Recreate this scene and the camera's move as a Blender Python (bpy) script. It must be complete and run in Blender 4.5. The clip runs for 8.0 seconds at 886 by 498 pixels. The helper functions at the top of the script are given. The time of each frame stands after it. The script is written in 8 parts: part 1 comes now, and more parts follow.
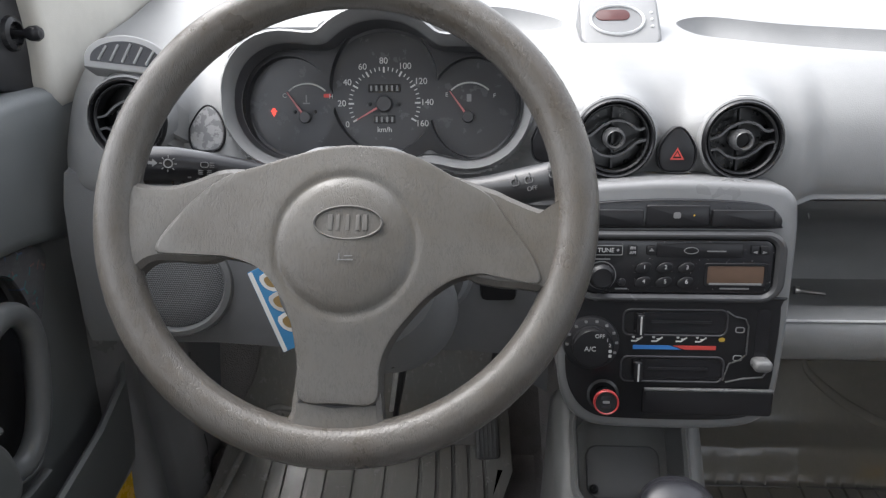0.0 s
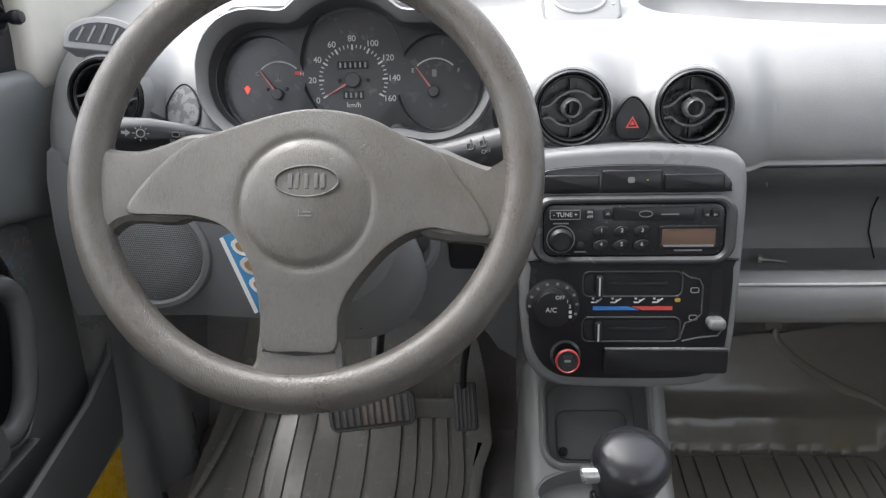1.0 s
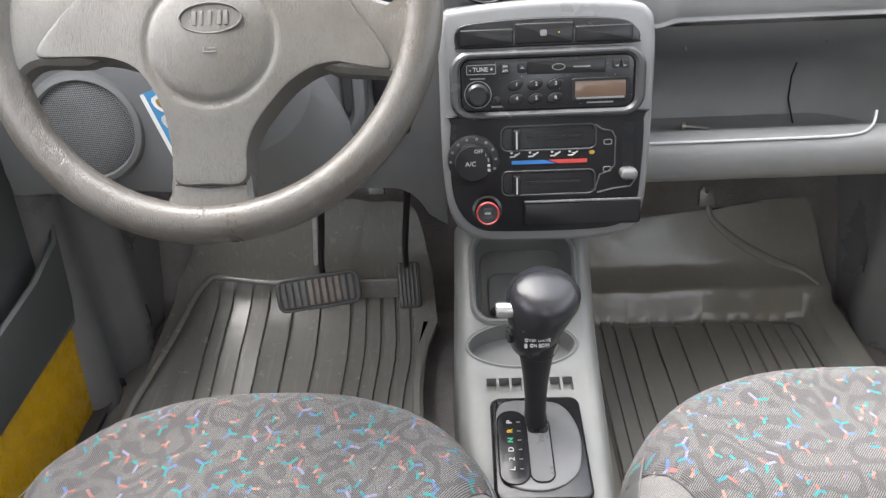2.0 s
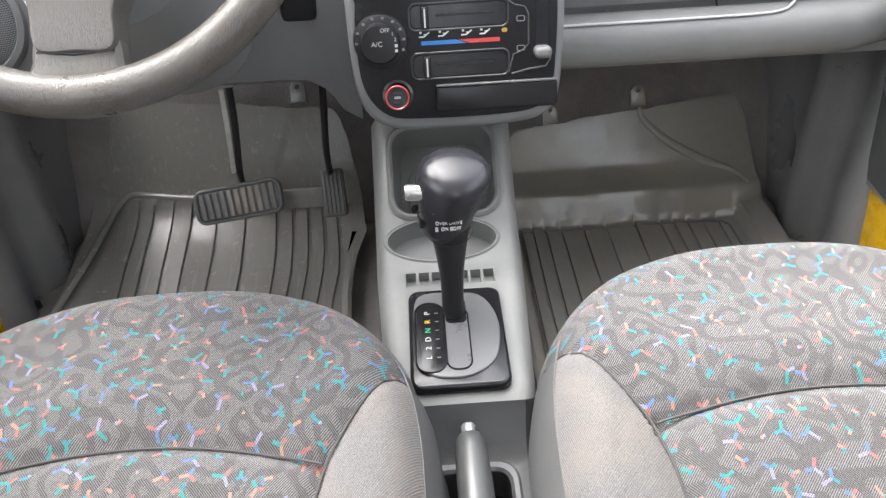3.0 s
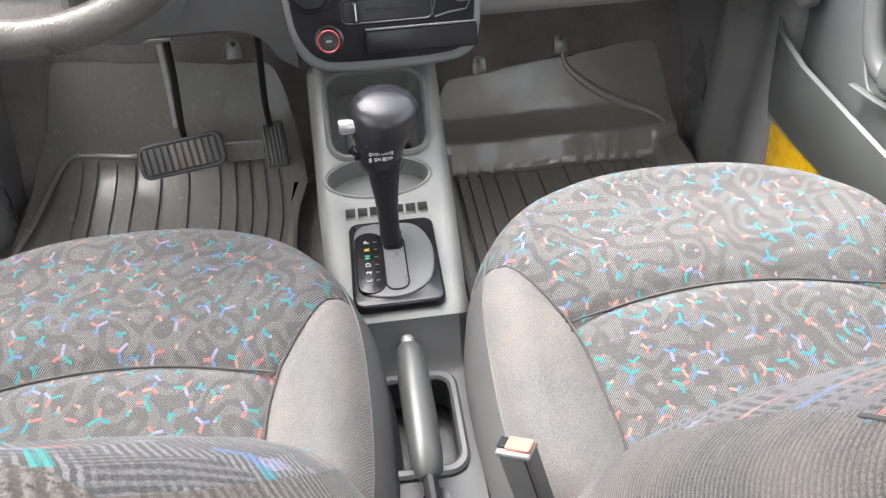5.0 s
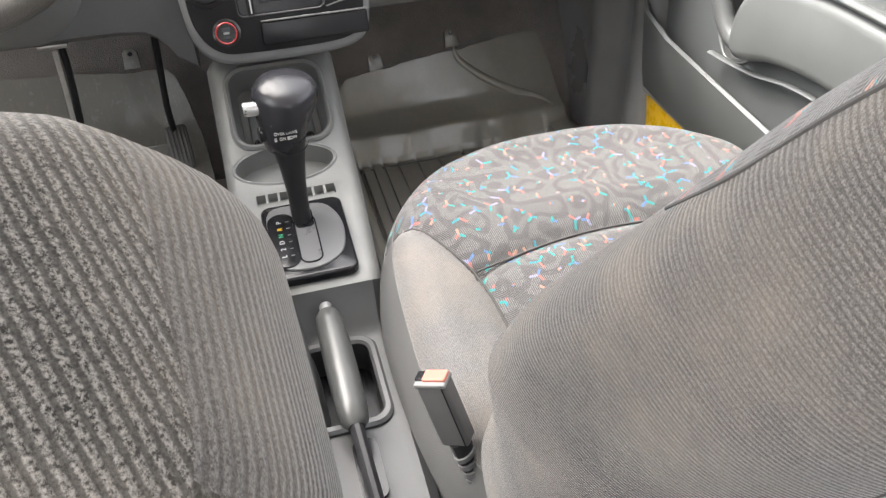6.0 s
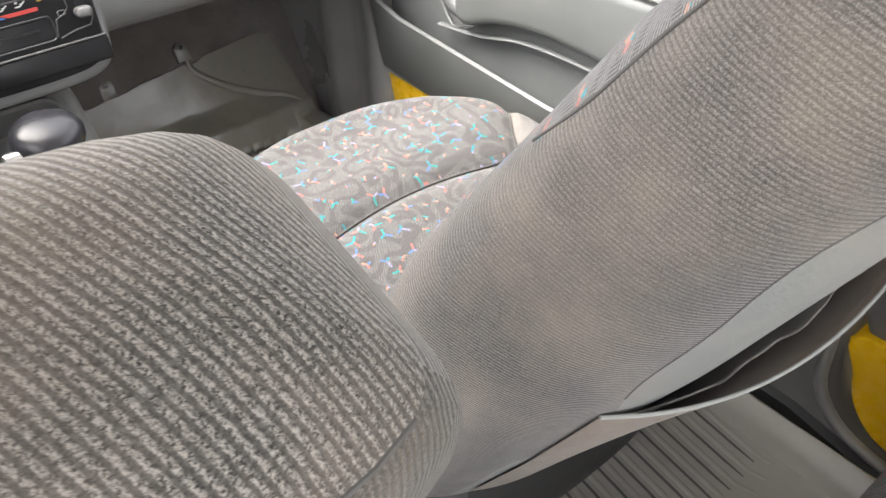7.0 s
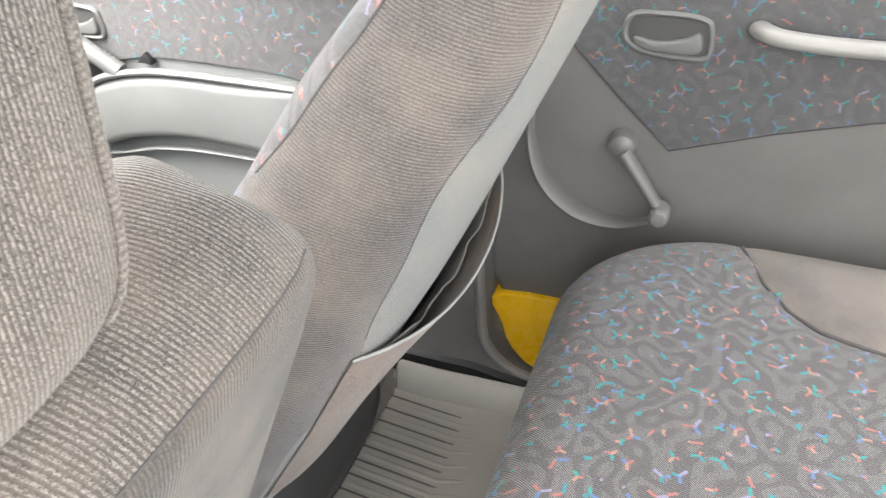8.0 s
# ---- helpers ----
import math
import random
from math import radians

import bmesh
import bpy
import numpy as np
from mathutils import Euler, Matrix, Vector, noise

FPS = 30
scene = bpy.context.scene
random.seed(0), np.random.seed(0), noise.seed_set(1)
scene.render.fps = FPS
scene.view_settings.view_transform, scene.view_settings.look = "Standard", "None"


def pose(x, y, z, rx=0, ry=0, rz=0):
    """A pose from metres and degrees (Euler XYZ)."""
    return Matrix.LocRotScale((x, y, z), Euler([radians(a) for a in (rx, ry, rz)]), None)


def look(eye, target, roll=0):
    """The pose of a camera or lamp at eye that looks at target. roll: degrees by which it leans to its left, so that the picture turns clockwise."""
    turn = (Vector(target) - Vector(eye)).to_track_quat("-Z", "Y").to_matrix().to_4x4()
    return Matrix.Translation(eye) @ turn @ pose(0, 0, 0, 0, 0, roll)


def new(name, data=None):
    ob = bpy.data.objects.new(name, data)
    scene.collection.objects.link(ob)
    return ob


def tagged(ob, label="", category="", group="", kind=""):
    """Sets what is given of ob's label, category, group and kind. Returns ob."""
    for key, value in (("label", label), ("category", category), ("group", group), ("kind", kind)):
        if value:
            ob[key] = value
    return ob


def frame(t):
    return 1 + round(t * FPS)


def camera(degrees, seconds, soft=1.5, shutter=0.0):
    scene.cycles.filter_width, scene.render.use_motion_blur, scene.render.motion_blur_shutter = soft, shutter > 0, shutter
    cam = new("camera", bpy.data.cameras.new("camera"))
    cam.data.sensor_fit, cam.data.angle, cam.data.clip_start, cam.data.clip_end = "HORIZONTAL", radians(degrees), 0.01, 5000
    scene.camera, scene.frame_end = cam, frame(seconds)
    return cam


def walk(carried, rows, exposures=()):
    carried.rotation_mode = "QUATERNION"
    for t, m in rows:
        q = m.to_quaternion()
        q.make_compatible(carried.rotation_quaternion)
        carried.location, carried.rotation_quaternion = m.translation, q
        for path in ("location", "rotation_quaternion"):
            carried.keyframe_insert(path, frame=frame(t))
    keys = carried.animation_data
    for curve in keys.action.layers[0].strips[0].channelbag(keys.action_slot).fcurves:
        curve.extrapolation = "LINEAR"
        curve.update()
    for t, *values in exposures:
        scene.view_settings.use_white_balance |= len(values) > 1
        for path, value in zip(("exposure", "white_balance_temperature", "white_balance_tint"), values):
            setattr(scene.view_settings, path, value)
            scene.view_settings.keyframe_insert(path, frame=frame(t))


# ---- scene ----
cam = camera(60.2, 8.0, 1.3, 0.1)
PATH = [
    (0, (-0.178, 0.036, 0.883), (-0.307, 1.79, -0.07), -1.6),
    (0.5, (-0.163, 0.015, 0.879), (-0.291, 1.772, -0.068), -1.9),
    (1, (-0.141, -0.007, 0.868), (-0.27, 1.746, -0.085), -2.4),
    (1.5, (-0.114, -0.035, 0.845), (-0.229, 1.696, -0.151), -2.8),
    (2, (-0.084, -0.074, 0.811), (-0.156, 1.592, -0.292), -3.2),
    (3.3, (-0.034, -0.086, 0.741), (0.02, 1.466, -0.52), -3.0),
    (3.5, (-0.032, -0.094, 0.742), (0.032, 1.445, -0.534), -3.1),
    (4, (-0.03, -0.101, 0.741), (0.059, 1.424, -0.551), -3.1),
    (4.2, (-0.03, -0.108, 0.743), (0.066, 1.405, -0.561), -3.3),
    (5.3, (-0.032, -0.185, 0.755), (0.18, 1.329, -0.534), -2.1),
    (5.5, (-0.032, -0.198, 0.748), (0.228, 1.332, -0.513), -2.1),
    (6, (-0.039, -0.244, 0.744), (0.342, 1.255, -0.522), -2.1),
    (6.2, (-0.046, -0.246, 0.733), (0.387, 1.230, -0.549), -2.0),
    (6.5, (-0.071, -0.242, 0.729), (0.455, 1.168, -0.589), -2.0),
    (6.8, (-0.090, -0.246, 0.742), (0.656, 1.055, -0.582), -1.6),
    (7, (-0.116, -0.251, 0.760), (0.827, 0.953, -0.532), -1.5),
    (7.2, (-0.166, -0.268, 0.787), (0.935, 0.835, -0.466), -1.9),
    (7.4, (-0.225, -0.29, 0.803), (0.976, 0.747, -0.414), -2.4),
    (7.5, (-0.248, -0.302, 0.809), (1.015, 0.687, -0.386), -1.8),
    (7.6, (-0.256, -0.305, 0.816), (1.069, 0.62, -0.362), -1.8),
    (7.8, (-0.281, -0.31, 0.825), (1.169, 0.459, -0.317), -1.2),
    (8, (-0.282, -0.313, 0.808), (1.291, 0.252, -0.291), -0.6),
]
walk(cam, [(t, look(eye, target, roll)) for t, eye, target, roll in PATH],
     [(0.0, 2.12, 6330, 10), (1.0, 2.3, 6350, 10), (1.5, 2.85, 6450, 10), (2.0, 3.05, 6500, 10), (3.5, 3.25, 6450, 10), (4.2, 3.25, 6450, 10), (5.5, 3.15, 6600, 10), (6.5, 3.1, 6800, 10), (7.0, 3.15, 6800, 10), (7.5, 3.5, 6700, 10), (8.0, 3.65, 6750, 10)])

# ---- light ----
world = bpy.data.worlds.new("sky")
scene.world = world
world.use_nodes = True
wn, wl = world.node_tree.nodes, world.node_tree.links
wn.clear()
sky = wn.new("ShaderNodeTexSky")
sky.sky_type = "NISHITA"
sky.sun_disc = False
sky.sun_elevation, sky.sun_rotation = radians(60), radians(-60)
sky.air_density, sky.dust_density = 1.0, 4.0
pale = wn.new("ShaderNodeHueSaturation")
pale.inputs["Saturation"].default_value = 0.25
back = wn.new("ShaderNodeBackground")
back.inputs["Strength"].default_value = 0.15
wout = wn.new("ShaderNodeOutputWorld")
wl.new(sky.outputs[0], pale.inputs["Color"])
wl.new(pale.outputs[0], back.inputs["Color"])
wl.new(back.outputs[0], wout.inputs["Surface"])
sun = new("sun", bpy.data.lights.new("sun", "SUN"))
sun.data.energy, sun.data.angle, sun.data.color = 0.5, radians(70), (1.0, 0.965, 0.92)
sun.matrix_world = look((-1.4, 0.8, 2.8), (0, 0, 0))


# ---- materials ----
class Nodes:
    """A node material under construction."""

    def __init__(self, name, rough=0.5, metal=0.0, spec=0.5):
        self.mat = bpy.data.materials.new(name)
        self.mat.use_nodes = True
        self.tree = self.mat.node_tree
        self.bsdf = self.tree.nodes["Principled BSDF"]
        self.bsdf.inputs["Roughness"].default_value = rough
        self.bsdf.inputs["Metallic"].default_value = metal
        self.bsdf.inputs["Specular IOR Level"].default_value = spec
        self.coord = self.add("ShaderNodeTexCoord").outputs["Object"]

    def add(self, kind, **fields):
        node = self.tree.nodes.new(kind)
        for key, value in fields.items():
            if key == "operation":
                node.operation = value
        return node

    def link(self, a, b):
        self.tree.links.new(a, b)

    def math(self, op, a, b=None, c=None):
        node = self.tree.nodes.new("ShaderNodeMath")
        node.operation = op
        for i, v in enumerate((a, b, c)):
            if v is None:
                continue
            if isinstance(v, (int, float)):
                node.inputs[i].default_value = v
            else:
                self.link(v, node.inputs[i])
        return node.outputs[0]

    def noise(self, scale, detail=2.0, rough=0.5, coord=None):
        node = self.tree.nodes.new("ShaderNodeTexNoise")
        node.inputs["Scale"].default_value = scale
        node.inputs["Detail"].default_value = detail
        node.inputs["Roughness"].default_value = rough
        self.link(coord or self.coord, node.inputs["Vector"])
        return node.outputs["Fac"]

    def scaled(self, sx, sy, sz, rot=(0, 0, 0), coord=None):
        node = self.tree.nodes.new("ShaderNodeMapping")
        node.inputs["Scale"].default_value = (sx, sy, sz)
        node.inputs["Rotation"].default_value = [radians(a) for a in rot]
        self.link(coord or self.coord, node.inputs["Vector"])
        return node.outputs[0]

    def ramp(self, fac, stops, constant=False):
        node = self.tree.nodes.new("ShaderNodeValToRGB")
        r = node.color_ramp
        r.interpolation = "CONSTANT" if constant else "LINEAR"
        while len(r.elements) < len(stops):
            r.elements.new(0.5)
        for el, (p, c) in zip(r.elements, stops):
            el.position = p
            el.color = (*c, 1) if not isinstance(c, (int, float)) else (c, c, c, 1)
        self.link(fac, node.inputs[0])
        return node.outputs[0]

    def mix(self, fac, a, b, blend="MIX"):
        node = self.tree.nodes.new("ShaderNodeMix")
        node.data_type = "RGBA"
        node.blend_type = blend
        for sock, v in ((node.inputs[0], fac), (node.inputs[6], a), (node.inputs[7], b)):
            if isinstance(v, (int, float)):
                sock.default_value = v
            elif isinstance(v, tuple):
                sock.default_value = (*v, 1)
            else:
                self.link(v, sock)
        return node.outputs[2]

    def colour(self, sock):
        if isinstance(sock, tuple):
            self.bsdf.inputs["Base Color"].default_value = (*sock, 1)
        else:
            self.link(sock, self.bsdf.inputs["Base Color"])

    def rough(self, sock):
        self.link(sock, self.bsdf.inputs["Roughness"])

    def bump(self, height, strength=0.3, distance=0.001):
        node = self.tree.nodes.new("ShaderNodeBump")
        node.inputs["Strength"].default_value = strength
        node.inputs["Distance"].default_value = distance
        self.link(height, node.inputs["Height"])
        self.link(node.outputs[0], self.bsdf.inputs["Normal"])


def plastic(name, col, rough=0.5, grain=700.0, bump=0.25, spec=0.5, wear=0.12, dist=0.0006):
    """Moulded plastic with a leather grain, faint stains and uneven sheen."""
    m = Nodes(name, rough, 0.0, spec)
    big = m.noise(9.0, 4.0, 0.6)
    fine = m.noise(160.0, 3.0, 0.6)
    dark = tuple(c * (1 - wear) for c in col)
    light = tuple(min(1, c * (1 + wear)) for c in col)
    a = m.mix(m.ramp(big, [(0.3, 0.0), (0.7, 1.0)]), dark, light)
    m.colour(m.mix(m.math("MULTIPLY", fine, 0.25), a, tuple(c * 0.8 for c in col)))
    m.rough(m.math("ADD", m.math("MULTIPLY", m.math("SUBTRACT", big, 0.5), 0.25), rough))
    if bump:
        cells = m.tree.nodes.new("ShaderNodeTexVoronoi")
        cells.feature = "F1"
        cells.inputs["Scale"].default_value = grain
        m.link(m.coord, cells.inputs["Vector"])
        m.bump(cells.outputs["Distance"], bump, dist)
    return m.mat


def plain(name, col, rough=0.4, metal=0.0, spec=0.5, scuff=0.1):
    m = Nodes(name, rough, metal, spec)
    n = m.noise(60.0, 4.0, 0.65)
    m.colour(m.mix(n, tuple(c * (1 - scuff) for c in col), tuple(min(1, c * (1 + scuff)) for c in col)))
    m.rough(m.math("ADD", m.math("MULTIPLY", m.math("SUBTRACT", n, 0.5), 0.3), rough))
    return m.mat


def twill(m, coord, pitch, angle):
    """Fine woven ribs: returns their height, 0 to 1."""
    node = m.tree.nodes.new("ShaderNodeTexWave")
    node.wave_type, node.bands_direction = "BANDS", "X"
    node.inputs["Scale"].default_value = 0.314 / pitch
    node.inputs["Distortion"].default_value = 0.9
    node.inputs["Detail"].default_value = 2.0
    node.inputs["Detail Scale"].default_value = 6.0
    m.link(m.scaled(1, 1, 1, (0, 0, angle), coord), node.inputs["Vector"])
    return node.outputs["Fac"]


def flat_coord(m, plane):
    """Two of the three axes as texture x, y."""
    sep = m.tree.nodes.new("ShaderNodeSeparateXYZ")
    com = m.tree.nodes.new("ShaderNodeCombineXYZ")
    m.link(m.coord, sep.inputs[0])
    m.link(sep.outputs["XYZ".index(plane[0])], com.inputs[0])
    m.link(sep.outputs["XYZ".index(plane[1])], com.inputs[1])
    return com.outputs[0]


def cloth_plain(name, col, plane, pitch=0.0022, angle=35.0, tint=(0.3, 0.25, 0.2), contrast=0.5, sheen=0.25):
    """Ribbed grey seat cloth with flecks of lighter yarn."""
    m = Nodes(name, 0.9, 0.0, 0.15)
    flat = flat_coord(m, plane)
    rib = twill(m, flat, pitch, angle)
    fleck = m.noise(1250.0, 2.5, 0.8)
    cloud = m.noise(14.0, 3.0, 0.6)
    base = m.mix(m.ramp(fleck, [(0.38, 0.0), (0.62, 1.0)]), tuple(c * max(0.15, 1 - contrast * 0.85) for c in col), tuple(c * (1 + contrast * 0.85) for c in col))
    base = m.mix(m.math("MULTIPLY", m.ramp(rib, [(0.35, 0.0), (0.8, 1.0)]), min(0.95, contrast * 0.85)), base, tuple(c * 0.30 for c in col))
    base = m.mix(m.ramp(cloud, [(0.4, 0.0), (0.75, 0.35)]), base, tint)
    m.colour(base)
    m.bsdf.inputs["Sheen Weight"].default_value = sheen
    m.bsdf.inputs["Sheen Roughness"].default_value = 0.4
    h = m.math("ADD", m.math("MULTIPLY", m.math("SUBTRACT", 1.0, rib), 1.0), m.math("MULTIPLY", fleck, 0.7))
    m.bump(h, 0.55, 0.0008)
    return m.mat


def cloth_print(name, plane, base=(0.152, 0.147, 0.146), dark=(0.036, 0.034, 0.034), cell=0.0215, arm=0.0090, thick=0.0013, amount=1.35, deep=0.85):
    """Twilled grey seat cloth with a meander of paler yarn and scattered three-armed coloured flecks."""
    m = Nodes(name, 0.9, 0.0, 0.15)
    flat = flat_coord(m, plane)
    grain = m.math("MULTIPLY", m.math("SUBTRACT", m.noise(1100.0, 2.0, 0.7), 0.5), 0.9)
    rib = m.ramp(m.math("ADD", twill(m, flat, 0.0017, 42), grain), [(0.30, 0.0), (0.66, 1.0)])
    cross = m.ramp(m.math("ADD", twill(m, flat, 0.0016, -40), grain), [(0.26, 0.0), (0.64, 1.0)])
    n = m.noise(32.0, 0.0, 0.5, flat)
    line = m.math("SINE", m.math("MULTIPLY", n, 25.0))
    worm = m.ramp(m.math("MULTIPLY_ADD", m.math("ADD", line, m.math("MULTIPLY", m.math("SUBTRACT", m.noise(420.0, 2.0, 0.6), 0.5), 1.4)), 0.5, 0.5), [(0.44, 0.0), (0.62, 1.0)])
    fleck = m.noise(1500.0, 2.0, 0.7)
    yarn = m.mix(m.ramp(fleck, [(0.36, 0.0), (0.64, 1.0)]), tuple(c * 0.85 for c in base), tuple(min(1, c * 1.75) for c in base))
    pale = m.mix(m.math("MULTIPLY_ADD", rib, 0.86, 0.0), yarn, dark)
    dusk = m.mix(m.math("MULTIPLY_ADD", cross, 0.62, 0.34), yarn, dark)
    col = m.mix(m.math("MULTIPLY", worm, deep), pale, dusk)
    # flecks
    vor = m.tree.nodes.new("ShaderNodeTexVoronoi")
    vor.voronoi_dimensions, vor.feature = "2D", "F1"
    vor.inputs["Scale"].default_value = 1.0 / cell
    vor.inputs["Randomness"].default_value = 0.85
    m.link(flat, vor.inputs["Vector"])
    sub = m.tree.nodes.new("ShaderNodeVectorMath")
    sub.operation = "SUBTRACT"
    m.link(flat, sub.inputs[0])
    m.link(vor.outputs["Position"], sub.inputs[1])
    rgb = m.tree.nodes.new("ShaderNodeSeparateColor")
    m.link(vor.outputs["Color"], rgb.inputs[0])
    turn = m.tree.nodes.new("ShaderNodeVectorRotate")
    turn.rotation_type = "Z_AXIS"
    m.link(sub.outputs[0], turn.inputs["Vector"])
    m.link(m.math("MULTIPLY", rgb.outputs[0], 6.283), turn.inputs["Angle"])
    sep = m.tree.nodes.new("ShaderNodeSeparateXYZ")
    m.link(turn.outputs[0], sep.inputs[0])
    x, y = sep.outputs[0], sep.outputs[1]
    ang = m.math("ADD", m.math("ARCTAN2", y, x), 1.0472 + 6.2832)
    which = m.math("FLOOR", m.math("DIVIDE", ang, 2.0944))
    fold = m.math("SUBTRACT", m.math("FLOORED_MODULO", ang, 2.0944), 1.0472)
    r = m.math("SQRT", m.math("ADD", m.math("MULTIPLY", x, x), m.math("MULTIPLY", y, y)))
    along = m.math("MULTIPLY", r, m.math("COSINE", fold))
    side = m.math("ABSOLUTE", m.math("MULTIPLY", r, m.math("SINE", fold)))
    pick = m.math("FRACT", m.math("ADD", m.math("MULTIPLY", rgb.outputs[1], 3.7), m.math("MULTIPLY", which, 0.41)))
    length = m.math("MULTIPLY_ADD", m.math("FRACT", m.math("MULTIPLY", pick, 5.3)), arm * 1.25, arm * 0.02)
    mask = m.math("MULTIPLY", m.math("LESS_THAN", along, length), m.math("LESS_THAN", side, m.math("MULTIPLY_ADD", fleck, thick * 0.8, thick * 0.7)))
    mask = m.math("MULTIPLY", mask, m.math("GREATER_THAN", m.math("MULTIPLY", fleck, 1.0), 0.4))
    hue = m.ramp(pick, [(0.0, (0.02, 0.27, 0.33)), (0.25, (0.42, 0.15, 0.13)), (0.45, (0.10, 0.20, 0.42)), (0.60, (0.02, 0.32, 0.30)), (0.76, (0.46, 0.24, 0.18)), (0.9, (0.28, 0.27, 0.42))], True)
    m.colour(m.mix(m.math("MULTIPLY", m.math("MULTIPLY", mask, m.math("MULTIPLY_ADD", rib, -0.55, 1.0)), m.math("MULTIPLY_ADD", fleck, 1.0 * amount, 0.3 * amount)), col, hue))
    m.bsdf.inputs["Sheen Weight"].default_value = 0.2
    h = m.math("ADD", m.math("SUBTRACT", 1.0, rib), m.math("MULTIPLY", fleck, 0.7))
    m.bump(h, 0.5, 0.0007)
    return m.mat


def rubber(name, col, rough=0.3, muddy=False):
    """Moulded rubber, softly wavy and part polished, with scrapes along the tread."""
    m = Nodes(name, rough, 0.0, 0.75)
    scrape = m.ramp(m.noise(1.0, 4.0, 0.7, m.scaled(150, 6, 60)), [(0.55, 0.0), (0.75, 1.0)])
    grime = m.noise(45.0, 4.0, 0.7)
    shade = m.mix(m.math("MULTIPLY", grime, 0.5), col, tuple(c * 0.72 for c in col))
    shade = m.mix(m.math("MULTIPLY", scrape, 0.45 if muddy else 0.15), shade, (0.42, 0.40, 0.37))
    if muddy:
        mud = m.ramp(m.noise(1.0, 5.0, 0.7, m.scaled(40, 14, 30)), [(0.55, 0.0), (0.75, 1.0)])
        shade = m.mix(m.math("MULTIPLY", mud, 0.35), shade, (0.24, 0.195, 0.165))
    m.colour(shade)
    m.rough(m.math("MULTIPLY_ADD", grime, 0.16, rough - 0.08))
    m.bump(m.math("ADD", m.noise(22.0, 2.0, 0.5), m.math("MULTIPLY", m.noise(300.0, 2.0, 0.6), 0.06)), 0.3, 0.004)
    return m.mat


def hide(name, col, worn_col, rough=0.38):
    """Moulded leather grain: wrinkles that run one way, with polished patches."""
    m = Nodes(name, rough, 0.0, 0.45)
    worn = m.ramp(m.noise(14.0, 5.0, 0.65), [(0.42, 0.0), (0.70, 1.0)])
    wide = m.noise(60.0, 3.0, 0.6)
    bend = m.tree.nodes.new("ShaderNodeVectorMath")
    bend.operation = "MULTIPLY_ADD"
    warp = m.tree.nodes.new("ShaderNodeTexNoise")
    warp.inputs["Scale"].default_value = 70.0
    m.link(m.coord, warp.inputs["Vector"])
    m.link(warp.outputs["Color"], bend.inputs[0])
    bend.inputs[1].default_value = (0.006, 0.006, 0.006)
    m.link(m.coord, bend.inputs[2])
    crease = m.noise(1.0, 2.0, 0.55, m.scaled(480, 120, 120, coord=bend.outputs[0]))
    lines = m.ramp(m.math("ABSOLUTE", m.math("SUBTRACT", crease, 0.5)), [(0.0, 0.0), (0.07, 1.0)])
    shown = m.ramp(wide, [(0.38, 0.0), (0.62, 1.0)])
    deep = m.math("MULTIPLY", m.math("SUBTRACT", 1.0, lines), m.math("MULTIPLY_ADD", shown, 0.75, 0.25))
    base = m.mix(worn, col, worn_col)
    m.colour(m.mix(m.math("MULTIPLY", deep, 0.36), base, tuple(c * 0.42 for c in col)))
    m.rough(m.math("MULTIPLY_ADD", worn, -0.10, rough))
    m.bump(m.math("ADD", m.math("SUBTRACT", 1.0, deep), m.math("MULTIPLY", m.noise(1100.0, 2.0, 0.6), 0.35)), 0.36, 0.0006)
    return m.mat


DASH = plastic("dash_plastic", (0.228, 0.229, 0.229), 0.48, 900, 0.18)
DASH_DARK = plastic("lower_dash_plastic", (0.16, 0.162, 0.165), 0.4, 900, 0.2)
CONSOLE = plastic("console_plastic", (0.215, 0.217, 0.213), 0.42, 900, 0.22)
DOORGREY = plastic("door_plastic", (0.155, 0.163, 0.163), 0.52, 800, 0.2)
KICK = plastic("kick_panel_plastic", (0.22, 0.22, 0.222), 0.30, 800, 0.2)
# console plastic darkened to stand for shade, on rear console and sills
CONSOLE_SHADED = plastic("shaded_console_plastic", (0.062, 0.063, 0.065), 0.34, 900, 0.2)
BLACK = plastic("black_plastic", (0.022, 0.022, 0.024), 0.38, 900, 0.12, 0.3, 0.2)
PANEL = plastic("control_panel_plastic", (0.018, 0.018, 0.0195), 0.24, 900, 0.1, 0.3, 0.2)
GLOSS = plain("gloss_black", (0.012, 0.012, 0.014), 0.22, 0.0, 0.5, 0.3)
WHEELSKIN = hide("wheel_skin", (0.094, 0.089, 0.081), (0.078, 0.069, 0.057))
CARPET = plastic("carpet", (0.25, 0.235, 0.23), 0.95, 420, 0.5, 0.1, 0.25, 0.002)
RUBBER = rubber("mat_rubber", (0.28, 0.272, 0.25), 0.19)
MUDDY = rubber("muddy_mat_rubber", (0.26, 0.255, 0.24), 0.25, True)
RUBBER_LIGHT = rubber("rear_mat_rubber", (0.40, 0.385, 0.35), 0.34)
PEDAL = rubber("pedal_rubber", (0.10, 0.098, 0.095), 0.36)
METAL = plain("steel", (0.5, 0.49, 0.47), 0.35, 1.0, 0.5, 0.25)
YELLOW = plain("yellow_paint", (0.80, 0.47, 0.010), 0.28, 0.0, 0.5, 0.04)
PILLAR = plastic("pillar_trim", (0.50, 0.48, 0.43), 0.6, 700, 0.2)
# lining colour raised so that the unseen roof fills the cabin with light
BOUNCE_LINER = plastic("bounce_roof_lining", (0.76, 0.75, 0.72), 0.95, 500, 0.5, 0.1)
WHITE = plain("white_print", (0.5, 0.5, 0.49), 0.6)
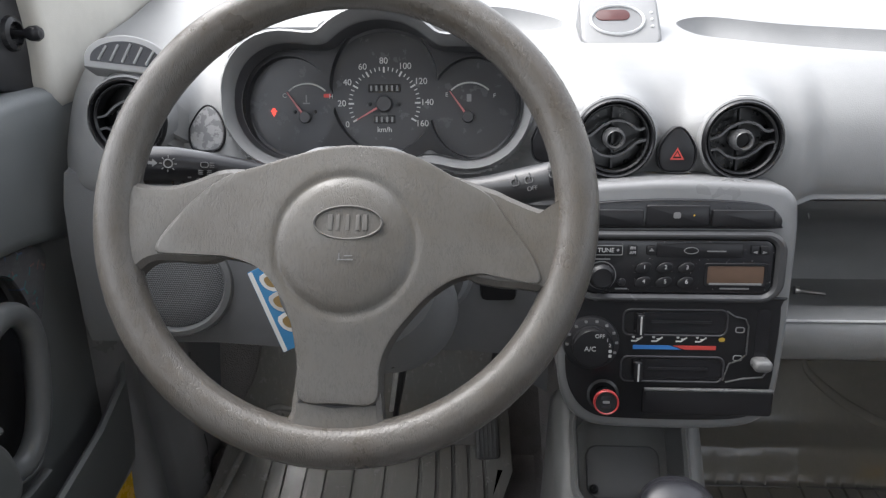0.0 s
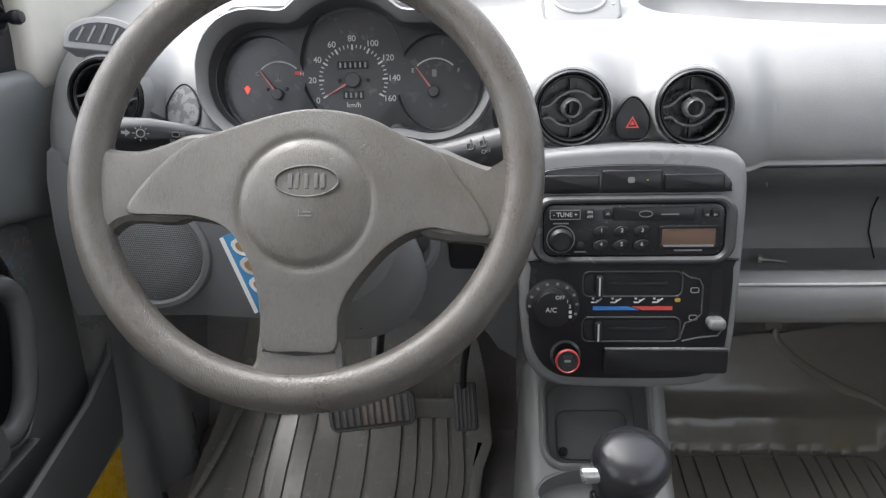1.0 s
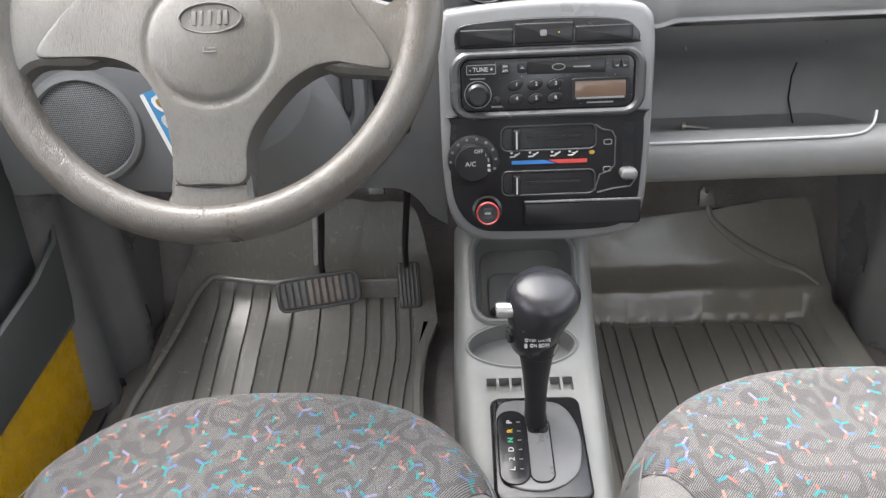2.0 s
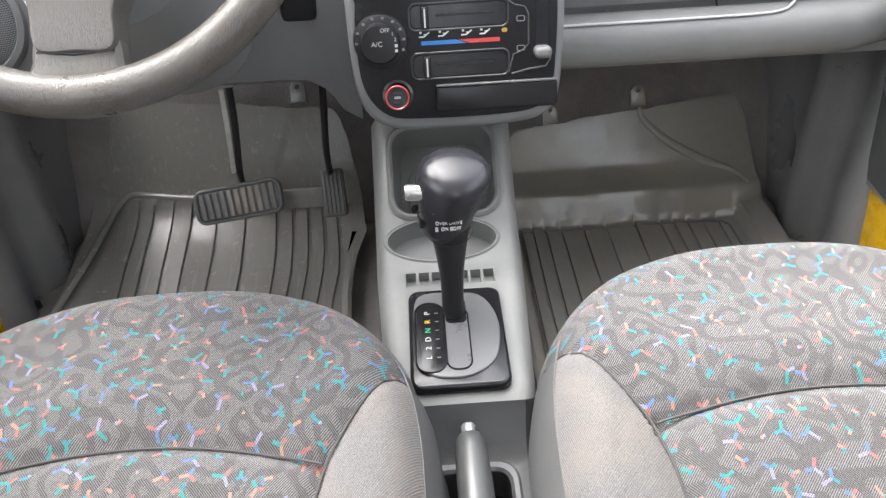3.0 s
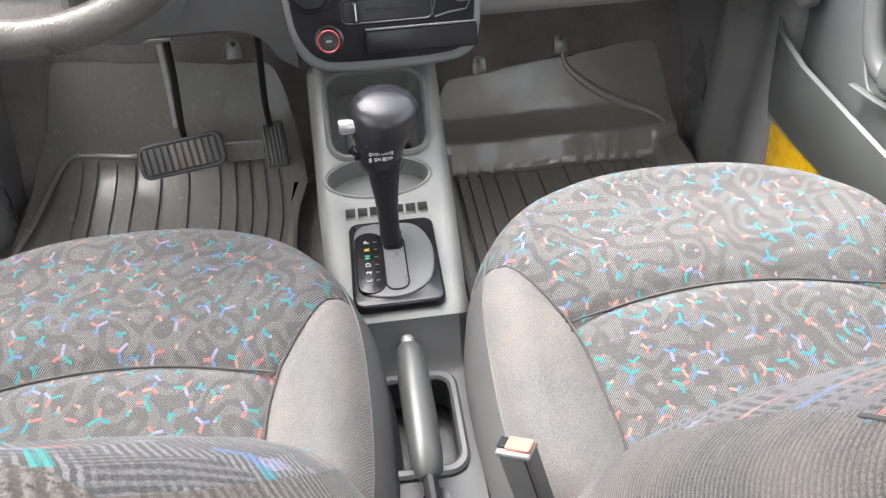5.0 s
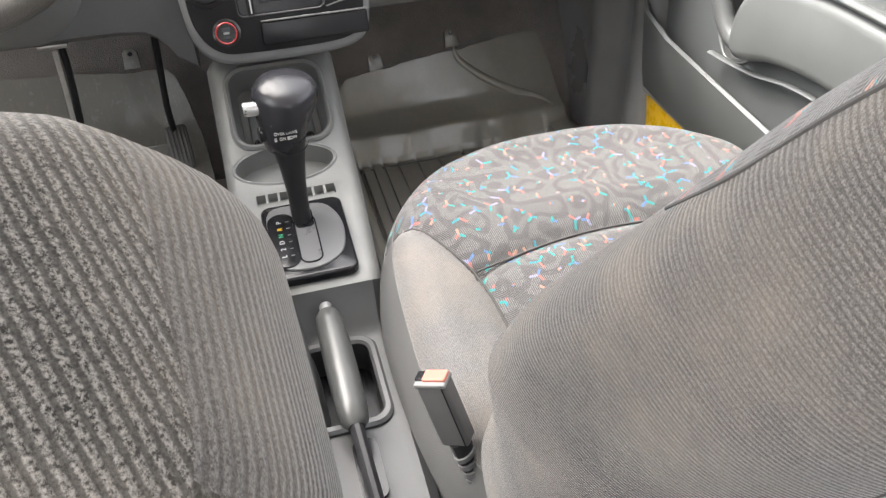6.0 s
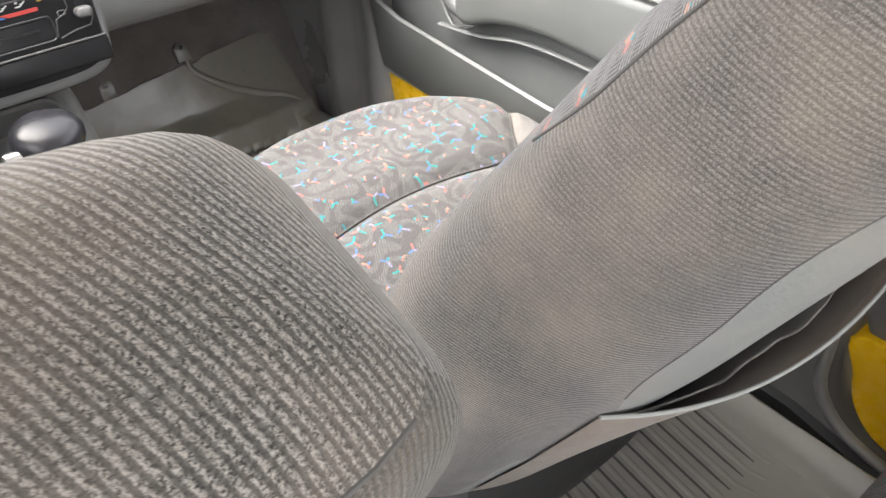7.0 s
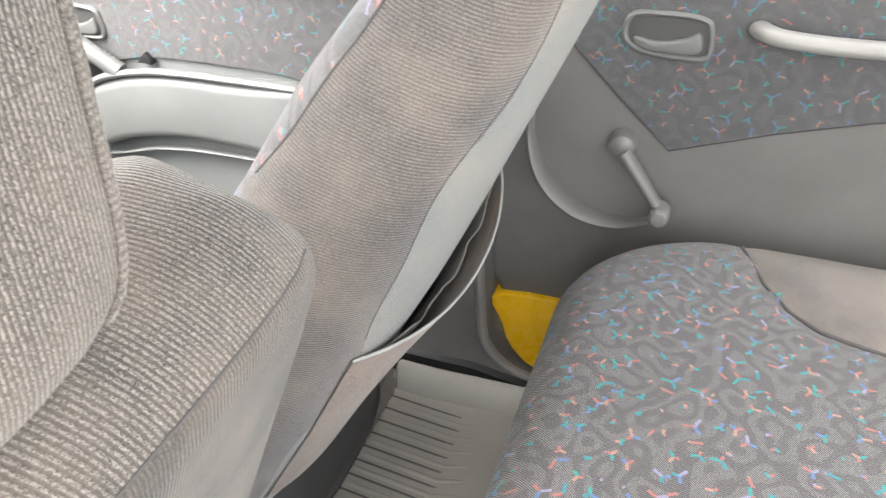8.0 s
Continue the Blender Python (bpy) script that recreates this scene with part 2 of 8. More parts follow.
PAPER = plain("white_paper", (0.8, 0.8, 0.78), 0.6)
PRINT_PALE = plain("pale_print", (0.55, 0.55, 0.54), 0.6)
SILVERPRINT = plain("grey_print", (0.20, 0.20, 0.20), 0.5)
RED = plain("red_print", (0.55, 0.06, 0.05), 0.5)
BLUE = plain("blue_print", (0.04, 0.20, 0.55), 0.5)
AMBER = plain("amber_print", (0.8, 0.5, 0.03), 0.5)
GREEN = plain("green_print", (0.05, 0.5, 0.25), 0.5)
PRINT_SEAT = cloth_print("printed_cloth_flat", "XY")
PRINT_DOOR = cloth_print("printed_cloth_door", "YZ", (0.118, 0.117, 0.119), (0.030, 0.030, 0.031), 0.024, 0.0088, 0.0011, 0.8, 0.4)
PRINT_BACK = cloth_print("printed_cloth_upright", "XZ")
PRINT_EDGE = cloth_print("printed_cloth_edge", "YZ")
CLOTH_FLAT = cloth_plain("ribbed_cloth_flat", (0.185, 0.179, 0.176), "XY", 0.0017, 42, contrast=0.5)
# ribbed cloth again, darkened for the shade on seat sides and driver's rear
CLOTH_SIDE_SHADED = cloth_plain("ribbed_cloth_side_shaded", (0.122, 0.114, 0.109), "YZ", 0.0024, -110, contrast=0.62)
CLOTH_REAR_SHADED = cloth_plain("ribbed_cloth_rear_shaded", (0.088, 0.082, 0.075), "XZ", 0.0020, 0, contrast=0.7)
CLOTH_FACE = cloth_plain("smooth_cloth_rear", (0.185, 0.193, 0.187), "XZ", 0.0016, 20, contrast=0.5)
SEAM = plain("seam_thread", (0.075, 0.072, 0.07), 0.9)
SILVER = plain("silver_button", (0.55, 0.55, 0.55), 0.3, 0.8)
# pale colour chosen for the unseen ground to throw light into the cabin
BOUNCE_GROUND = plastic("pale_bounce_ground", (0.42, 0.41, 0.39), 0.9, 120, 0.8, 0.3, 0.15, 0.01)


# ---- mesh helpers ----
def V(*a):
    return Vector(a)


def mesh_of(name, bm, mat, angle=38):
    bmesh.ops.recalc_face_normals(bm, faces=bm.faces)
    me = bpy.data.meshes.new(name)
    bm.to_mesh(me)
    bm.free()
    for p in me.polygons:
        p.use_smooth = True
    me.set_sharp_from_angle(angle=radians(angle))
    me.materials.append(mat)
    return me


def part(name, bm, mat, parent=None, label="", angle=38):
    """Links a bmesh, in world metres, as one mesh object under a thing or part."""
    ob = new(name, mesh_of(name, bm, mat, angle))
    if parent:
        ob.parent = parent
        if parent.type == "EMPTY":
            ob.matrix_parent_inverse = Matrix.Translation(parent.location).inverted()
    if label:
        ob["label"] = label
    return ob


def thing(name, at, label, category, group="", kind=""):
    ob = new(name)
    ob.location = at
    ob.empty_display_size = 0.02
    return tagged(ob, label, category, group, kind)


def solid(name, bm, mat, label, category, group="", kind="", angle=38):
    return tagged(part(name, bm, mat, None, "", angle), label, category, group, kind)


def carve(ob, cutters):
    """Cuts the shapes of the bmeshes out of a mesh object, and keeps no helper."""
    me = bpy.data.meshes.new("cutter")
    allm = bmesh.new()
    for bm in cutters:
        bmesh.ops.recalc_face_normals(bm, faces=bm.faces)
        one = bpy.data.meshes.new("cutter")
        bm.to_mesh(one)
        bm.free()
        allm.from_mesh(one)
        bpy.data.meshes.remove(one)
    allm.to_mesh(me)
    allm.free()
    tool = new("cutter", me)
    mod = ob.modifiers.new("cut", "BOOLEAN")
    mod.operation, mod.solver, mod.object = "DIFFERENCE", "EXACT", tool
    deps = bpy.context.evaluated_depsgraph_get()
    deps.update()
    got = bpy.data.meshes.new_from_object(ob.evaluated_get(deps))
    ob.modifiers.clear()
    mats = [m for m in ob.data.materials]
    ob.data = got
    got.materials.clear()
    for m in mats:
        got.materials.append(m)
    for p in got.polygons:
        p.use_smooth = True
        p.material_index = 0
    got.set_sharp_from_angle(angle=radians(38))
    bpy.data.objects.remove(tool)
    return ob


def loft(rings, caps=True, closed=True, bm=None):
    bm = bm or bmesh.new()
    rows = [[bm.verts.new(p) for p in r] for r in rings]
    n = len(rows[0])
    for a, b in zip(rows, rows[1:]):
        for i in range(n if closed else n - 1):
            j = (i + 1) % n
            try:
                bm.faces.new((a[i], a[j], b[j], b[i]))
            except ValueError:
                pass
    if caps:
        bm.faces.new(rows[0])
        bm.faces.new(rows[-1])
    return bm


def frame_of(o, up, out):
    """A matrix whose x, y, z are right, up and out of a panel."""
    up, out = Vector(up).normalized(), Vector(out).normalized()
    right = up.cross(out)
    m = Matrix((right, up, out)).transposed().to_4x4()
    m.translation = Vector(o)
    return m


def on(m, pts, w=0.0):
    return [m @ Vector((p[0], p[1], w)) for p in pts]


def shift(pts, d):
    """Offsets a closed outline outwards by d (counter-clockwise)."""
    out = []
    n = len(pts)
    area = sum(pts[i][0] * pts[(i + 1) % n][1] - pts[(i + 1) % n][0] * pts[i][1] for i in range(n))
    s = 1 if area > 0 else -1
    for i in range(n):
        a, b, c = Vector(pts[i - 1][:2]), Vector(pts[i][:2]), Vector(pts[(i + 1) % n][:2])
        e, f = (b - a), (c - b)
        if e.length < 1e-9 or f.length < 1e-9:
            out.append((b.x, b.y))
            continue
        e.normalize(), f.normalize()
        nrm = Vector((e.y + f.y, -e.x - f.x)) * s
        if nrm.length < 1e-6:
            out.append((b.x, b.y))
            continue
        nrm.normalize()
        k = max(0.5, nrm.dot(Vector((e.y, -e.x)) * s))
        q = b + nrm * (d / k)
        out.append((q.x, q.y))
    return out


def rrect(w, h, r, cx=0.0, cy=0.0, n=5):
    r = min(r, w / 2 - 1e-5, h / 2 - 1e-5)
    pts = []
    for qx, qy, a0 in ((1, 1, 0), (-1, 1, 90), (-1, -1, 180), (1, -1, 270)):
        for i in range(n + 1):
            a = radians(a0 + 90 * i / n)
            pts.append((cx + qx * (w / 2 - r) + r * math.cos(a), cy + qy * (h / 2 - r) + r * math.sin(a)))
    return pts


def oval(rx, ry, cx=0.0, cy=0.0, n=32):
    return [(cx + rx * math.cos(2 * math.pi * i / n), cy + ry * math.sin(2 * math.pi * i / n)) for i in range(n)]


def egg(w, h, cx=0.0, cy=0.0):
    """A button with a flat base and a narrow round top."""
    pts = []
    for i in range(28):
        a = 2 * math.pi * i / 28
        c, s = math.cos(a), math.sin(a)
        k = 0.72 - 0.28 * s if s > 0 else 0.72 + 0.2 * -s
        x = math.copysign(abs(c) ** (0.9 if s > 0 else 0.55), c) * w / 2 * (1 - 0.38 * max(0, s))
        y = math.copysign(abs(s) ** (1.0 if s > 0 else 0.6), s) * h / 2
        pts.append((cx + x, cy + y))
    return pts


def slab(m, outline, w0, w1, bevel=0.0, seg=3, bm=None):
    """An outline on a panel raised from w0 to w1, its front edge rounded."""
    rings = [on(m, outline, w0)]
    if bevel:
        for i in range(seg + 1):
            a = math.pi / 2 * i / seg
            rings.append(on(m, shift(outline, -bevel * (1 - math.cos(a))), w1 - bevel * (1 - math.sin(a))))
    else:
        rings.append(on(m, outline, w1))
    return loft(rings, bm=bm)


def ring(m, outer, inner, w0, w1, bevel=0.0, bm=None):
    """A flat frame between two outlines of equal count."""
    bm = bm or bmesh.new()
    rows = [on(m, outer, w0), on(m, outer, w1 - bevel), on(m, shift(outer, -bevel), w1), on(m, shift(inner, bevel), w1), on(m, inner, w1 - bevel), on(m, inner, w0)]
    rows.append(rows[0])
    vs = [[bm.verts.new(p) for p in r] for r in rows[:-1]]
    vs.append(vs[0])
    n = len(outer)
    for a, b in zip(vs, vs[1:]):
        for i in range(n):
            j = (i + 1) % n
            bm.faces.new((a[i], a[j], b[j], b[i]))
    return bm


def lathe(m, profile, n=32, bm=None, caps=True):
    """Turns a profile of (radius, height) round the panel's outward axis."""
    return loft([[m @ Vector((r * math.cos(2 * math.pi * i / n), r * math.sin(2 * math.pi * i / n), h)) for i in range(n)] for r, h in profile], caps=caps, bm=bm)


def tube(path, radius, n=12, bm=None, flat=1.0, caps=True):
    """A round bar along a path; radius may be a list."""
    path = [Vector(p) for p in path]
    rads = radius if isinstance(radius, (list, tuple)) else [radius] * len(path)
    rings = []
    side = None
    for i, p in enumerate(path):
        d = (path[min(i + 1, len(path) - 1)] - path[max(i - 1, 0)]).normalized()
        if side is None:
            side = d.cross(V(0, 0, 1))
            if side.length < 0.1:
                side = d.cross(V(0, 1, 0))
        side = (side - d * side.dot(d)).normalized()
        up = side.cross(d)
        rings.append([p + (side * math.cos(2 * math.pi * k / n) + up * math.sin(2 * math.pi * k / n) * flat) * rads[i] for k in range(n)])
    return loft(rings, caps=caps, bm=bm)


def curve_pts(pts, n=8):
    """A smooth path through points."""
    pts = [Vector(p) for p in pts]
    out = []
    for i in range(len(pts) - 1):
        p0, p1, p2, p3 = pts[max(i - 1, 0)], pts[i], pts[i + 1], pts[min(i + 2, len(pts) - 1)]
        for k in range(n):
            t = k / n
            out.append(0.5 * (2 * p1 + (p2 - p0) * t + (2 * p0 - 5 * p1 + 4 * p2 - p3) * t * t + (3 * p1 - p0 - 3 * p2 + p3) * t ** 3))
    out.append(pts[-1])
    return out


def smooth_loop(pts, n=6):
    """A closed smooth outline through 2D points."""
    out = []
    k = len(pts)
    for i in range(k):
        p0, p1, p2, p3 = (Vector(pts[(i + j) % k]) for j in (-1, 0, 1, 2))
        for s in range(n):
            t = s / n
            q = 0.5 * (2 * p1 + (p2 - p0) * t + (2 * p0 - 5 * p1 + 4 * p2 - p3) * t * t + (3 * p1 - p0 - 3 * p2 + p3) * t ** 3)
            out.append((q.x, q.y))
    return out


def block(x0, x1, y0, y1, z0, z1, r=0.0, seg=2, bm=None):
    bm2 = bmesh.new()
    bmesh.ops.create_cube(bm2, size=1.0)
    for v in bm2.verts:
        v.co = V((x0 + x1) / 2 + v.co.x * (x1 - x0), (y0 + y1) / 2 + v.co.y * (y1 - y0), (z0 + z1) / 2 + v.co.z * (z1 - z0))
    if r:
        bmesh.ops.bevel(bm2, geom=bm2.edges[:], offset=r, segments=seg, profile=0.5, affect="EDGES")
    if bm is None:
        return bm2
    me = bpy.data.meshes.new("join")
    bm2.to_mesh(me)
    bm2.free()
    bm.from_mesh(me)
    bpy.data.meshes.remove(me)
    return bm


def side_prism(profile, x0, x1, bevel=0.006, seg=3):
    """A side profile of (y, z) points drawn out across the car from x0 to x1, with rounded edges."""
    rings = []
    for i in range(seg + 1):
        a = math.pi / 2 * i / seg
        rings.append([V(x0 + bevel * (1 - math.sin(a)), y, z) for y, z in shift(profile, -bevel * (1 - math.sin(a)))])
    for i in range(seg + 1):
        a = math.pi / 2 * (1 - i / seg)
        rings.append([V(x1 - bevel * (1 - math.sin(a)), y, z) for y, z in shift(profile, -bevel * (1 - math.sin(a)))])
    return loft(rings)


def text(body, m, x, y, size, mat, parent, name="lettering", w=0.0006, depth=0.0003, turn=0.0):
    """Raised letters on a panel, as a mesh of their own."""
    cu = bpy.data.curves.new(name, "FONT")
    cu.body, cu.size, cu.extrude = body, size, depth
    cu.align_x, cu.align_y = "CENTER", "CENTER"
    tmp = new(name, cu)
    deps = bpy.context.evaluated_depsgraph_get()
    deps.update()
    me = bpy.data.meshes.new_from_object(tmp.evaluated_get(deps))
    bpy.data.objects.remove(tmp)
    me.transform(m @ Matrix.Translation((x, y, w)) @ Matrix.Rotation(radians(turn), 4, "Z"))
    me.materials.clear()
    me.materials.append(mat)
    ob = new(name, me)
    ob.parent = parent
    if parent.type == "EMPTY":
        ob.matrix_parent_inverse = Matrix.Translation(parent.location).inverted()
    return ob


# ---- the car's shell ----
FLOOR = -0.05
XR, XL = 0.62, -0.705


def shell():
    g = bmesh.new()
    s = 60.0
    vs = [g.verts.new(p) for p in ((-s, -s, -0.36), (s, -s, -0.36), (s, s, -0.36), (-s, s, -0.36))]
    g.faces.new(vs)
    bmesh.ops.subdivide_edges(g, edges=g.edges[:], cuts=6, use_grid_fill=True)
    # out of view; added pale as a reflector for the cabin
    solid("ground", g, BOUNCE_GROUND, "unseen ground around the parked car, pale to bounce light inside", "ground", kind="structure")
    # floor pan with the toe board and the raised step under the rear seat
    prof = [(1.32, 0.5), (1.16, 0.22), (1.02, FLOOR), (0.02, FLOOR), (-0.16, FLOOR), (-0.22, 0.06), (-0.85, 0.06), (-0.85, -0.1), (1.05, -0.1), (1.22, 0.18), (1.36, 0.5)]
    solid("floor", side_prism(prof, XL - 0.06, XR + 0.06, 0.004), CARPET, "dark worn carpet floor with a sloping toe board", "floor", kind="structure")
    tunnel = [(1.2, FLOOR), (1.2, 0.16), (0.9, 0.1), (0.2, 0.05), (-0.2, 0.03), (-0.2, FLOOR)]
    solid("trim_tunnel", side_prism(tunnel, -0.105, 0.07, 0.03, 4), CARPET, "dark carpet over the central tunnel", "trim", kind="structure")
    # bulkhead behind the dashboard; unseen roof and rear wall, paled to bounce light
    solid("wall_front", block(XL - 0.06, XR + 0.06, 1.30, 1.34, 0.2, 0.70, 0.005), KICK, "dark bulkhead behind the dashboard", "wall", kind="structure")
    solid("wall_rear", block(XL - 0.06, XR + 0.06, -0.90, -0.86, -0.1, 0.62, 0.005), BOUNCE_LINER, "plain grey rear wall of the cabin", "wall", kind="structure")
    roof = [(0.42, 1.15), (0.34, 1.165), (0.1, 1.185), (-0.5, 1.175), (-0.9, 1.11), (-0.9, 1.14), (-0.5, 1.205), (0.1, 1.215), (0.36, 1.195), (0.44, 1.175)]
    solid("ceiling", side_prism(roof, -0.575, 0.515, 0.01), BOUNCE_LINER, "unseen cloth roof lining, paled to bounce light down", "ceiling", kind="structure")
    # pillars
    for s, x in ((1, XR), (-1, XL)):
        nm = "right" if s > 0 else "left"
        a = tube([V(x + s * 0.02, 1.30, 0.66), V(x - s * 0.01, 0.95, 0.86), V(x - s * 0.10, 0.43, 1.16)], [0.05, 0.045, 0.04], 14, flat=0.7)
        solid("trim_front_pillar_" + nm, a, PILLAR, "pale beige windscreen pillar trim", "pillar trim", kind="structure")
        b = tube([V(x + s * 0.01, 0.02, 0.66), V(x - s * 0.02, -0.02, 0.9), V(x - s * 0.10, -0.06, 1.18)], [0.05, 0.045, 0.04], 14, flat=0.7)
        solid("trim_middle_pillar_" + nm, b, PILLAR, "pale beige middle pillar trim", "pillar trim", kind="structure")
        c = tube([V(x + s * 0.01, -0.74, 0.66), V(x - s * 0.02, -0.78, 0.9), V(x - s * 0.10, -0.82, 1.13)], [0.07, 0.06, 0.05], 14, flat=0.7)
        solid("trim_rear_pillar_" + nm, c, PILLAR, "pale beige rear pillar trim", "pillar trim", kind="structure")
        # header rail
        r = tube([V(x - s * 0.10, 0.43, 1.165), V(x - s * 0.11, 0.30, 1.175), V(x - s * 0.11, -0.3, 1.185), V(x - s * 0.11, -0.85, 1.125)], 0.030, 12)
        solid("trim_roof_rail_" + nm, r, BOUNCE_LINER, "grey cloth roof rail", "trim", kind="structure")


shell()


# ---- dashboard ----
dash = thing("dashboard", (0, 1.0, 0.35), "grey plastic dashboard, darker below, with round vents and an open shelf", "dashboard")


# instruments and round vents: panel frames that the pad swells round
CL = frame_of((-0.297, 0.80, 0.645), (0, 0.36, 0.93), (0, -0.93, 0.36))
VUP, VOUT = (0, 0.24, 0.97), (0, -0.97, 0.24)
VENTS = ((-0.058, 0.762, 0.614, 0.0375), (0.0665, 0.762, 0.612, 0.0375), (-0.556, 0.775, 0.632, 0.040))
LOBES = ((0.003, 0.003, 0.079), (-0.092, -0.004, 0.066), (0.092, -0.007, 0.064))


def soft_min(a, b, k):
    h = np.clip(0.5 + 0.5 * (b - a) / k, 0, 1)
    return b * (1 - h) + a * h - k * h * (1 - h)


def swell(p):
    """Distance of points (n, 3) from the hood and the vent pods, below nought inside them."""
    d = np.full(len(p), 9.0)
    for cx, cy, cz, r in VENTS:
        inv = np.array(frame_of((cx, cy, cz), VUP, VOUT).inverted())
        q = p @ inv[:3, :3].T + inv[:3, 3]
        deep = np.clip(-q[:, 2], 0, 0.2)
        rad = r * np.interp(deep, [0, 0.02, 0.06, 0.10, 0.16], [1.13, 1.14, 1.08, 0.86, 0.3])
        pod = np.hypot(q[:, 0], q[:, 1] - 0.30 * deep) - rad
        d = np.minimum(d, np.maximum(pod, q[:, 2] + 0.004))
    inv = np.array(CL.inverted())
    q = p @ inv[:3, :3].T + inv[:3, 3]
    deep = np.clip(-q[:, 2], 0, 0.4)
    small = np.interp(deep, [0, 0.03, 0.08, 0.14, 0.24], [0.0, 0.003, 0.016, 0.042, 0.10])
    hood = np.full(len(p), 9.0)
    for cx, cy, r in LOBES:
        hood = soft_min(hood, np.hypot(q[:, 0] - cx, q[:, 1] - cy + 0.1 * deep) - (r + 0.0085 - small), 0.02)
    hood = np.maximum(hood, q[:, 2] - (0.004 + 0.028 * np.clip(q[:, 1], 0, 1) / 0.08))
    return np.minimum(d, hood)


def upper_pad():
    """The padded top and rounded front of the dashboard, swelling smoothly into hood and pods."""
    right = np.array([(1.30, 0.52), (1.30, 0.705), (1.20, 0.69), (1.08, 0.675), (0.97, 0.668), (0.90, 0.664), (0.86, 0.655), (0.83, 0.64), (0.808, 0.618), (0.797, 0.59), (0.793, 0.56), (0.797, 0.54), (0.81, 0.53), (0.95, 0.52)])
    left = np.array([(1.30, 0.52), (1.30, 0.705), (1.20, 0.69), (1.08, 0.675), (0.97, 0.668), (0.89, 0.658), (0.86, 0.646), (0.838, 0.630), (0.818, 0.608), (0.803, 0.588), (0.793, 0.566), (0.790, 0.545), (0.806, 0.53), (0.95, 0.52)])

    def dense(prof):
        out = []
        k = len(prof)
        for i in range(k):
            p0, p1, p2, p3 = (prof[(i + j) % k] for j in (-1, 0, 1, 2))
            fine = 3 <= i <= 11
            n = 14 if fine else (8 if i in (1, 2) else 3)
            for t in np.arange(n) / n:
                if fine:
                    out.append(0.5 * (2 * p1 + (p2 - p0) * t + (2 * p0 - 5 * p1 + 4 * p2 - p3) * t * t + (3 * p1 - p0 - 3 * p2 + p3) * t ** 3))
                else:
                    out.append(p1 + (p2 - p1) * t)
        return np.array(out)

    def step(a, b, x):
        t = min(1.0, max(0.0, (x - a) / (b - a)))
        return t * t * (3 - 2 * t)
    pr, pl = dense(right), dense(left)
    xs = np.linspace(-0.672, XR - 0.01, 230)
    verts, norms = [], []
    for x in xs:
        k = step(-0.19, -0.12, x)
        prof = pl * (1 - k) + pr * k
        fwd = 0.018 * step(-0.165, -0.13, x) * (1 - step(0.13, 0.165, x))
        end = max(0.0, (-0.605 - x) / 0.067)
        near = np.clip((1.0 - prof[:, 0]) / 0.12, 0, 1)
        prof = prof + np.stack([-fwd * np.clip((0.92 - prof[:, 0]) / 0.05, 0, 1) + near * 0.055 * (1 - math.sqrt(max(0.0, 1 - end ** 2))), -0.012 * end ** 2 * near], 1)
        tan = np.roll(prof, -1, 0) - np.roll(prof, 1, 0)
        nrm = np.stack([-tan[:, 1], tan[:, 0]], 1)
        nrm /= np.linalg.norm(nrm, axis=1)[:, None] + 1e-9
        verts.append(np.column_stack([np.full(len(prof), x), prof]))
        norms.append(np.column_stack([np.zeros(len(prof)), nrm]))
    shape = (len(xs), len(pr), 3)
    v, nm = np.array(verts).reshape(-1, 3), np.array(norms).reshape(-1, 3)
    if nm[np.argmax(v[:, 2]), 2] < 0:
        nm = -nm
    lo, hi = np.zeros(len(v)), np.full(len(v), 0.13)
    for _ in range(26):
        mid = (lo + hi) / 2
        inside = soft_min(mid, swell(v + nm * mid[:, None]), 0.022) < 0
        lo, hi = np.where(inside, mid, lo), np.where(inside, hi, mid)
    hi[hi < 1e-5] = 0
    v = (v + nm * hi[:, None]).reshape(shape)
    return part("upper_pad", loft([[V(*p) for p in row] for row in v]), DASH, dash)


pad = upper_pad()
CUTS = []


def lobes(grow=0.0, n=96):
    """The three-lobed outline of the instruments."""
    pts = []
    for i in range(n):
        a = 2 * math.pi * i / n
        d = V(math.cos(a), math.sin(a))
        best = 0
        for cx, cy, r in LOBES:
            c = V(cx, cy)
            b = d.dot(c)
            disc = b * b - c.dot(c) + r * r
            if disc > 0:
                best = max(best, b + math.sqrt(disc))
        pts.append((d.x * best, d.y * best))
    # soften the waists between the lobes
    for _ in range(3):
        pts = [((pts[i - 1][0] + 2 * pts[i][0] + pts[(i + 1) % n][0]) / 4, (pts[i - 1][1] + 2 * pts[i][1] + pts[(i + 1) % n][1]) / 4) for i in range(n)]
    return shift(pts, grow) if grow else pts


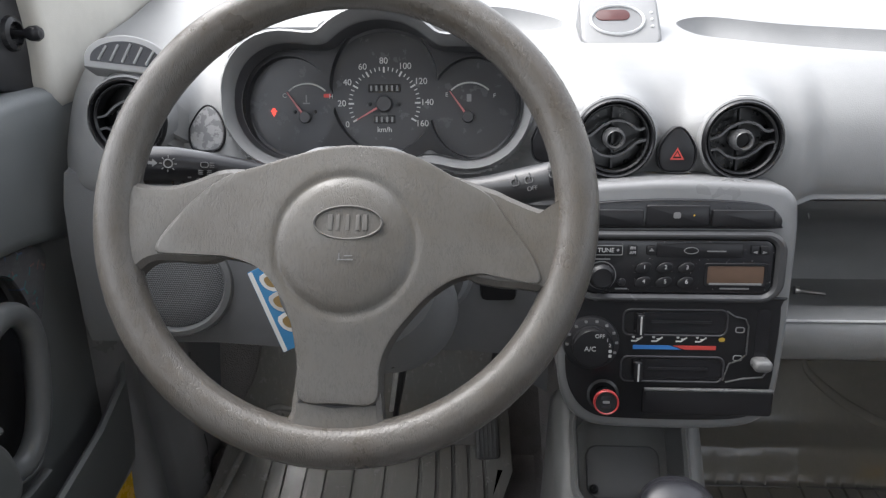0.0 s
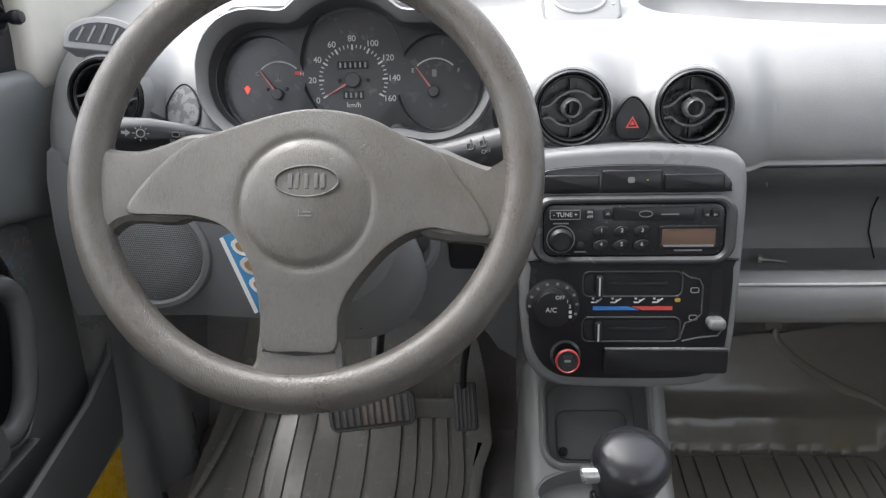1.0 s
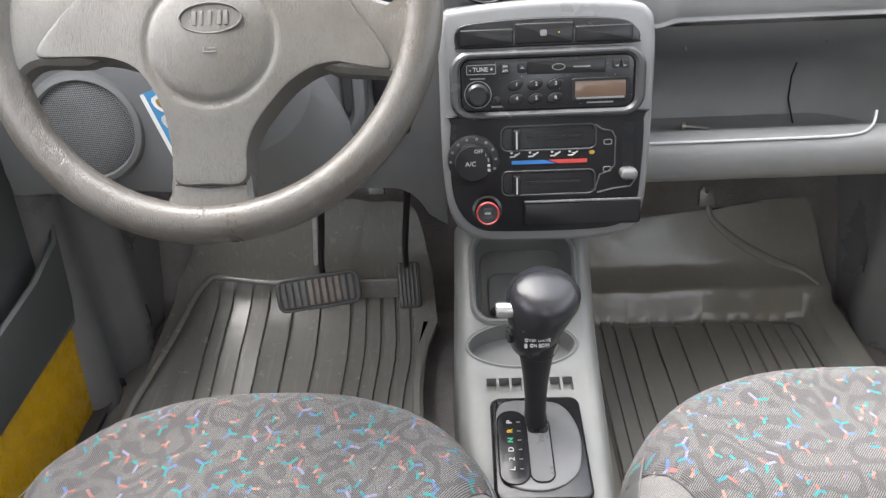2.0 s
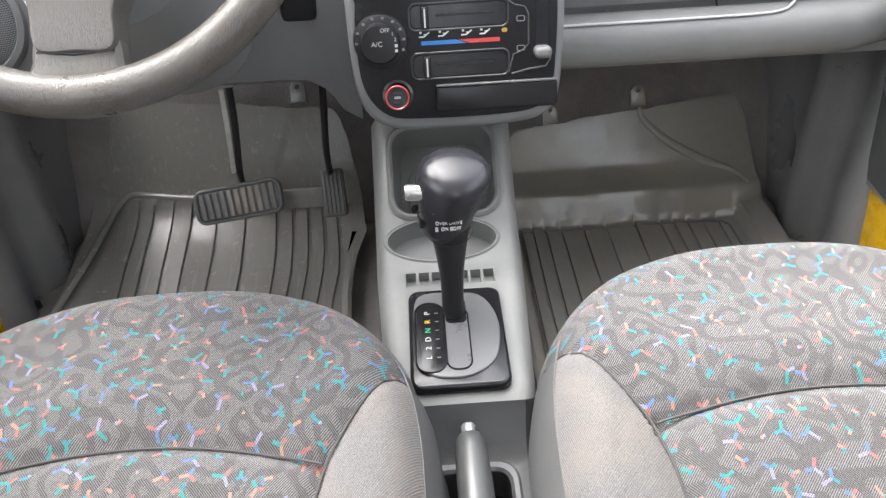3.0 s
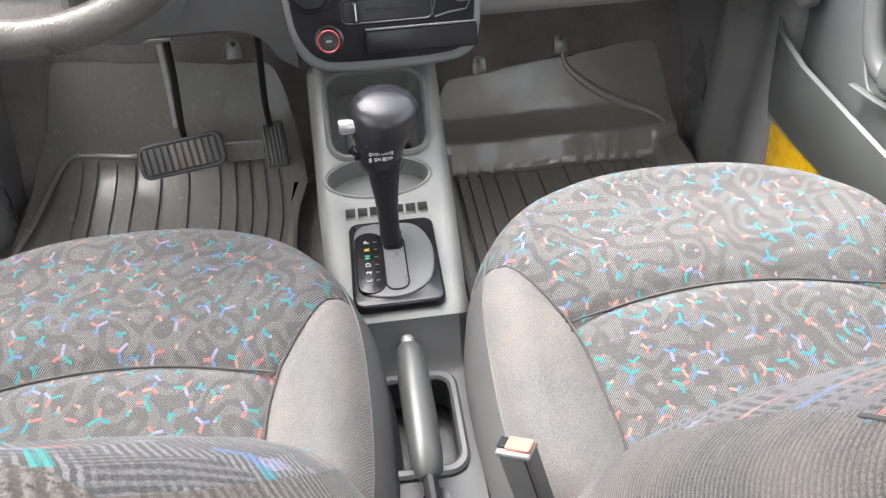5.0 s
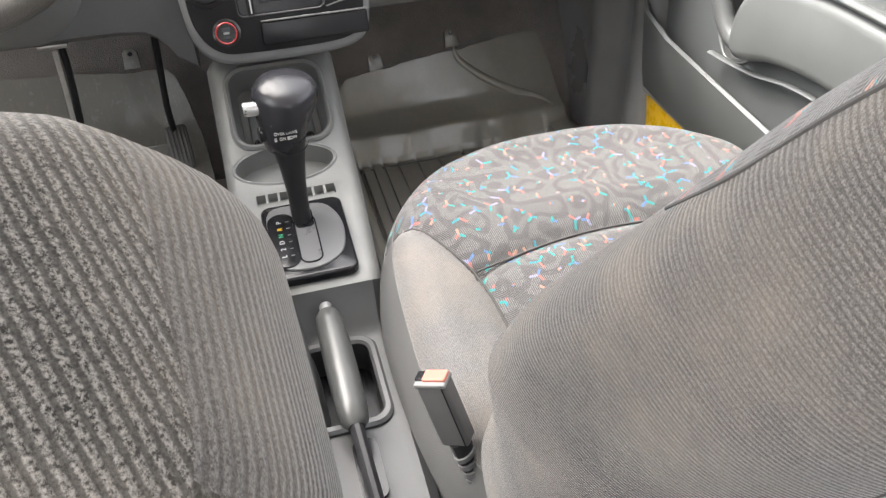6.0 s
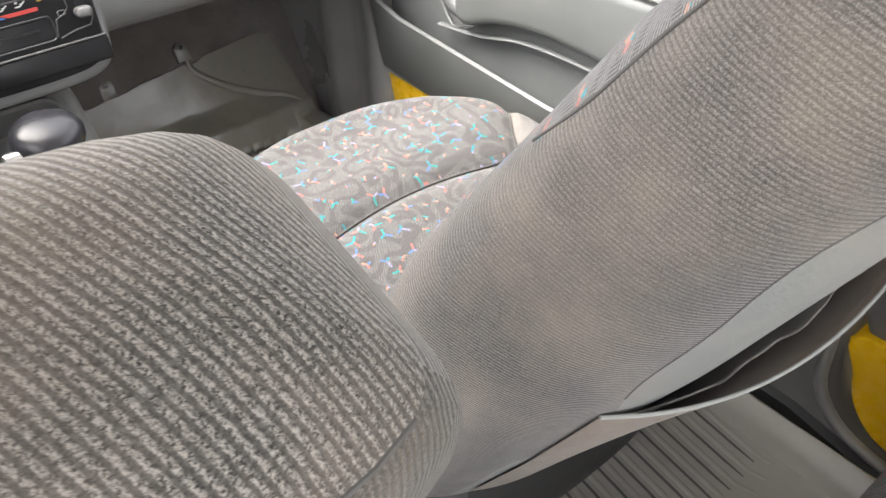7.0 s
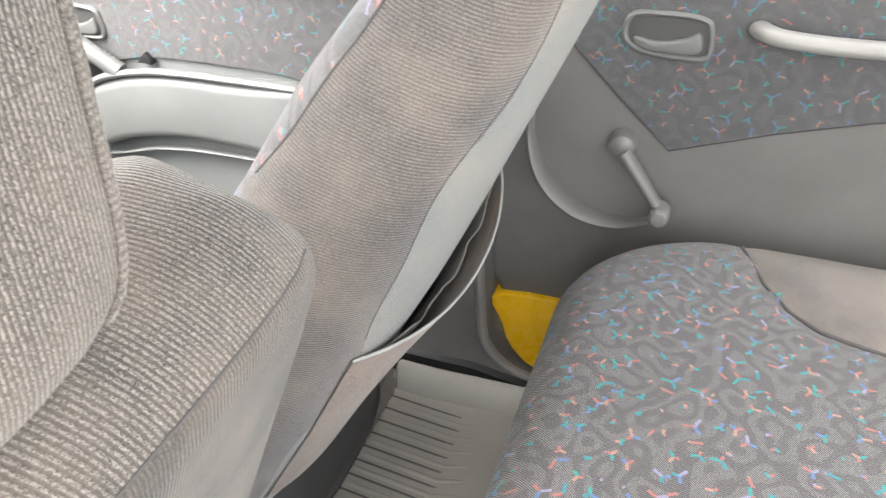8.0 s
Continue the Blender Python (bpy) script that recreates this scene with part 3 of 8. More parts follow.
def cluster():
    inner, outer = lobes(), lobes(0.0055)
    CUTS.append(loft([on(CL, lobes(0.006), 0.2), on(CL, lobes(0.004), -0.06)]))
    # hood: rounded lip, then an outer skin that sinks into the pad
    def tilt(pts, w, k=0.0):
        return [CL @ Vector((x, y, w + k * max(0.0, y) / 0.08)) for x, y in pts]
    rings = [tilt(shift(inner, -0.0065), -0.02), tilt(shift(inner, -0.0045), 0.001, 0.016), tilt(shift(inner, -0.002), 0.0075, 0.023), tilt(inner, 0.012, 0.028), tilt(shift(inner, 0.003), 0.0165, 0.03), tilt(outer, 0.012, 0.03), tilt(lobes(0.0085), -0.01, 0.02), tilt(lobes(0.0075), -0.03)]
    part("instrument_hood", loft(rings, caps=False), DASH, dash, "light grey hood over the instruments")
    inner_wall = loft([tilt(shift(inner, -0.0052), 0.0005, 0.015), tilt(shift(inner, -0.007), -0.03), tilt(shift(inner, -0.010), -0.032)], caps=False)
    part("hood_lining", inner_wall, plastic("hood_lining_plastic", (0.055, 0.055, 0.058), 0.4, 900, 0.15), dash, "matt black inner wall of the instrument hood")
    face = part("instrument_face", slab(CL, lobes(-0.002), -0.036, -0.032), plain("dial_face", (0.056, 0.057, 0.061), 0.24), dash, "dark grey dial face with white print")
    F0 = -0.0315
    # black mask with an opening for each dial, meeting in cusps
    mask = part("dial_mask", slab(CL, lobes(-0.002), -0.0318, -0.021, 0.001), plain("mask_black", (0.02, 0.02, 0.022), 0.35), dash, "matt black mask round the dials")
    for cx, cy, rx, ry in ((0.003, 0.012, 0.0575, 0.068), (-0.099, -0.008, 0.047, 0.053), (0.098, -0.009, 0.046, 0.052)):
        carve(mask, [loft([on(CL, oval(rx - 0.002, ry - 0.002, cx, cy, 56), -0.05), on(CL, oval(rx + 0.003, ry + 0.003, cx, cy, 56), 0.0)])])
    cx, cy = 0.002, -0.004
    for i in range(33):
        a = radians(209 - i * 237 / 32)
        big = i % 4 == 0
        r0, r1 = (0.033, 0.039) if big else (0.0352, 0.039)
        d, n = V(math.cos(a), math.sin(a)), V(-math.sin(a), math.cos(a))
        wd = 0.0009 if big else 0.0005
        q = [d * r0 + n * wd, d * r0 - n * wd, d * r1 - n * wd, d * r1 + n * wd]
        part("tick", slab(CL, [(cx + p.x, cy + p.y) for p in q], F0, F0 + 0.0006), PRINT_PALE, face)
    for i, s in enumerate(("0", "20", "40", "60", "80", "100", "120", "140", "160")):
        a = radians(209 - i * 29.6)
        text(s, CL, cx + 0.0462 * math.cos(a), cy + 0.0452 * math.sin(a), 0.0094, PRINT_PALE, face, "numeral", F0 + 0.0005)
    text("km/h", CL, cx, cy - 0.0275, 0.0080, PRINT_PALE, face, "lettering", F0 + 0.0005)
    for nm, y, n in (("odometer", 0.0165, 6), ("trip_meter", -0.0165, 4)):
        w = 0.0056 * n
        part(nm, slab(CL, rrect(w + 0.001, 0.0085, 0.001, cx, cy + y), F0, F0 + 0.001), GLOSS, face)
        for k in range(n):
            part("digit_bar", slab(CL, rrect(0.0022, 0.0058, 0.0006, cx - w / 2 + 0.0056 * (k + 0.5), cy + y), F0 + 0.001, F0 + 0.0014), SILVERPRINT, face)

    def needle(px, py, ang, ln, hub):
        d, n = V(math.cos(radians(ang)), math.sin(radians(ang))), V(-math.sin(radians(ang)), math.cos(radians(ang)))
        q = [d * 0.004 + n * 0.0012, d * 0.004 - n * 0.0012, d * ln - n * 0.0005, d * ln + n * 0.0005]
        part("needle", slab(CL, [(px + p.x, py + p.y) for p in q], F0 + 0.003, F0 + 0.0042), plain("needle_red", (0.45, 0.15, 0.15), 0.5), face, "dull red dial needle")
        part("needle_hub", lathe(CL @ Matrix.Translation((px, py, F0)), [(hub, 0), (hub, 0.004), (hub * 0.85, 0.006), (0.0005, 0.0062)], 20), plain("hub_grey", (0.05, 0.05, 0.052), 0.35), face)

    needle(cx, cy, 210, 0.034, 0.009)
    for px in (-0.016, 0.016):
        part("dial_screw", lathe(CL @ Matrix.Translation((cx + px, cy, F0)), [(0.0022, 0), (0.0018, 0.0015), (0.0003, 0.0016)], 10), BLACK, face)
    for gx, marks, icon in ((-0.086, ("C", "H"), 0), (0.090, ("E", "F"), 1)):
        gy = -0.012
        needle(gx + 0.002, gy - 0.006, 126, 0.033, 0.0065)
        arc = []
        for i in range(15):
            a = radians(132 - i * 84 / 14)
            arc.append(V(gx + 0.004 + 0.03 * math.cos(a), gy + 0.031 * math.sin(a) - 0.001))
        part("gauge_arc", tube([CL @ Vector((p.x, p.y, F0 + 0.0004)) for p in arc], 0.0009, 6), WHITE, face)
        for sgn, mk, a in ((-1, marks[0], 137), (1, marks[1], 40)):
            text(mk, CL, gx + 0.004 + 0.034 * math.cos(radians(a)), gy + 0.031 * math.sin(radians(a)) - 0.004, 0.0065, WHITE, face, "lettering", F0 + 0.0005)
        if icon:
            part("fuel_symbol", slab(CL, rrect(0.005, 0.008, 0.0008, gx + 0.003, gy + 0.014), F0, F0 + 0.0006), SILVERPRINT, face)
        else:
            part("heat_mark", slab(CL, rrect(0.008, 0.004, 0.0008, gx + 0.026, gy + 0.017), F0, F0 + 0.0006), RED, face)
            part("temperature_symbol", slab(CL, rrect(0.0016, 0.008, 0.0006, gx + 0.003, gy + 0.014), F0, F0 + 0.0006), SILVERPRINT, face)
            part("temperature_wave", slab(CL, rrect(0.008, 0.0014, 0.0006, gx + 0.003, gy + 0.009), F0, F0 + 0.0006), SILVERPRINT, face)
            for px in (-0.010, 0.012):
                part("dial_screw", lathe(CL @ Matrix.Translation((gx + px, gy, F0)), [(0.002, 0), (0.0016, 0.0015), (0.0003, 0.0016)], 10), BLACK, face)
    # lit door warning lamp
    lamp = Nodes("warning_red", 0.4)
    lamp.colour((0.8, 0.05, 0.04))
    lamp.bsdf.inputs["Emission Color"].default_value = (1.0, 0.08, 0.05, 1)
    lamp.bsdf.inputs["Emission Strength"].default_value = 0.28
    for w, h, dy in ((0.0036, 0.0022, 0.0028), (0.0070, 0.0018, 0.0008), (0.0044, 0.0026, -0.0016), (0.0014, 0.0022, -0.0040)):
        part("warning_lamp", slab(CL, rrect(w, h, 0.0008, -0.119, -0.012 + dy), F0, F0 + 0.0006), lamp.mat, face, "lit red door warning symbol")
    # bezel bumps under the dials
    for px in (-0.044, 0.052):
        part("bezel_bump", lathe(CL @ Matrix.Translation((px, -0.062, -0.012)), [(0.009, -0.02), (0.008, 0.002), (0.005, 0.006), (0.0005, 0.0072)], 20), plastic("bump_plastic", (0.12, 0.12, 0.122), 0.4, 900, 0.15), dash)


cluster()


VENTBLACK = plain("vent_black", (0.009, 0.009, 0.01), 0.3)


def air_vent(m, r, name="air_vent"):
    """A round swivelling vent: rim, wavy slats and a hub ring."""
    rim = part(name, lathe(m, [(r * 0.93, -0.03), (r * 0.93, 0.0), (r * 0.96, 0.004), (r * 1.0, 0.005), (r * 1.05, 0.002), (r * 1.07, -0.006), (r * 1.07, -0.03)], 48, caps=False), VENTBLACK, dash, "round black swivelling air vent")
    part("vent_throat", lathe(m, [(r * 0.95, -0.012), (r * 0.9, -0.03), (0.001, -0.031)], 40, caps=False), VENTBLACK, rim)
    part("vent_ball", ring(m, oval(r * 0.93, r * 0.93, 0, 0, 40), oval(r * 0.84, r * 0.84, 0, 0, 40), -0.016, 0.001, 0.002), VENTBLACK, rim)
    def blade(pts, thick=0.0011):
        pts = curve_pts([(x * r, y * r, 0) for x, y in pts], 5)
        rings = []
        for i, p in enumerate(pts):
            d = (pts[min(i + 1, len(pts) - 1)] - pts[max(i - 1, 0)]).normalized()
            nv = V(-d.y, d.x, 0) * thick
            rings.append([m @ (p + nv + V(0, 0, -0.002)), m @ (p - nv + V(0, 0, -0.002)), m @ (p - nv + V(0, 0, -0.016)), m @ (p + nv + V(0, 0, -0.016))])
        part("vent_slat", loft(rings), SLAT, rim)
    for k in (1, -1):
        blade([(-0.84 * k, 0.04 * k), (-0.6 * k, 0.10 * k), (-0.34 * k, 0.32 * k), (0.0, 0.47 * k), (0.34 * k, 0.42 * k), (0.6 * k, 0.24 * k), (0.80 * k, 0.27 * k)])
    part("vent_bar", slab(m, rrect(0.0022, r * 1.7, 0.0008), -0.022, -0.014), VENTBLACK, rim)
    part("vent_hub", lathe(m, [(r * 0.19, -0.006), (r * 0.19, 0.004), (r * 0.22, 0.006), (r * 0.27, 0.004), (r * 0.31, -0.004), (r * 0.31, -0.014)], 28, caps=False), plain("hub_grey", (0.10, 0.10, 0.102), 0.16), rim, "open shiny hub ring of the vent")
    return rim


SLAT = plain("vent_slat_grey", (0.07, 0.07, 0.072), 0.28)


def vents():
    for cx, cy, cz, r in VENTS:
        m = frame_of((cx, cy, cz), VUP, VOUT)
        CUTS.append(lathe(m, [(r * 0.97, -0.045), (r * 0.97, 0.05)], 40))
        # dash-coloured brow that swells round the vent
        rings = []
        for k, (w, g, dy) in enumerate(((-0.02, 1.14, 0.002), (-0.006, 1.13, 0.001), (0.000, 1.10, 0.001), (0.001, 1.07, 0), (-0.008, 1.05, 0))):
            rings.append([m @ Vector((x, y + dy, w)) for x, y in oval(r * g, r * g, 0, 0, 48)])
        part("vent_pod", loft(rings, caps=False), DASH, dash, "light grey collar moulded round the vent")
        air_vent(m, r)
    # demister outlet at the foot of the pillar
    m = frame_of((-0.552, 0.795, 0.690), (0.1, 0.5, 0.85), (0.1, -0.80, 0.5))
    half = [(0.036 * math.cos(radians(a)), 0.020 * math.sin(radians(a)) - 0.004) for a in range(-10, 191, 10)]
    out = part("demister_outlet", slab(m, shift(half, 0.007), -0.03, 0.003, 0.002), DASH, dash, "half-round demister outlet")
    part("outlet_throat", slab(m, half, 0.0, 0.0036), GLOSS, out)
    for i in range(5):
        x = -0.024 + i * 0.012
        part("outlet_slat", tube([m @ Vector((x - 0.003, -0.006, 0.004)), m @ Vector((x + 0.003, 0.014 - abs(x) * 0.2, 0.004))], 0.0014, 6), DASH, out)


vents()


def dash_button(m, w, h, mark=None):
    b = part("dash_button", slab(m, egg(w, h), -0.01, 0.003, 0.002), PANEL, dash, "dark egg-shaped push button")
    part("button_frame", ring(m, shift(egg(w, h), 0.0014), shift(egg(w, h), 0.0003), -0.006, 0.0032, 0.0006), BLACK, b)
    if mark == "hazard":
        tri = [(0.0, 0.0065), (-0.0068, -0.0055), (0.0068, -0.0055)]
        tri2 = [(0.0, 0.0042), (-0.0047, -0.0043), (0.0047, -0.0043)]
        part("hazard_symbol", ring(m @ Matrix.Translation((0, -0.004, 0)), tri, tri2, 0.002, 0.0036, 0.0001), RED, b, "red warning triangle")
        part("hazard_symbol", slab(m @ Matrix.Translation((0, -0.004, 0)), [(0, 0.0018), (-0.0024, -0.0024), (0.0024, -0.0024)], 0.002, 0.0036), RED, b)
    if mark == "defog":
        part("defog_symbol", ring(m, rrect(0.010, 0.008, 0.001), rrect(0.0085, 0.0065, 0.001), 0.002, 0.0036, 0.0001), SILVERPRINT, b)
        for k in (-1, 0, 1):
            part("defog_symbol", slab(m, rrect(0.0008, 0.008, 0.0003, k * 0.0024, 0), 0.002, 0.0038), SILVERPRINT, b)
    return b


dash_button(frame_of((0.005, 0.766, 0.601), VUP, VOUT), 0.036, 0.044, "hazard")
dash_button(frame_of((-0.122, 0.768, 0.612), VUP, VOUT), 0.034, 0.046, "defog")
worn_button = dash_button(frame_of((-0.489, 0.815, 0.607), (0, 0.55, 0.83), (0, -0.83, 0.55)), 0.038, 0.050)
wb = Nodes("worn_button_paint", 0.4)
wb.colour(wb.mix(wb.ramp(wb.noise(120.0, 4.0, 0.6), [(0.46, 0.0), (0.52, 1.0)]), (0.15, 0.15, 0.155), (0.27, 0.27, 0.27)))
worn_button.data.materials[0] = wb.mat
worn_button["label"] = "egg-shaped button with flaking paint"


# passenger side: open shelf with a rolled lip
def shelf():
    # tray: floor, scooped back and overhanging fascia as one bent sheet that sweeps forward at its far end
    prof = [V(*p) for p in ((0.79, 0.393), (0.80, 0.380), (0.83, 0.368), (0.88, 0.354), (0.915, 0.346), (0.938, 0.352), (0.951, 0.372), (0.957, 0.398), (0.953, 0.420), (0.935, 0.440), (0.90, 0.464), (0.86, 0.489), (0.83, 0.508), (0.816, 0.522))]
    rings = []
    for i in range(44):
        x = 0.112 + 0.472 * i / 43
        t = min(1.0, max(0.0, (x - 0.385) / 0.165))
        k = 1 - 0.74 * t * t * (3 - 2 * t)
        top = [V(x, 0.79 + (q.x - 0.79) * k, q.y + 0.010 * t * max(0.0, 0.40 - q.y) / 0.05) for q in prof]
        rings.append(top + [q + V(0, 0.010, -0.004) for q in top[::-1]])
    part("shelf_tray", loft(rings), plastic("tray_plastic", (0.215, 0.217, 0.217), 0.42, 900, 0.2), dash, "grey open storage tray with a scooped back")
    for x, y, z in ((0.197, 0.880, 0.4765), (0.372, 0.880, 0.4765)):
        m = frame_of((x, y, z), (0, 0.5, 0.6), (0, -0.6, -0.5))
        part("fascia_screw", lathe(m, [(0.0055, -0.002), (0.005, 0.002), (0.0025, 0.003), (0.0005, 0.002)], 14), METAL, dash, "small bright screw under the overhang")
    part("shelf_end", block(0.104, 0.114, 0.78, 1.0, 0.34, 0.54, 0.003), DASH_DARK, dash)
    part("shelf_end", block(0.575, 0.61, 0.78, 1.0, 0.30, 0.55, 0.012), DASH_DARK, dash)
    # rolled lip
    rings = []
    for x in [0.112, 0.118, 0.2, 0.3, 0.4, 0.48, 0.53, 0.565, 0.585]:
        lift = 0.0 if x < 0.48 else (x - 0.48) ** 2 * 3.0
        k = 1.0
        sec = []
        for i in range(20):
            a = 2 * math.pi * i / 20
            c, s = math.cos(a), math.sin(a)
            sec.append(V(x, 0.79 + math.copysign(abs(c) ** 0.8, c) * 0.026 * k + lift * 1.5, 0.367 + math.copysign(abs(s) ** 0.8, s) * 0.031 * k + lift))
        rings.append(sec)
    part("shelf_lip", loft(rings), plastic("lip_plastic", (0.21, 0.212, 0.212), 0.42, 900, 0.18), dash, "rolled grey front lip of the shelf")
    # highlight on the lip's top edge, laid on as a pale bar
    part("lip_highlight", tube(curve_pts([V(0.12, 0.772, 0.3945), V(0.3, 0.772, 0.395), V(0.38, 0.774, 0.396), (0.405, 0.784, 0.402), (0.415, 0.80, 0.414)], 6), 0.0017, 8), plain("lip_highlight_pale", (0.5, 0.5, 0.5), 0.3), dash)
    part("shelf_crease", tube([V(0.370, 0.917, 0.347), V(0.371, 0.949, 0.370), V(0.372, 0.956, 0.40), V(0.373, 0.951, 0.421)], 0.0012, 6), BLACK, dash)
    part("tray_peg", tube([V(0.214, 0.908, 0.352), V(0.219, 0.907, 0.352), V(0.2195, 0.907, 0.352), V(0.250, 0.900, 0.3515)], [0.0062, 0.0058, 0.0024, 0.0018], 10), METAL, dash, "small bright peg in the tray")
    # underside
    part("under_cover", block(0.10, 0.60, 0.80, 1.20, 0.325, 0.34, 0.004), KICK, dash)


shelf()


def knee_drop(x):
    """How far the lower edge of the knee panel hangs, sweeping down beside the stack."""
    return float(np.interp(x, [-0.658, -0.5, -0.4, -0.2, -0.165, -0.148, -0.136, -0.112], [0.020, 0.020, 0.026, 0.026, 0.030, 0.044, 0.068, 0.085]))


def knee_panel():
    prof = [(0.84, 0.566), (0.802, 0.560), (0.786, 0.53), (0.772, 0.47), (0.762, 0.41), (0.765, 0.378), (0.785, 0.366), (0.84, 0.37), (0.95, 0.38), (1.0, 0.545)]
    rings = []
    for x in [-0.658, -0.62, -0.5, -0.4, -0.3, -0.2, -0.17, -0.155, -0.145, -0.135, -0.125, -0.112]:
        low = knee_drop(x)
        rings.append([V(x, y, z - (low if z < 0.45 else 0)) for y, z in prof])
    p = part("knee_panel", loft(rings), DASH_DARK, dash, "dark grey lower panel under the instruments")
    # loudspeaker pod
    m = frame_of((-0.540, 0.762, 0.445), (0, 0.20, 0.98), (0.10, -0.975, 0.2))
    pod = part("speaker_pod", lathe(m, [(0.072, -0.05), (0.070, -0.004), (0.066, 0.004), (0.060, 0.006), (0.058, 0.003), (0.0575, -0.002)], 48, caps=False), plastic("pod_plastic", (0.2, 0.202, 0.203), 0.45, 900, 0.2), dash, "round speaker pod")
    gm = Nodes("speaker_mesh", 0.45, 0.0, 0.5)
    vor = gm.tree.nodes.new("ShaderNodeTexVoronoi")
    vor.voronoi_dimensions = "2D"
    vor.inputs["Scale"].default_value = 1.0
    vor.inputs["Randomness"].default_value = 0.0
    sep = gm.tree.nodes.new("ShaderNodeSeparateXYZ")
    com = gm.tree.nodes.new("ShaderNodeCombineXYZ")
    gm.link(gm.coord, sep.inputs[0])
    row = gm.math("MULTIPLY", sep.outputs[2], 440.0)
    gm.link(gm.math("ADD", gm.math("MULTIPLY", sep.outputs[0], 390.0), gm.math("MULTIPLY", gm.math("FLOORED_MODULO", gm.math("FLOOR", row), 2.0), 0.5)), com.inputs[0])
    gm.link(row, com.inputs[1])
    gm.link(com.outputs[0], vor.inputs["Vector"])
    hole = gm.ramp(vor.outputs["Distance"], [(0.28, 0.0), (0.40, 1.0)])
    gm.colour(gm.mix(hole, (0.01, 0.01, 0.01), (0.22, 0.225, 0.23)))
    gm.bump(hole, 0.7, 0.001)
    part("speaker_grille", lathe(m, [(0.0572, -0.002), (0.05, 0.002), (0.03, 0.0045), (0.001, 0.005)], 48, caps=False), gm.mat, pod, "perforated grey speaker grille")
    # rounded surround where the column leaves the panel
    cm = frame_of((-0.290, 0.762, 0.490), (0, 0.2, 0.98), (0, -0.98, 0.2))
    part("column_surround", ring(cm, rrect(0.184, 0.134, 0.045, 0, 0, 8), rrect(0.158, 0.110, 0.036, 0, 0.004, 8), -0.02, 0.036, 0.010), DASH_DARK, dash, "rounded grey surround of the steering column")
    part("surround_back", slab(cm, rrect(0.160, 0.112, 0.036, 0, 0.004, 8), -0.02, 0.012), KICK, dash)
    part("surround_gap", tube([cm @ Vector((-0.07, -0.0685, 0.012)), cm @ Vector((0.0, -0.0695, 0.012)), cm @ Vector((0.07, -0.0685, 0.012))], 0.0022, 6), BLACK, dash)
    # recess beside the column
    part("column_recess", block(-0.192, -0.15, 0.762, 0.79, 0.42, 0.535, 0.008), BLACK, dash)


knee_panel()


# centre stack
ST = frame_of((0.0, 0.683, 0.447), VUP, VOUT)


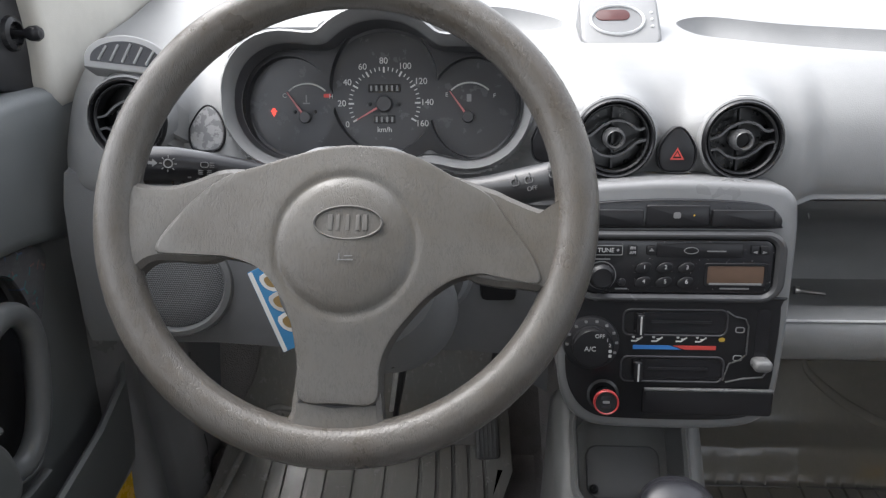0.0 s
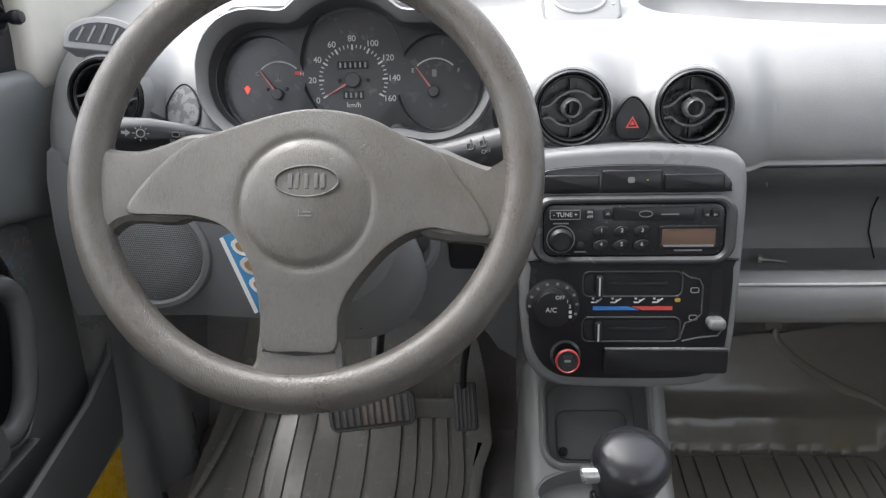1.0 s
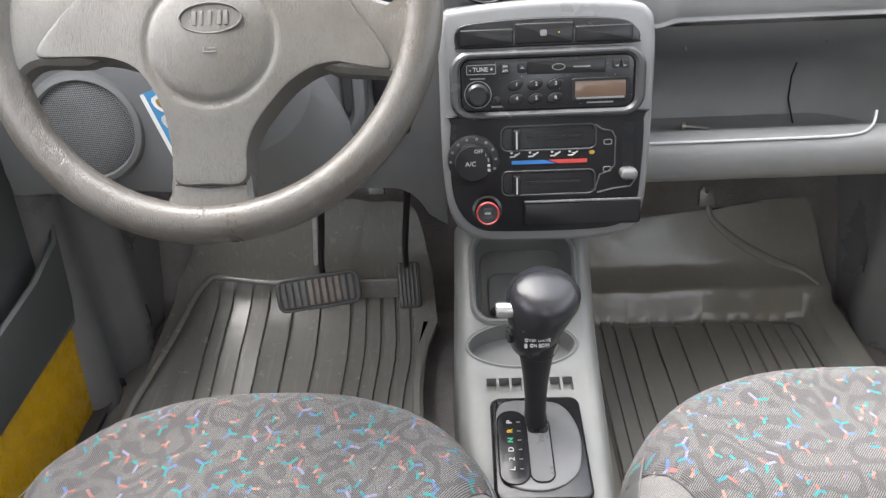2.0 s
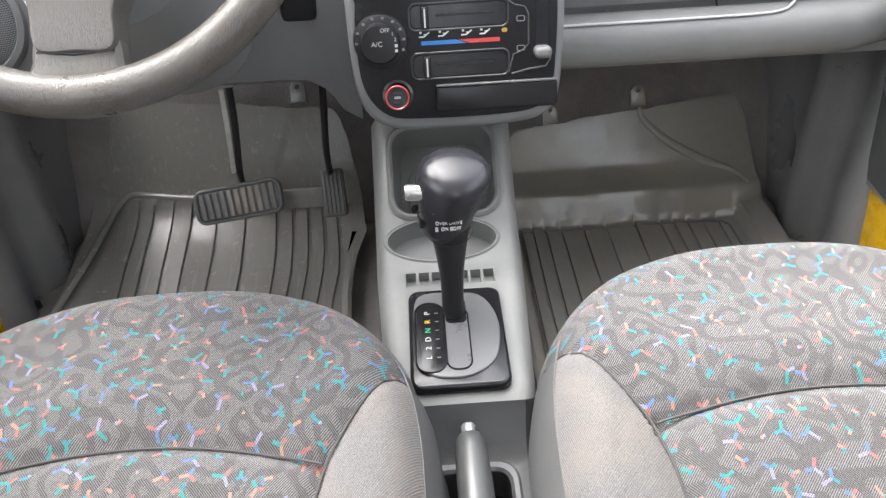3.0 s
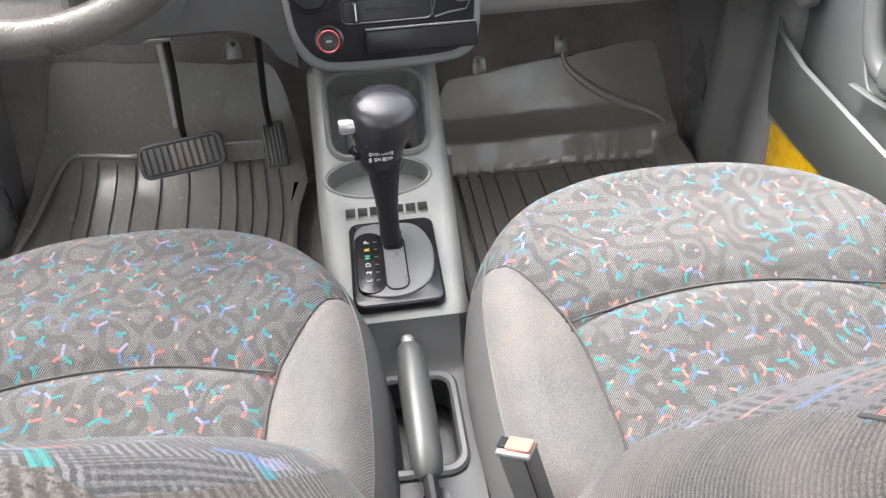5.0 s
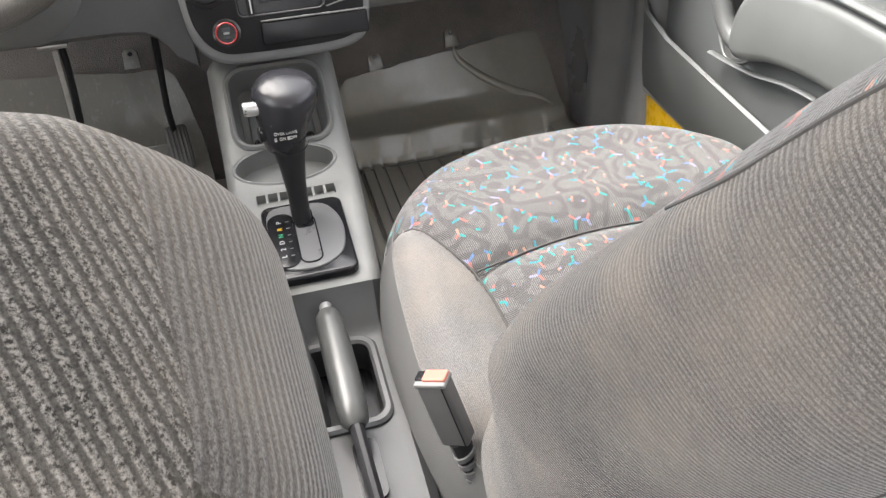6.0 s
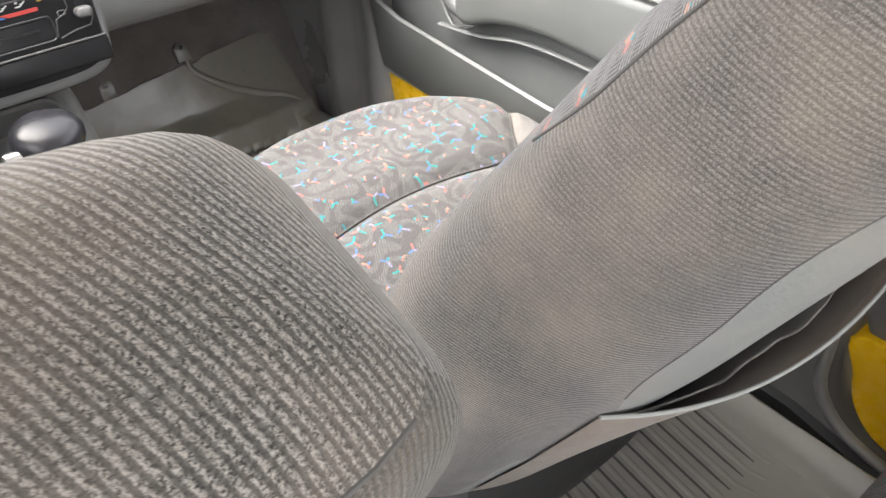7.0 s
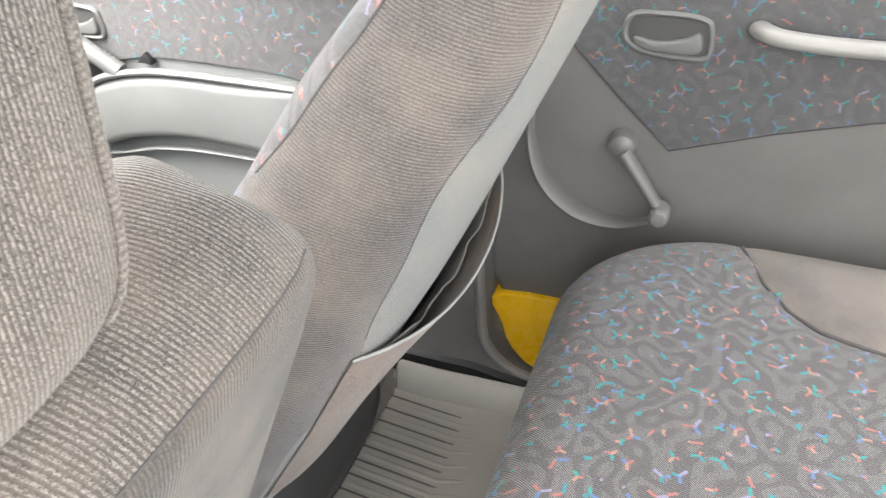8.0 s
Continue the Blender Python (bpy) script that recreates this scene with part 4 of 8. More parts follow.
def stack():
    o = [(-0.108, 0.128), (-0.112, 0.05), (-0.111, -0.04), (-0.104, -0.085), (-0.085, -0.108), (-0.05, -0.116), (0.05, -0.116), (0.092, -0.108), (0.108, -0.088), (0.114, -0.04), (0.116, 0.06), (0.115, 0.112), (0.108, 0.132), (0.085, 0.141), (0.0, 0.145), (-0.085, 0.140)]
    o = smooth_loop(o, 4)
    body = part("radio_housing", slab(ST, o, -0.16, -0.002, 0.008, 4), plastic("stack_plastic", (0.185, 0.187, 0.19), 0.30, 900, 0.2), dash, "grey centre stack housing the radio and heater")
    # dark control face, a little inside the housing
    face_o = smooth_loop([(-0.101, 0.02), (-0.103, -0.04), (-0.096, -0.075), (-0.075, -0.098), (-0.04, -0.103), (0.05, -0.103), (0.088, -0.096), (0.101, -0.075), (0.105, -0.04), (0.106, 0.02), (0.095, 0.03), (-0.09, 0.03)], 4)
    cf = part("control_face", slab(ST, face_o, -0.008, 0.001, 0.002), PANEL, dash, "black heater control face")
    # switch row
    row = part("switch_panel", slab(ST, smooth_loop([(-0.093, 0.102), (-0.092, 0.118), (-0.075, 0.125), (0.0, 0.128), (0.075, 0.124), (0.095, 0.113), (0.098, 0.103), (0.09, 0.099), (0.0, 0.099), (-0.085, 0.099)], 4), -0.004, 0.002, 0.002), GLOSS, dash, "row of dark blank switches")
    for x0, x1 in ((-0.088, -0.033), (-0.031, 0.029), (0.031, 0.090)):
        top = 0.0045 if x0 < -0.05 or x1 > 0.05 else 0.0
        part("switch", slab(ST, rrect(x1 - x0, 0.021 - top, 0.002, (x0 + x1) / 2, 0.1125 - top / 2), 0.001, 0.0055, 0.002), PANEL, row)
    part("switch_symbol", slab(ST, rrect(0.007, 0.006, 0.002, -0.002, 0.113), 0.005, 0.0058), SILVERPRINT, row)
    part("switch_symbol", slab(ST, rrect(0.0015, 0.0015, 0.0007, 0.014, 0.113), 0.005, 0.0058), AMBER, row)
    # radio and its rounded bezel
    ro, ri = rrect(0.206, 0.072, 0.022, 0.0025, 0.061, 7), rrect(0.184, 0.056, 0.012, 0.0025, 0.061, 7)
    part("radio_bezel", ring(ST, ro, ri, -0.004, 0.006, 0.003), plastic("bezel_plastic", (0.06, 0.06, 0.062), 0.24, 900, 0.15), dash, "rounded dark bezel round the radio")
    chip = Nodes("chipped_gloss_black", 0.2)
    chip.colour(chip.mix(chip.ramp(chip.noise(420.0, 4.0, 0.75), [(0.66, 0.0), (0.70, 1.0)]), (0.014, 0.014, 0.016), (0.4, 0.4, 0.4)))
    radio = part("radio", slab(ST, rrect(0.183, 0.055, 0.011, 0.0025, 0.061, 7), -0.02, 0.003, 0.002), chip.mat, dash, "black cassette radio with worn buttons")
    part("cassette_door", slab(ST, rrect(0.082, 0.014, 0.001, 0.022, 0.078), 0.002, 0.0045, 0.001), PANEL, radio)
    part("maker_mark", ring(ST, oval(0.007, 0.0035, 0.014, 0.078, 20), oval(0.0062, 0.0028, 0.014, 0.078, 20), 0.004, 0.0049, 0.0001), SILVERPRINT, radio)
    part("print_bar", slab(ST, rrect(0.018, 0.0012, 0.0004, 0.038, 0.0775), 0.004, 0.0048), SILVERPRINT, radio)
    part("display", slab(ST, rrect(0.054, 0.018, 0.002, 0.058, 0.0535), 0.002, 0.0038, 0.0005), plain("display_amber", (0.12, 0.078, 0.055), 0.14), radio, "unlit brownish display window")
    part("display_frame", ring(ST, rrect(0.060, 0.024, 0.003, 0.058, 0.0535), rrect(0.054, 0.018, 0.002, 0.058, 0.0535), 0.002, 0.0045, 0.0005), PANEL, radio)
    part("print_bar", slab(ST, rrect(0.028, 0.0015, 0.0004, 0.058, 0.0395), 0.003, 0.0036), SILVERPRINT, radio)
    part("print_bar", slab(ST, rrect(0.05, 0.0018, 0.0004, 0.058, 0.0445), 0.004, 0.0049), SILVERPRINT, radio)
    for k, x in enumerate((0.074, 0.083)):
        part("radio_button", slab(ST, rrect(0.008, 0.009, 0.0015, x, 0.079), 0.002, 0.006, 0.001), PANEL, radio)
        part("arrow_print", slab(ST, [(x - 0.002 + k * 0.004, 0.077), (x + (0.002 if k == 0 else -0.002), 0.0755), (x + (0.002 if k == 0 else -0.002), 0.0785)], 0.0055, 0.0064), SILVERPRINT, radio)
    tune = part("radio_button", slab(ST, rrect(0.030, 0.009, 0.0012, -0.067, 0.078), 0.002, 0.0055, 0.001), PANEL, radio)
    part("button_outline", ring(ST, rrect(0.031, 0.010, 0.0014, -0.067, 0.078), rrect(0.0296, 0.0086, 0.0012, -0.067, 0.078), 0.004, 0.0058, 0.0001), SILVERPRINT, radio)
    text("- TUNE +", ST, -0.067, 0.078, 0.0062, WHITE, tune, "lettering", 0.0057)
    fm = part("radio_button", slab(ST, rrect(0.009, 0.010, 0.0012, -0.042, 0.078), 0.002, 0.0055, 0.001), PANEL, radio)
    text("FM", ST, -0.042, 0.0803, 0.0042, WHITE, fm, "lettering", 0.0057)
    text("AM", ST, -0.042, 0.0758, 0.0042, WHITE, fm, "lettering", 0.0057)
    ej = part("radio_button", slab(ST, rrect(0.010, 0.010, 0.003, -0.024, 0.078), 0.002, 0.0055, 0.001), PANEL, radio)
    part("eject_print", slab(ST, [(-0.0265, 0.0775), (-0.0215, 0.0775), (-0.024, 0.0805)], 0.0055, 0.0062), SILVERPRINT, ej)
    for i in range(6):
        x, y = -0.031 + (i % 3) * 0.0205, 0.0605 - (i // 3) * 0.0145
        b = part("preset_button", slab(ST @ Matrix.Translation((x, y, 0)) @ Matrix.Rotation(radians(22), 4, "Z"), oval(0.0085, 0.0055, 0, 0, 24), 0.002, 0.0062, 0.0015), PANEL, radio)
        text(str(i + 1), ST, x + 0.001, y + 0.001, 0.0058, WHITE, b, "numeral", 0.0063)
    part("volume_knob", lathe(ST @ Matrix.Translation((-0.071, 0.052, 0.002)), [(0.0125, 0), (0.0122, 0.008), (0.0095, 0.011), (0.0090, 0.0095), (0.0005, 0.0095)], 32), PANEL, radio, "ridged volume knob")
    part("knob_ring", ring(ST @ Matrix.Translation((-0.071, 0.052, 0)), oval(0.0145, 0.0145, 0, 0, 32), oval(0.0135, 0.0135, 0, 0, 32), 0.002, 0.0036, 0.0001), SILVERPRINT, radio)
    part("print_bar", slab(ST, rrect(0.016, 0.0013, 0.0004, -0.071, 0.0685), 0.003, 0.0036), SILVERPRINT, radio)
    part("print_bar", slab(ST, rrect(0.012, 0.0013, 0.0004, -0.051, 0.0385), 0.003, 0.0036), SILVERPRINT, radio)
    part("radio_button", slab(ST, oval(0.004, 0.004, -0.051, 0.0455, 16), 0.002, 0.0055, 0.001), PANEL, radio)
    # heater sliders
    for y in (0.003, -0.047):
        part("slider_slot", slab(ST, rrect(0.098, 0.022, 0.006, 0.004, y), 0.0, 0.0014), GLOSS, cf)
        part("slot_edge", ring(ST, rrect(0.104, 0.029, 0.008, 0.004, y), rrect(0.100, 0.025, 0.006, 0.004, y), 0.0, 0.0024, 0.0005), plain("satin_edge", (0.05, 0.05, 0.053), 0.2), cf)
        part("slot_groove", slab(ST, rrect(0.06, 0.0022, 0.001, 0.010, y + 0.001), 0.001, 0.0026), BLACK, cf)
        kn = part("slider_knob", slab(ST, rrect(0.008, 0.022, 0.002, -0.031, y), 0.0, 0.012, 0.002), PANEL, cf, "black slider knob with a white line")
        part("knob_line", slab(ST, rrect(0.0016, 0.019, 0.0005, -0.031, y), 0.0115, 0.0126), WHITE, kn)
    # air symbols and the temperature bar
    for i, x in enumerate((-0.032, -0.012, 0.012, 0.031)):
        part("air_symbol", tube([ST @ Vector((x - 0.006, -0.017, 0.0014)), ST @ Vector((x - 0.001, -0.017, 0.0014)), ST @ Vector((x + 0.005, -0.0125, 0.0014))], 0.0008, 6), PRINT_PALE, cf)
        part("air_symbol", slab(ST, oval(0.0014, 0.0014, x - 0.004, -0.0125, 12), 0.001, 0.0018), PRINT_PALE, cf)
        part("air_symbol", slab(ST, rrect(0.004, 0.001, 0.0003, x + 0.001, -0.0145), 0.001, 0.0018), PRINT_PALE, cf)
    part("demist_symbol", slab(ST, rrect(0.006, 0.0042, 0.002, 0.051, -0.0145), 0.001, 0.0018), plain("dull_amber", (0.45, 0.30, 0.04), 0.5), cf)
    part("cold_bar", slab(ST, [(-0.036, -0.0255), (0.012, -0.0255), (0.0, -0.0215), (-0.036, -0.0215)], 0.001, 0.0018), BLUE, cf)
    part("warm_bar", slab(ST, [(0.004, -0.0218), (0.015, -0.0255), (0.046, -0.0255), (0.046, -0.0215), (0.004, -0.0215)], 0.001, 0.0018), RED, cf)
    # frame line round the fresh air lever
    path = [(0.054, 0.0155), (0.062, 0.010), (0.072, 0.008), (0.076, 0.0), (0.076, -0.03), (0.070, -0.036), (0.060, -0.040), (0.055, -0.058)]
    part("panel_line", tube([ST @ Vector((x, y, 0.0016)) for x, y in path], 0.0009, 6), plain("panel_line_grey", (0.07, 0.07, 0.07), 0.3), cf)
    path = [(0.058, -0.060), (0.075, -0.056), (0.094, -0.054), (0.099, -0.046), (0.099, -0.036)]
    part("panel_line", tube([ST @ Vector((x, y, 0.0016)) for x, y in path], 0.0009, 6), plain("panel_line_pale", (0.12, 0.12, 0.12), 0.3), cf)
    part("lever_slot", slab(ST, rrect(0.013, 0.056, 0.004, 0.090, -0.010), 0.0, 0.0016), GLOSS, cf)
    part("air_lever", slab(ST, rrect(0.018, 0.012, 0.005, 0.090, -0.038), 0.0, 0.016, 0.004), plain("lever_grey", (0.16, 0.16, 0.16), 0.3), cf, "dark grey fresh-air lever")
    for y in (-0.004, -0.034):
        part("car_symbol", ring(ST, rrect(0.009, 0.006, 0.002, 0.068, y), rrect(0.0072, 0.0044, 0.0015, 0.068, y), 0.001, 0.0018, 0.0001), SILVERPRINT, cf)
    # fan knob
    fk = frame_of(ST @ Vector((-0.078, -0.019, 0)), VUP, VOUT)
    dial = part("fan_dial", lathe(fk, [(0.0285, 0.0), (0.0275, 0.006), (0.0245, 0.008)], 40), BLACK, cf, "rotary fan dial")
    knob = part("fan_knob", lathe(fk, [(0.0212, 0.006), (0.0204, 0.017), (0.0188, 0.020), (0.0005, 0.0205)], 40), PANEL, dial)
    for i in range(9):
        a = radians(-20 + 25 * i)
        part("dial_mark", slab(fk @ Matrix.Translation((0.0246 * math.cos(a), 0.0246 * math.sin(a), 0)), rrect(0.003, 0.0025, 0.0006), 0.0065, 0.0085), SILVERPRINT, dial)
    text("OFF", fk, 0.006, 0.0135, 0.0055, WHITE, knob, "lettering", 0.0207)
    text("A/C", fk, -0.003, 0.0, 0.007, WHITE, knob, "lettering", 0.0207)
    for s, x, y in (("1", 0.0135, 0.0095), ("2", 0.016, 0.004)):
        text(s, fk, x, y, 0.005, WHITE, knob, "numeral", 0.0207)
    for y in (-0.002, -0.007):
        part("fan_mark", slab(fk, rrect(0.003, 0.003, 0.0005, 0.0165, y), 0.0203, 0.0209), WHITE, knob)
    # ash tray
    ash = part("ash_tray", slab(ST, rrect(0.130, 0.028, 0.004, 0.041, -0.082), 0.0, 0.006, 0.003), PANEL, dash, "closed black ash tray")
    # thin highlight along the tray's top, coloured in as a paler strip
    part("tray_highlight", slab(ST, rrect(0.128, 0.0022, 0.001, 0.041, -0.0675), 0.003, 0.0072, 0.0008), plain("tray_highlight_grey", (0.14, 0.14, 0.14), 0.25), ash)


stack()

# USB charger in the lighter socket
LG = frame_of(ST @ Vector((-0.064, -0.076, 0.0)), (0, 0.36, 0.93), (0, -0.93, 0.36))
part("lighter_socket", lathe(LG, [(0.017, -0.002), (0.0165, 0.003), (0.0135, 0.004), (0.013, -0.001), (0.0005, -0.001)], 32), plain("socket_black", (0.03, 0.03, 0.031), 0.2), dash, "black lighter socket with a shiny rim")
LC = LG @ Matrix.Scale(0.86, 4)
charger = thing("car_charger", LG @ Vector((0, 0, 0)), "black car charger with a red rim plugged into the lighter socket", "charger")
part("charger_body", lathe(LC, [(0.0105, 0.0), (0.0105, 0.016), (0.0138, 0.022), (0.0143, 0.030), (0.0138, 0.034), (0.0122, 0.0335), (0.0122, 0.0315), (0.0005, 0.0315)], 36), PANEL, charger)
glow = plain("red_rim", (0.36, 0.035, 0.035), 0.35)
part("charger_rim", ring(LC, oval(0.0146, 0.0146, 0, 0, 36), oval(0.0124, 0.0124, 0, 0, 36), 0.029, 0.0348, 0.0012), glow, charger, "red plastic rim")
for y in (0.005, -0.005):
    part("charger_port", slab(LC, rrect(0.011, 0.0042, 0.0006, 0, y), 0.0312, 0.032), GLOSS, charger)
part("charger_mark", slab(LC, rrect(0.008, 0.003, 0.001, 0, 0.0), 0.0312, 0.0322), SILVERPRINT, charger)

# long tray pressed into the dash top, and a short one beside the hood
def groove(outline, floor_z):
    c = [(x, y) for x, y in smooth_loop(outline, 5)]
    return loft([[V(x, y, floor_z) for x, y in shift(c, -0.022)], [V(x, y, floor_z + 0.004) for x, y in shift(c, -0.014)], [V(x, y, floor_z + 0.022) for x, y in shift(c, -0.003)], [V(x, y, floor_z + 0.03) for x, y in c], [V(x, y, 0.76) for x, y in shift(c, 0.02)]])


CUTS += [groove([(0.048, 1.02), (0.060, 0.970), (0.10, 0.945), (0.17, 0.915), (0.26, 0.892), (0.36, 0.886), (0.57, 0.886), (0.58, 0.95), (0.36, 0.965), (0.26, 0.985), (0.17, 1.01), (0.09, 1.045)], 0.640), groove([(-0.21, 1.09), (-0.155, 1.09), (-0.095, 1.04), (-0.10, 1.0), (-0.16, 0.985), (-0.21, 0.985)], 0.642)]
carve(pad, CUTS)

# clock on the dash top
CK = frame_of((-0.030, 0.968, 0.683), (0, 0.84, 0.54), (0, -0.54, 0.84))
clock = thing("dash_clock", CK.translation, "small oval digital clock moulded into the dash top", "clock")
part("clock_gap", slab(CK, rrect(0.0935, 0.092, 0.020, 0, 0.003, 7), -0.06, -0.0005), DASH_DARK, clock)
part("clock_base", slab(CK, rrect(0.091, 0.0895, 0.019, 0, 0.003, 7), -0.05, 0.003, 0.003), DASH, clock)
bz = part("clock_bezel", ring(CK, oval(0.0325, 0.0245, -0.003, 0, 40), oval(0.0295, 0.0215, -0.003, 0, 40), 0.0, 0.0065, 0.0014), plain("bezel_white", (0.55, 0.55, 0.55), 0.4), clock, "pale oval bezel")
part("clock_dish", slab(CK, oval(0.030, 0.022, -0.003, 0, 40), 0.002, 0.0036), DASH_DARK, bz)
part("clock_window", slab(CK, rrect(0.040, 0.017, 0.008, -0.008, 0.008), 0.003, 0.0046, 0.0006), plain("clock_lens", (0.07, 0.02, 0.018), 0.1), clock, "dark red unlit display")
for i in range(3):
    part("clock_button", lathe(CK @ Matrix.Translation((0.037, 0.012 - i * 0.011, 0.003)), [(0.0018, 0), (0.0016, 0.0014), (0.0004, 0.0016)], 12), WHITE, clock)


# ---- steering wheel and column ----
WA = radians(36.1)
WH = frame_of((-0.2906, 0.549, 0.6386), (0, math.sin(WA), math.cos(WA)), (0, -math.cos(WA), math.sin(WA)))


def steering_wheel():
    w = thing("steering_wheel", WH.translation, "worn grey three-spoke steering wheel with leather-grained rim", "steering wheel")
    R = 0.1748
    rings = []
    for i in range(96):
        a = 2 * math.pi * i / 96
        sec = []
        for k in range(16):
            b = 2 * math.pi * k / 16
            sec.append(WH @ Vector(((R + 0.0162 * math.cos(b)) * math.cos(a), (R + 0.0162 * math.cos(b)) * math.sin(a), 0.0155 * math.sin(b))))
        rings.append(sec)
    rings.append(rings[0])
    bm = loft(rings, caps=False)
    bmesh.ops.remove_doubles(bm, verts=bm.verts[:], dist=1e-6)
    rim_mat = hide("rim_skin", (0.085, 0.079, 0.071), (0.066, 0.056, 0.045), 0.34)
    part("rim", bm, rim_mat, w, "polished and worn grey rim")
    # airbag pad: broad three-armed cushion, domed
    o = [(-0.1395, -0.0332), (-0.1127, -0.0370), (-0.0828, -0.039), (-0.057, -0.048), (-0.0415, -0.0656), (-0.0323, -0.086), (-0.0274, -0.1142), (-0.0246, -0.142), (0.0035, -0.1446), (0.0298, -0.1433), (0.0331, -0.1172), (0.040, -0.0991), (0.0538, -0.0808), (0.0698, -0.0644), (0.0899, -0.0528), (0.1162, -0.0500), (0.1464, -0.0563), (0.1440, -0.0393), (0.1261, -0.0127), (0.1097, 0.0088), (0.0828, 0.0227), (0.0576, 0.0363), (0.0322, 0.0431), (0.0047, 0.0449), (-0.0227, 0.0406), (-0.0565, 0.0312), (-0.0903, 0.0204), (-0.1191, -0.0033)]
    o = smooth_loop(o, 5)
    c = Vector((0.006, -0.030))

    def height(p):
        r = (Vector(p) - c).length
        h = 0.010 + 0.012 * math.exp(-(r / 0.075) ** 2)
        # crease round the centre cap
        h -= 0.0020 * math.exp(-((r - 0.0505) / 0.0036) ** 2)
        h += 0.0022 * (1 if r < 0.0505 else 0) * (1 - (r / 0.0505) ** 2)
        return h
    rings = []
    r0 = 0.0565

    def outer_pt(p, t):
        d = Vector(p) - c
        k = d.length
        return c + d.normalized() * (r0 + (k - r0) * t)
    for t, edge in ((1.0, None), (1.0, 0.0042), (0.988, 0.0014), (0.972, 0.0003), (0.94, 0.0), (0.85, 0.0), (0.7, 0.0), (0.5, 0.0), (0.3, 0.0), (0.12, 0.0)):
        rings.append([WH @ Vector((*outer_pt(p, t), -0.018 if edge is None else height(outer_pt(p, t)) - edge)) for p in o])
    for r in (0.0565, 0.0545, 0.0525, 0.0505, 0.0485, 0.046, 0.042, 0.036, 0.028, 0.02, 0.012, 0.004, 0.0005):
        rings.append([WH @ Vector((*(c + (Vector(p) - c).normalized() * r), height(c + (Vector(p) - c).normalized() * r))) for p in o])
    pad_o = part("airbag_pad", loft(rings), WHEELSKIN, w, "grey grained airbag pad")
    e = WH @ Matrix.Translation((0.009, -0.015, 0))
    z = height((0.009, -0.015))
    skin = plastic("emblem_skin", (0.105, 0.10, 0.092), 0.4, 420, 0.2)
    part("emblem_ring", ring(e, oval(0.0255, 0.0128, 0, 0, 48), oval(0.0238, 0.0112, 0, 0, 48), z - 0.004, z + 0.0012, 0.0006), skin, pad_o, "raised oval emblem")
    part("emblem_field", slab(e, oval(0.0236, 0.0110, 0, 0, 48), z - 0.004, z - 0.0004), WHEELSKIN, pad_o)
    for x, wd in ((-0.0125, 0.0036), (-0.007, 0.0030), (0.0, 0.0030), (0.0075, 0.0030), (0.0125, 0.0036)):
        part("emblem_bar", slab(e, rrect(wd, 0.0115, 0.0008, x, 0), z - 0.002, z + 0.0008, 0.0005), skin, pad_o)
    hm = WH @ Matrix.Translation((0.008, -0.0395, 0))
    hz = height((0.008, -0.0395))
    part("horn_mark", slab(hm, rrect(0.011, 0.0007, 0.0003, 0, -0.0022), hz - 0.002, hz + 0.0005), DASH_DARK, pad_o)
    part("horn_mark", slab(hm, rrect(0.0007, 0.005, 0.0003, -0.0045, 0), hz - 0.002, hz + 0.0005), DASH_DARK, pad_o)
    part("horn_mark", slab(hm, rrect(0.006, 0.0007, 0.0003, 0.002, 0.0006), hz - 0.002, hz + 0.0005), DASH_DARK, pad_o)
    # spokes between pad and rim
    def spoke(outline):
        outline = shift(outline, 0.004)
        rr = [on(WH, outline, -0.012), on(WH, outline, 0.002), on(WH, shift(outline, -0.004), 0.0065), on(WH, shift(outline, -0.010), 0.0075)]
        part("spoke", loft(rr), WHEELSKIN, w)
    spoke(smooth_loop([(-0.170, 0.030), (-0.1624, 0.0175), (-0.1543, 0.0138), (-0.1321, 0.0121), (-0.1105, 0.0174), (-0.0891, 0.0250), (-0.07, 0.018), (-0.09, -0.034), (-0.138, -0.0365), (-0.155, -0.046), (-0.166, -0.062), (-0.176, -0.03)], 4))
    spoke(smooth_loop([(0.170, 0.014), (0.1634, -0.0010), (0.1592, -0.0049), (0.1449, -0.0042), (0.1242, 0.0042), (0.1070, 0.0115), (0.07, 0.018), (0.09, -0.045), (0.147, -0.0570), (0.158, -0.066), (0.164, -0.08), (0.178, -0.03)], 4))
    spoke(smooth_loop([(-0.055, -0.172), (-0.0414, -0.1637), (-0.0326, -0.1587), (-0.0280, -0.1506), (-0.0268, -0.138), (-0.02, -0.12), (0.02, -0.12), (0.0290, -0.138), (0.0312, -0.1545), (0.0364, -0.1612), (0.0466, -0.1645), (0.060, -0.172), (0.0, -0.186)], 4))
    part("pad_joint", tube([WH @ Vector((-0.0262, -0.1425, 0.0065)), WH @ Vector((0.002, -0.1455, 0.0085)), WH @ Vector((0.0305, -0.1435, 0.0065))], 0.0012, 6), BLACK, w)
    part("wheel_boss", lathe(WH, [(0.035, -0.05), (0.05, -0.015), (0.02, -0.005)], 32), BLACK, w)
    return w


steering_wheel()


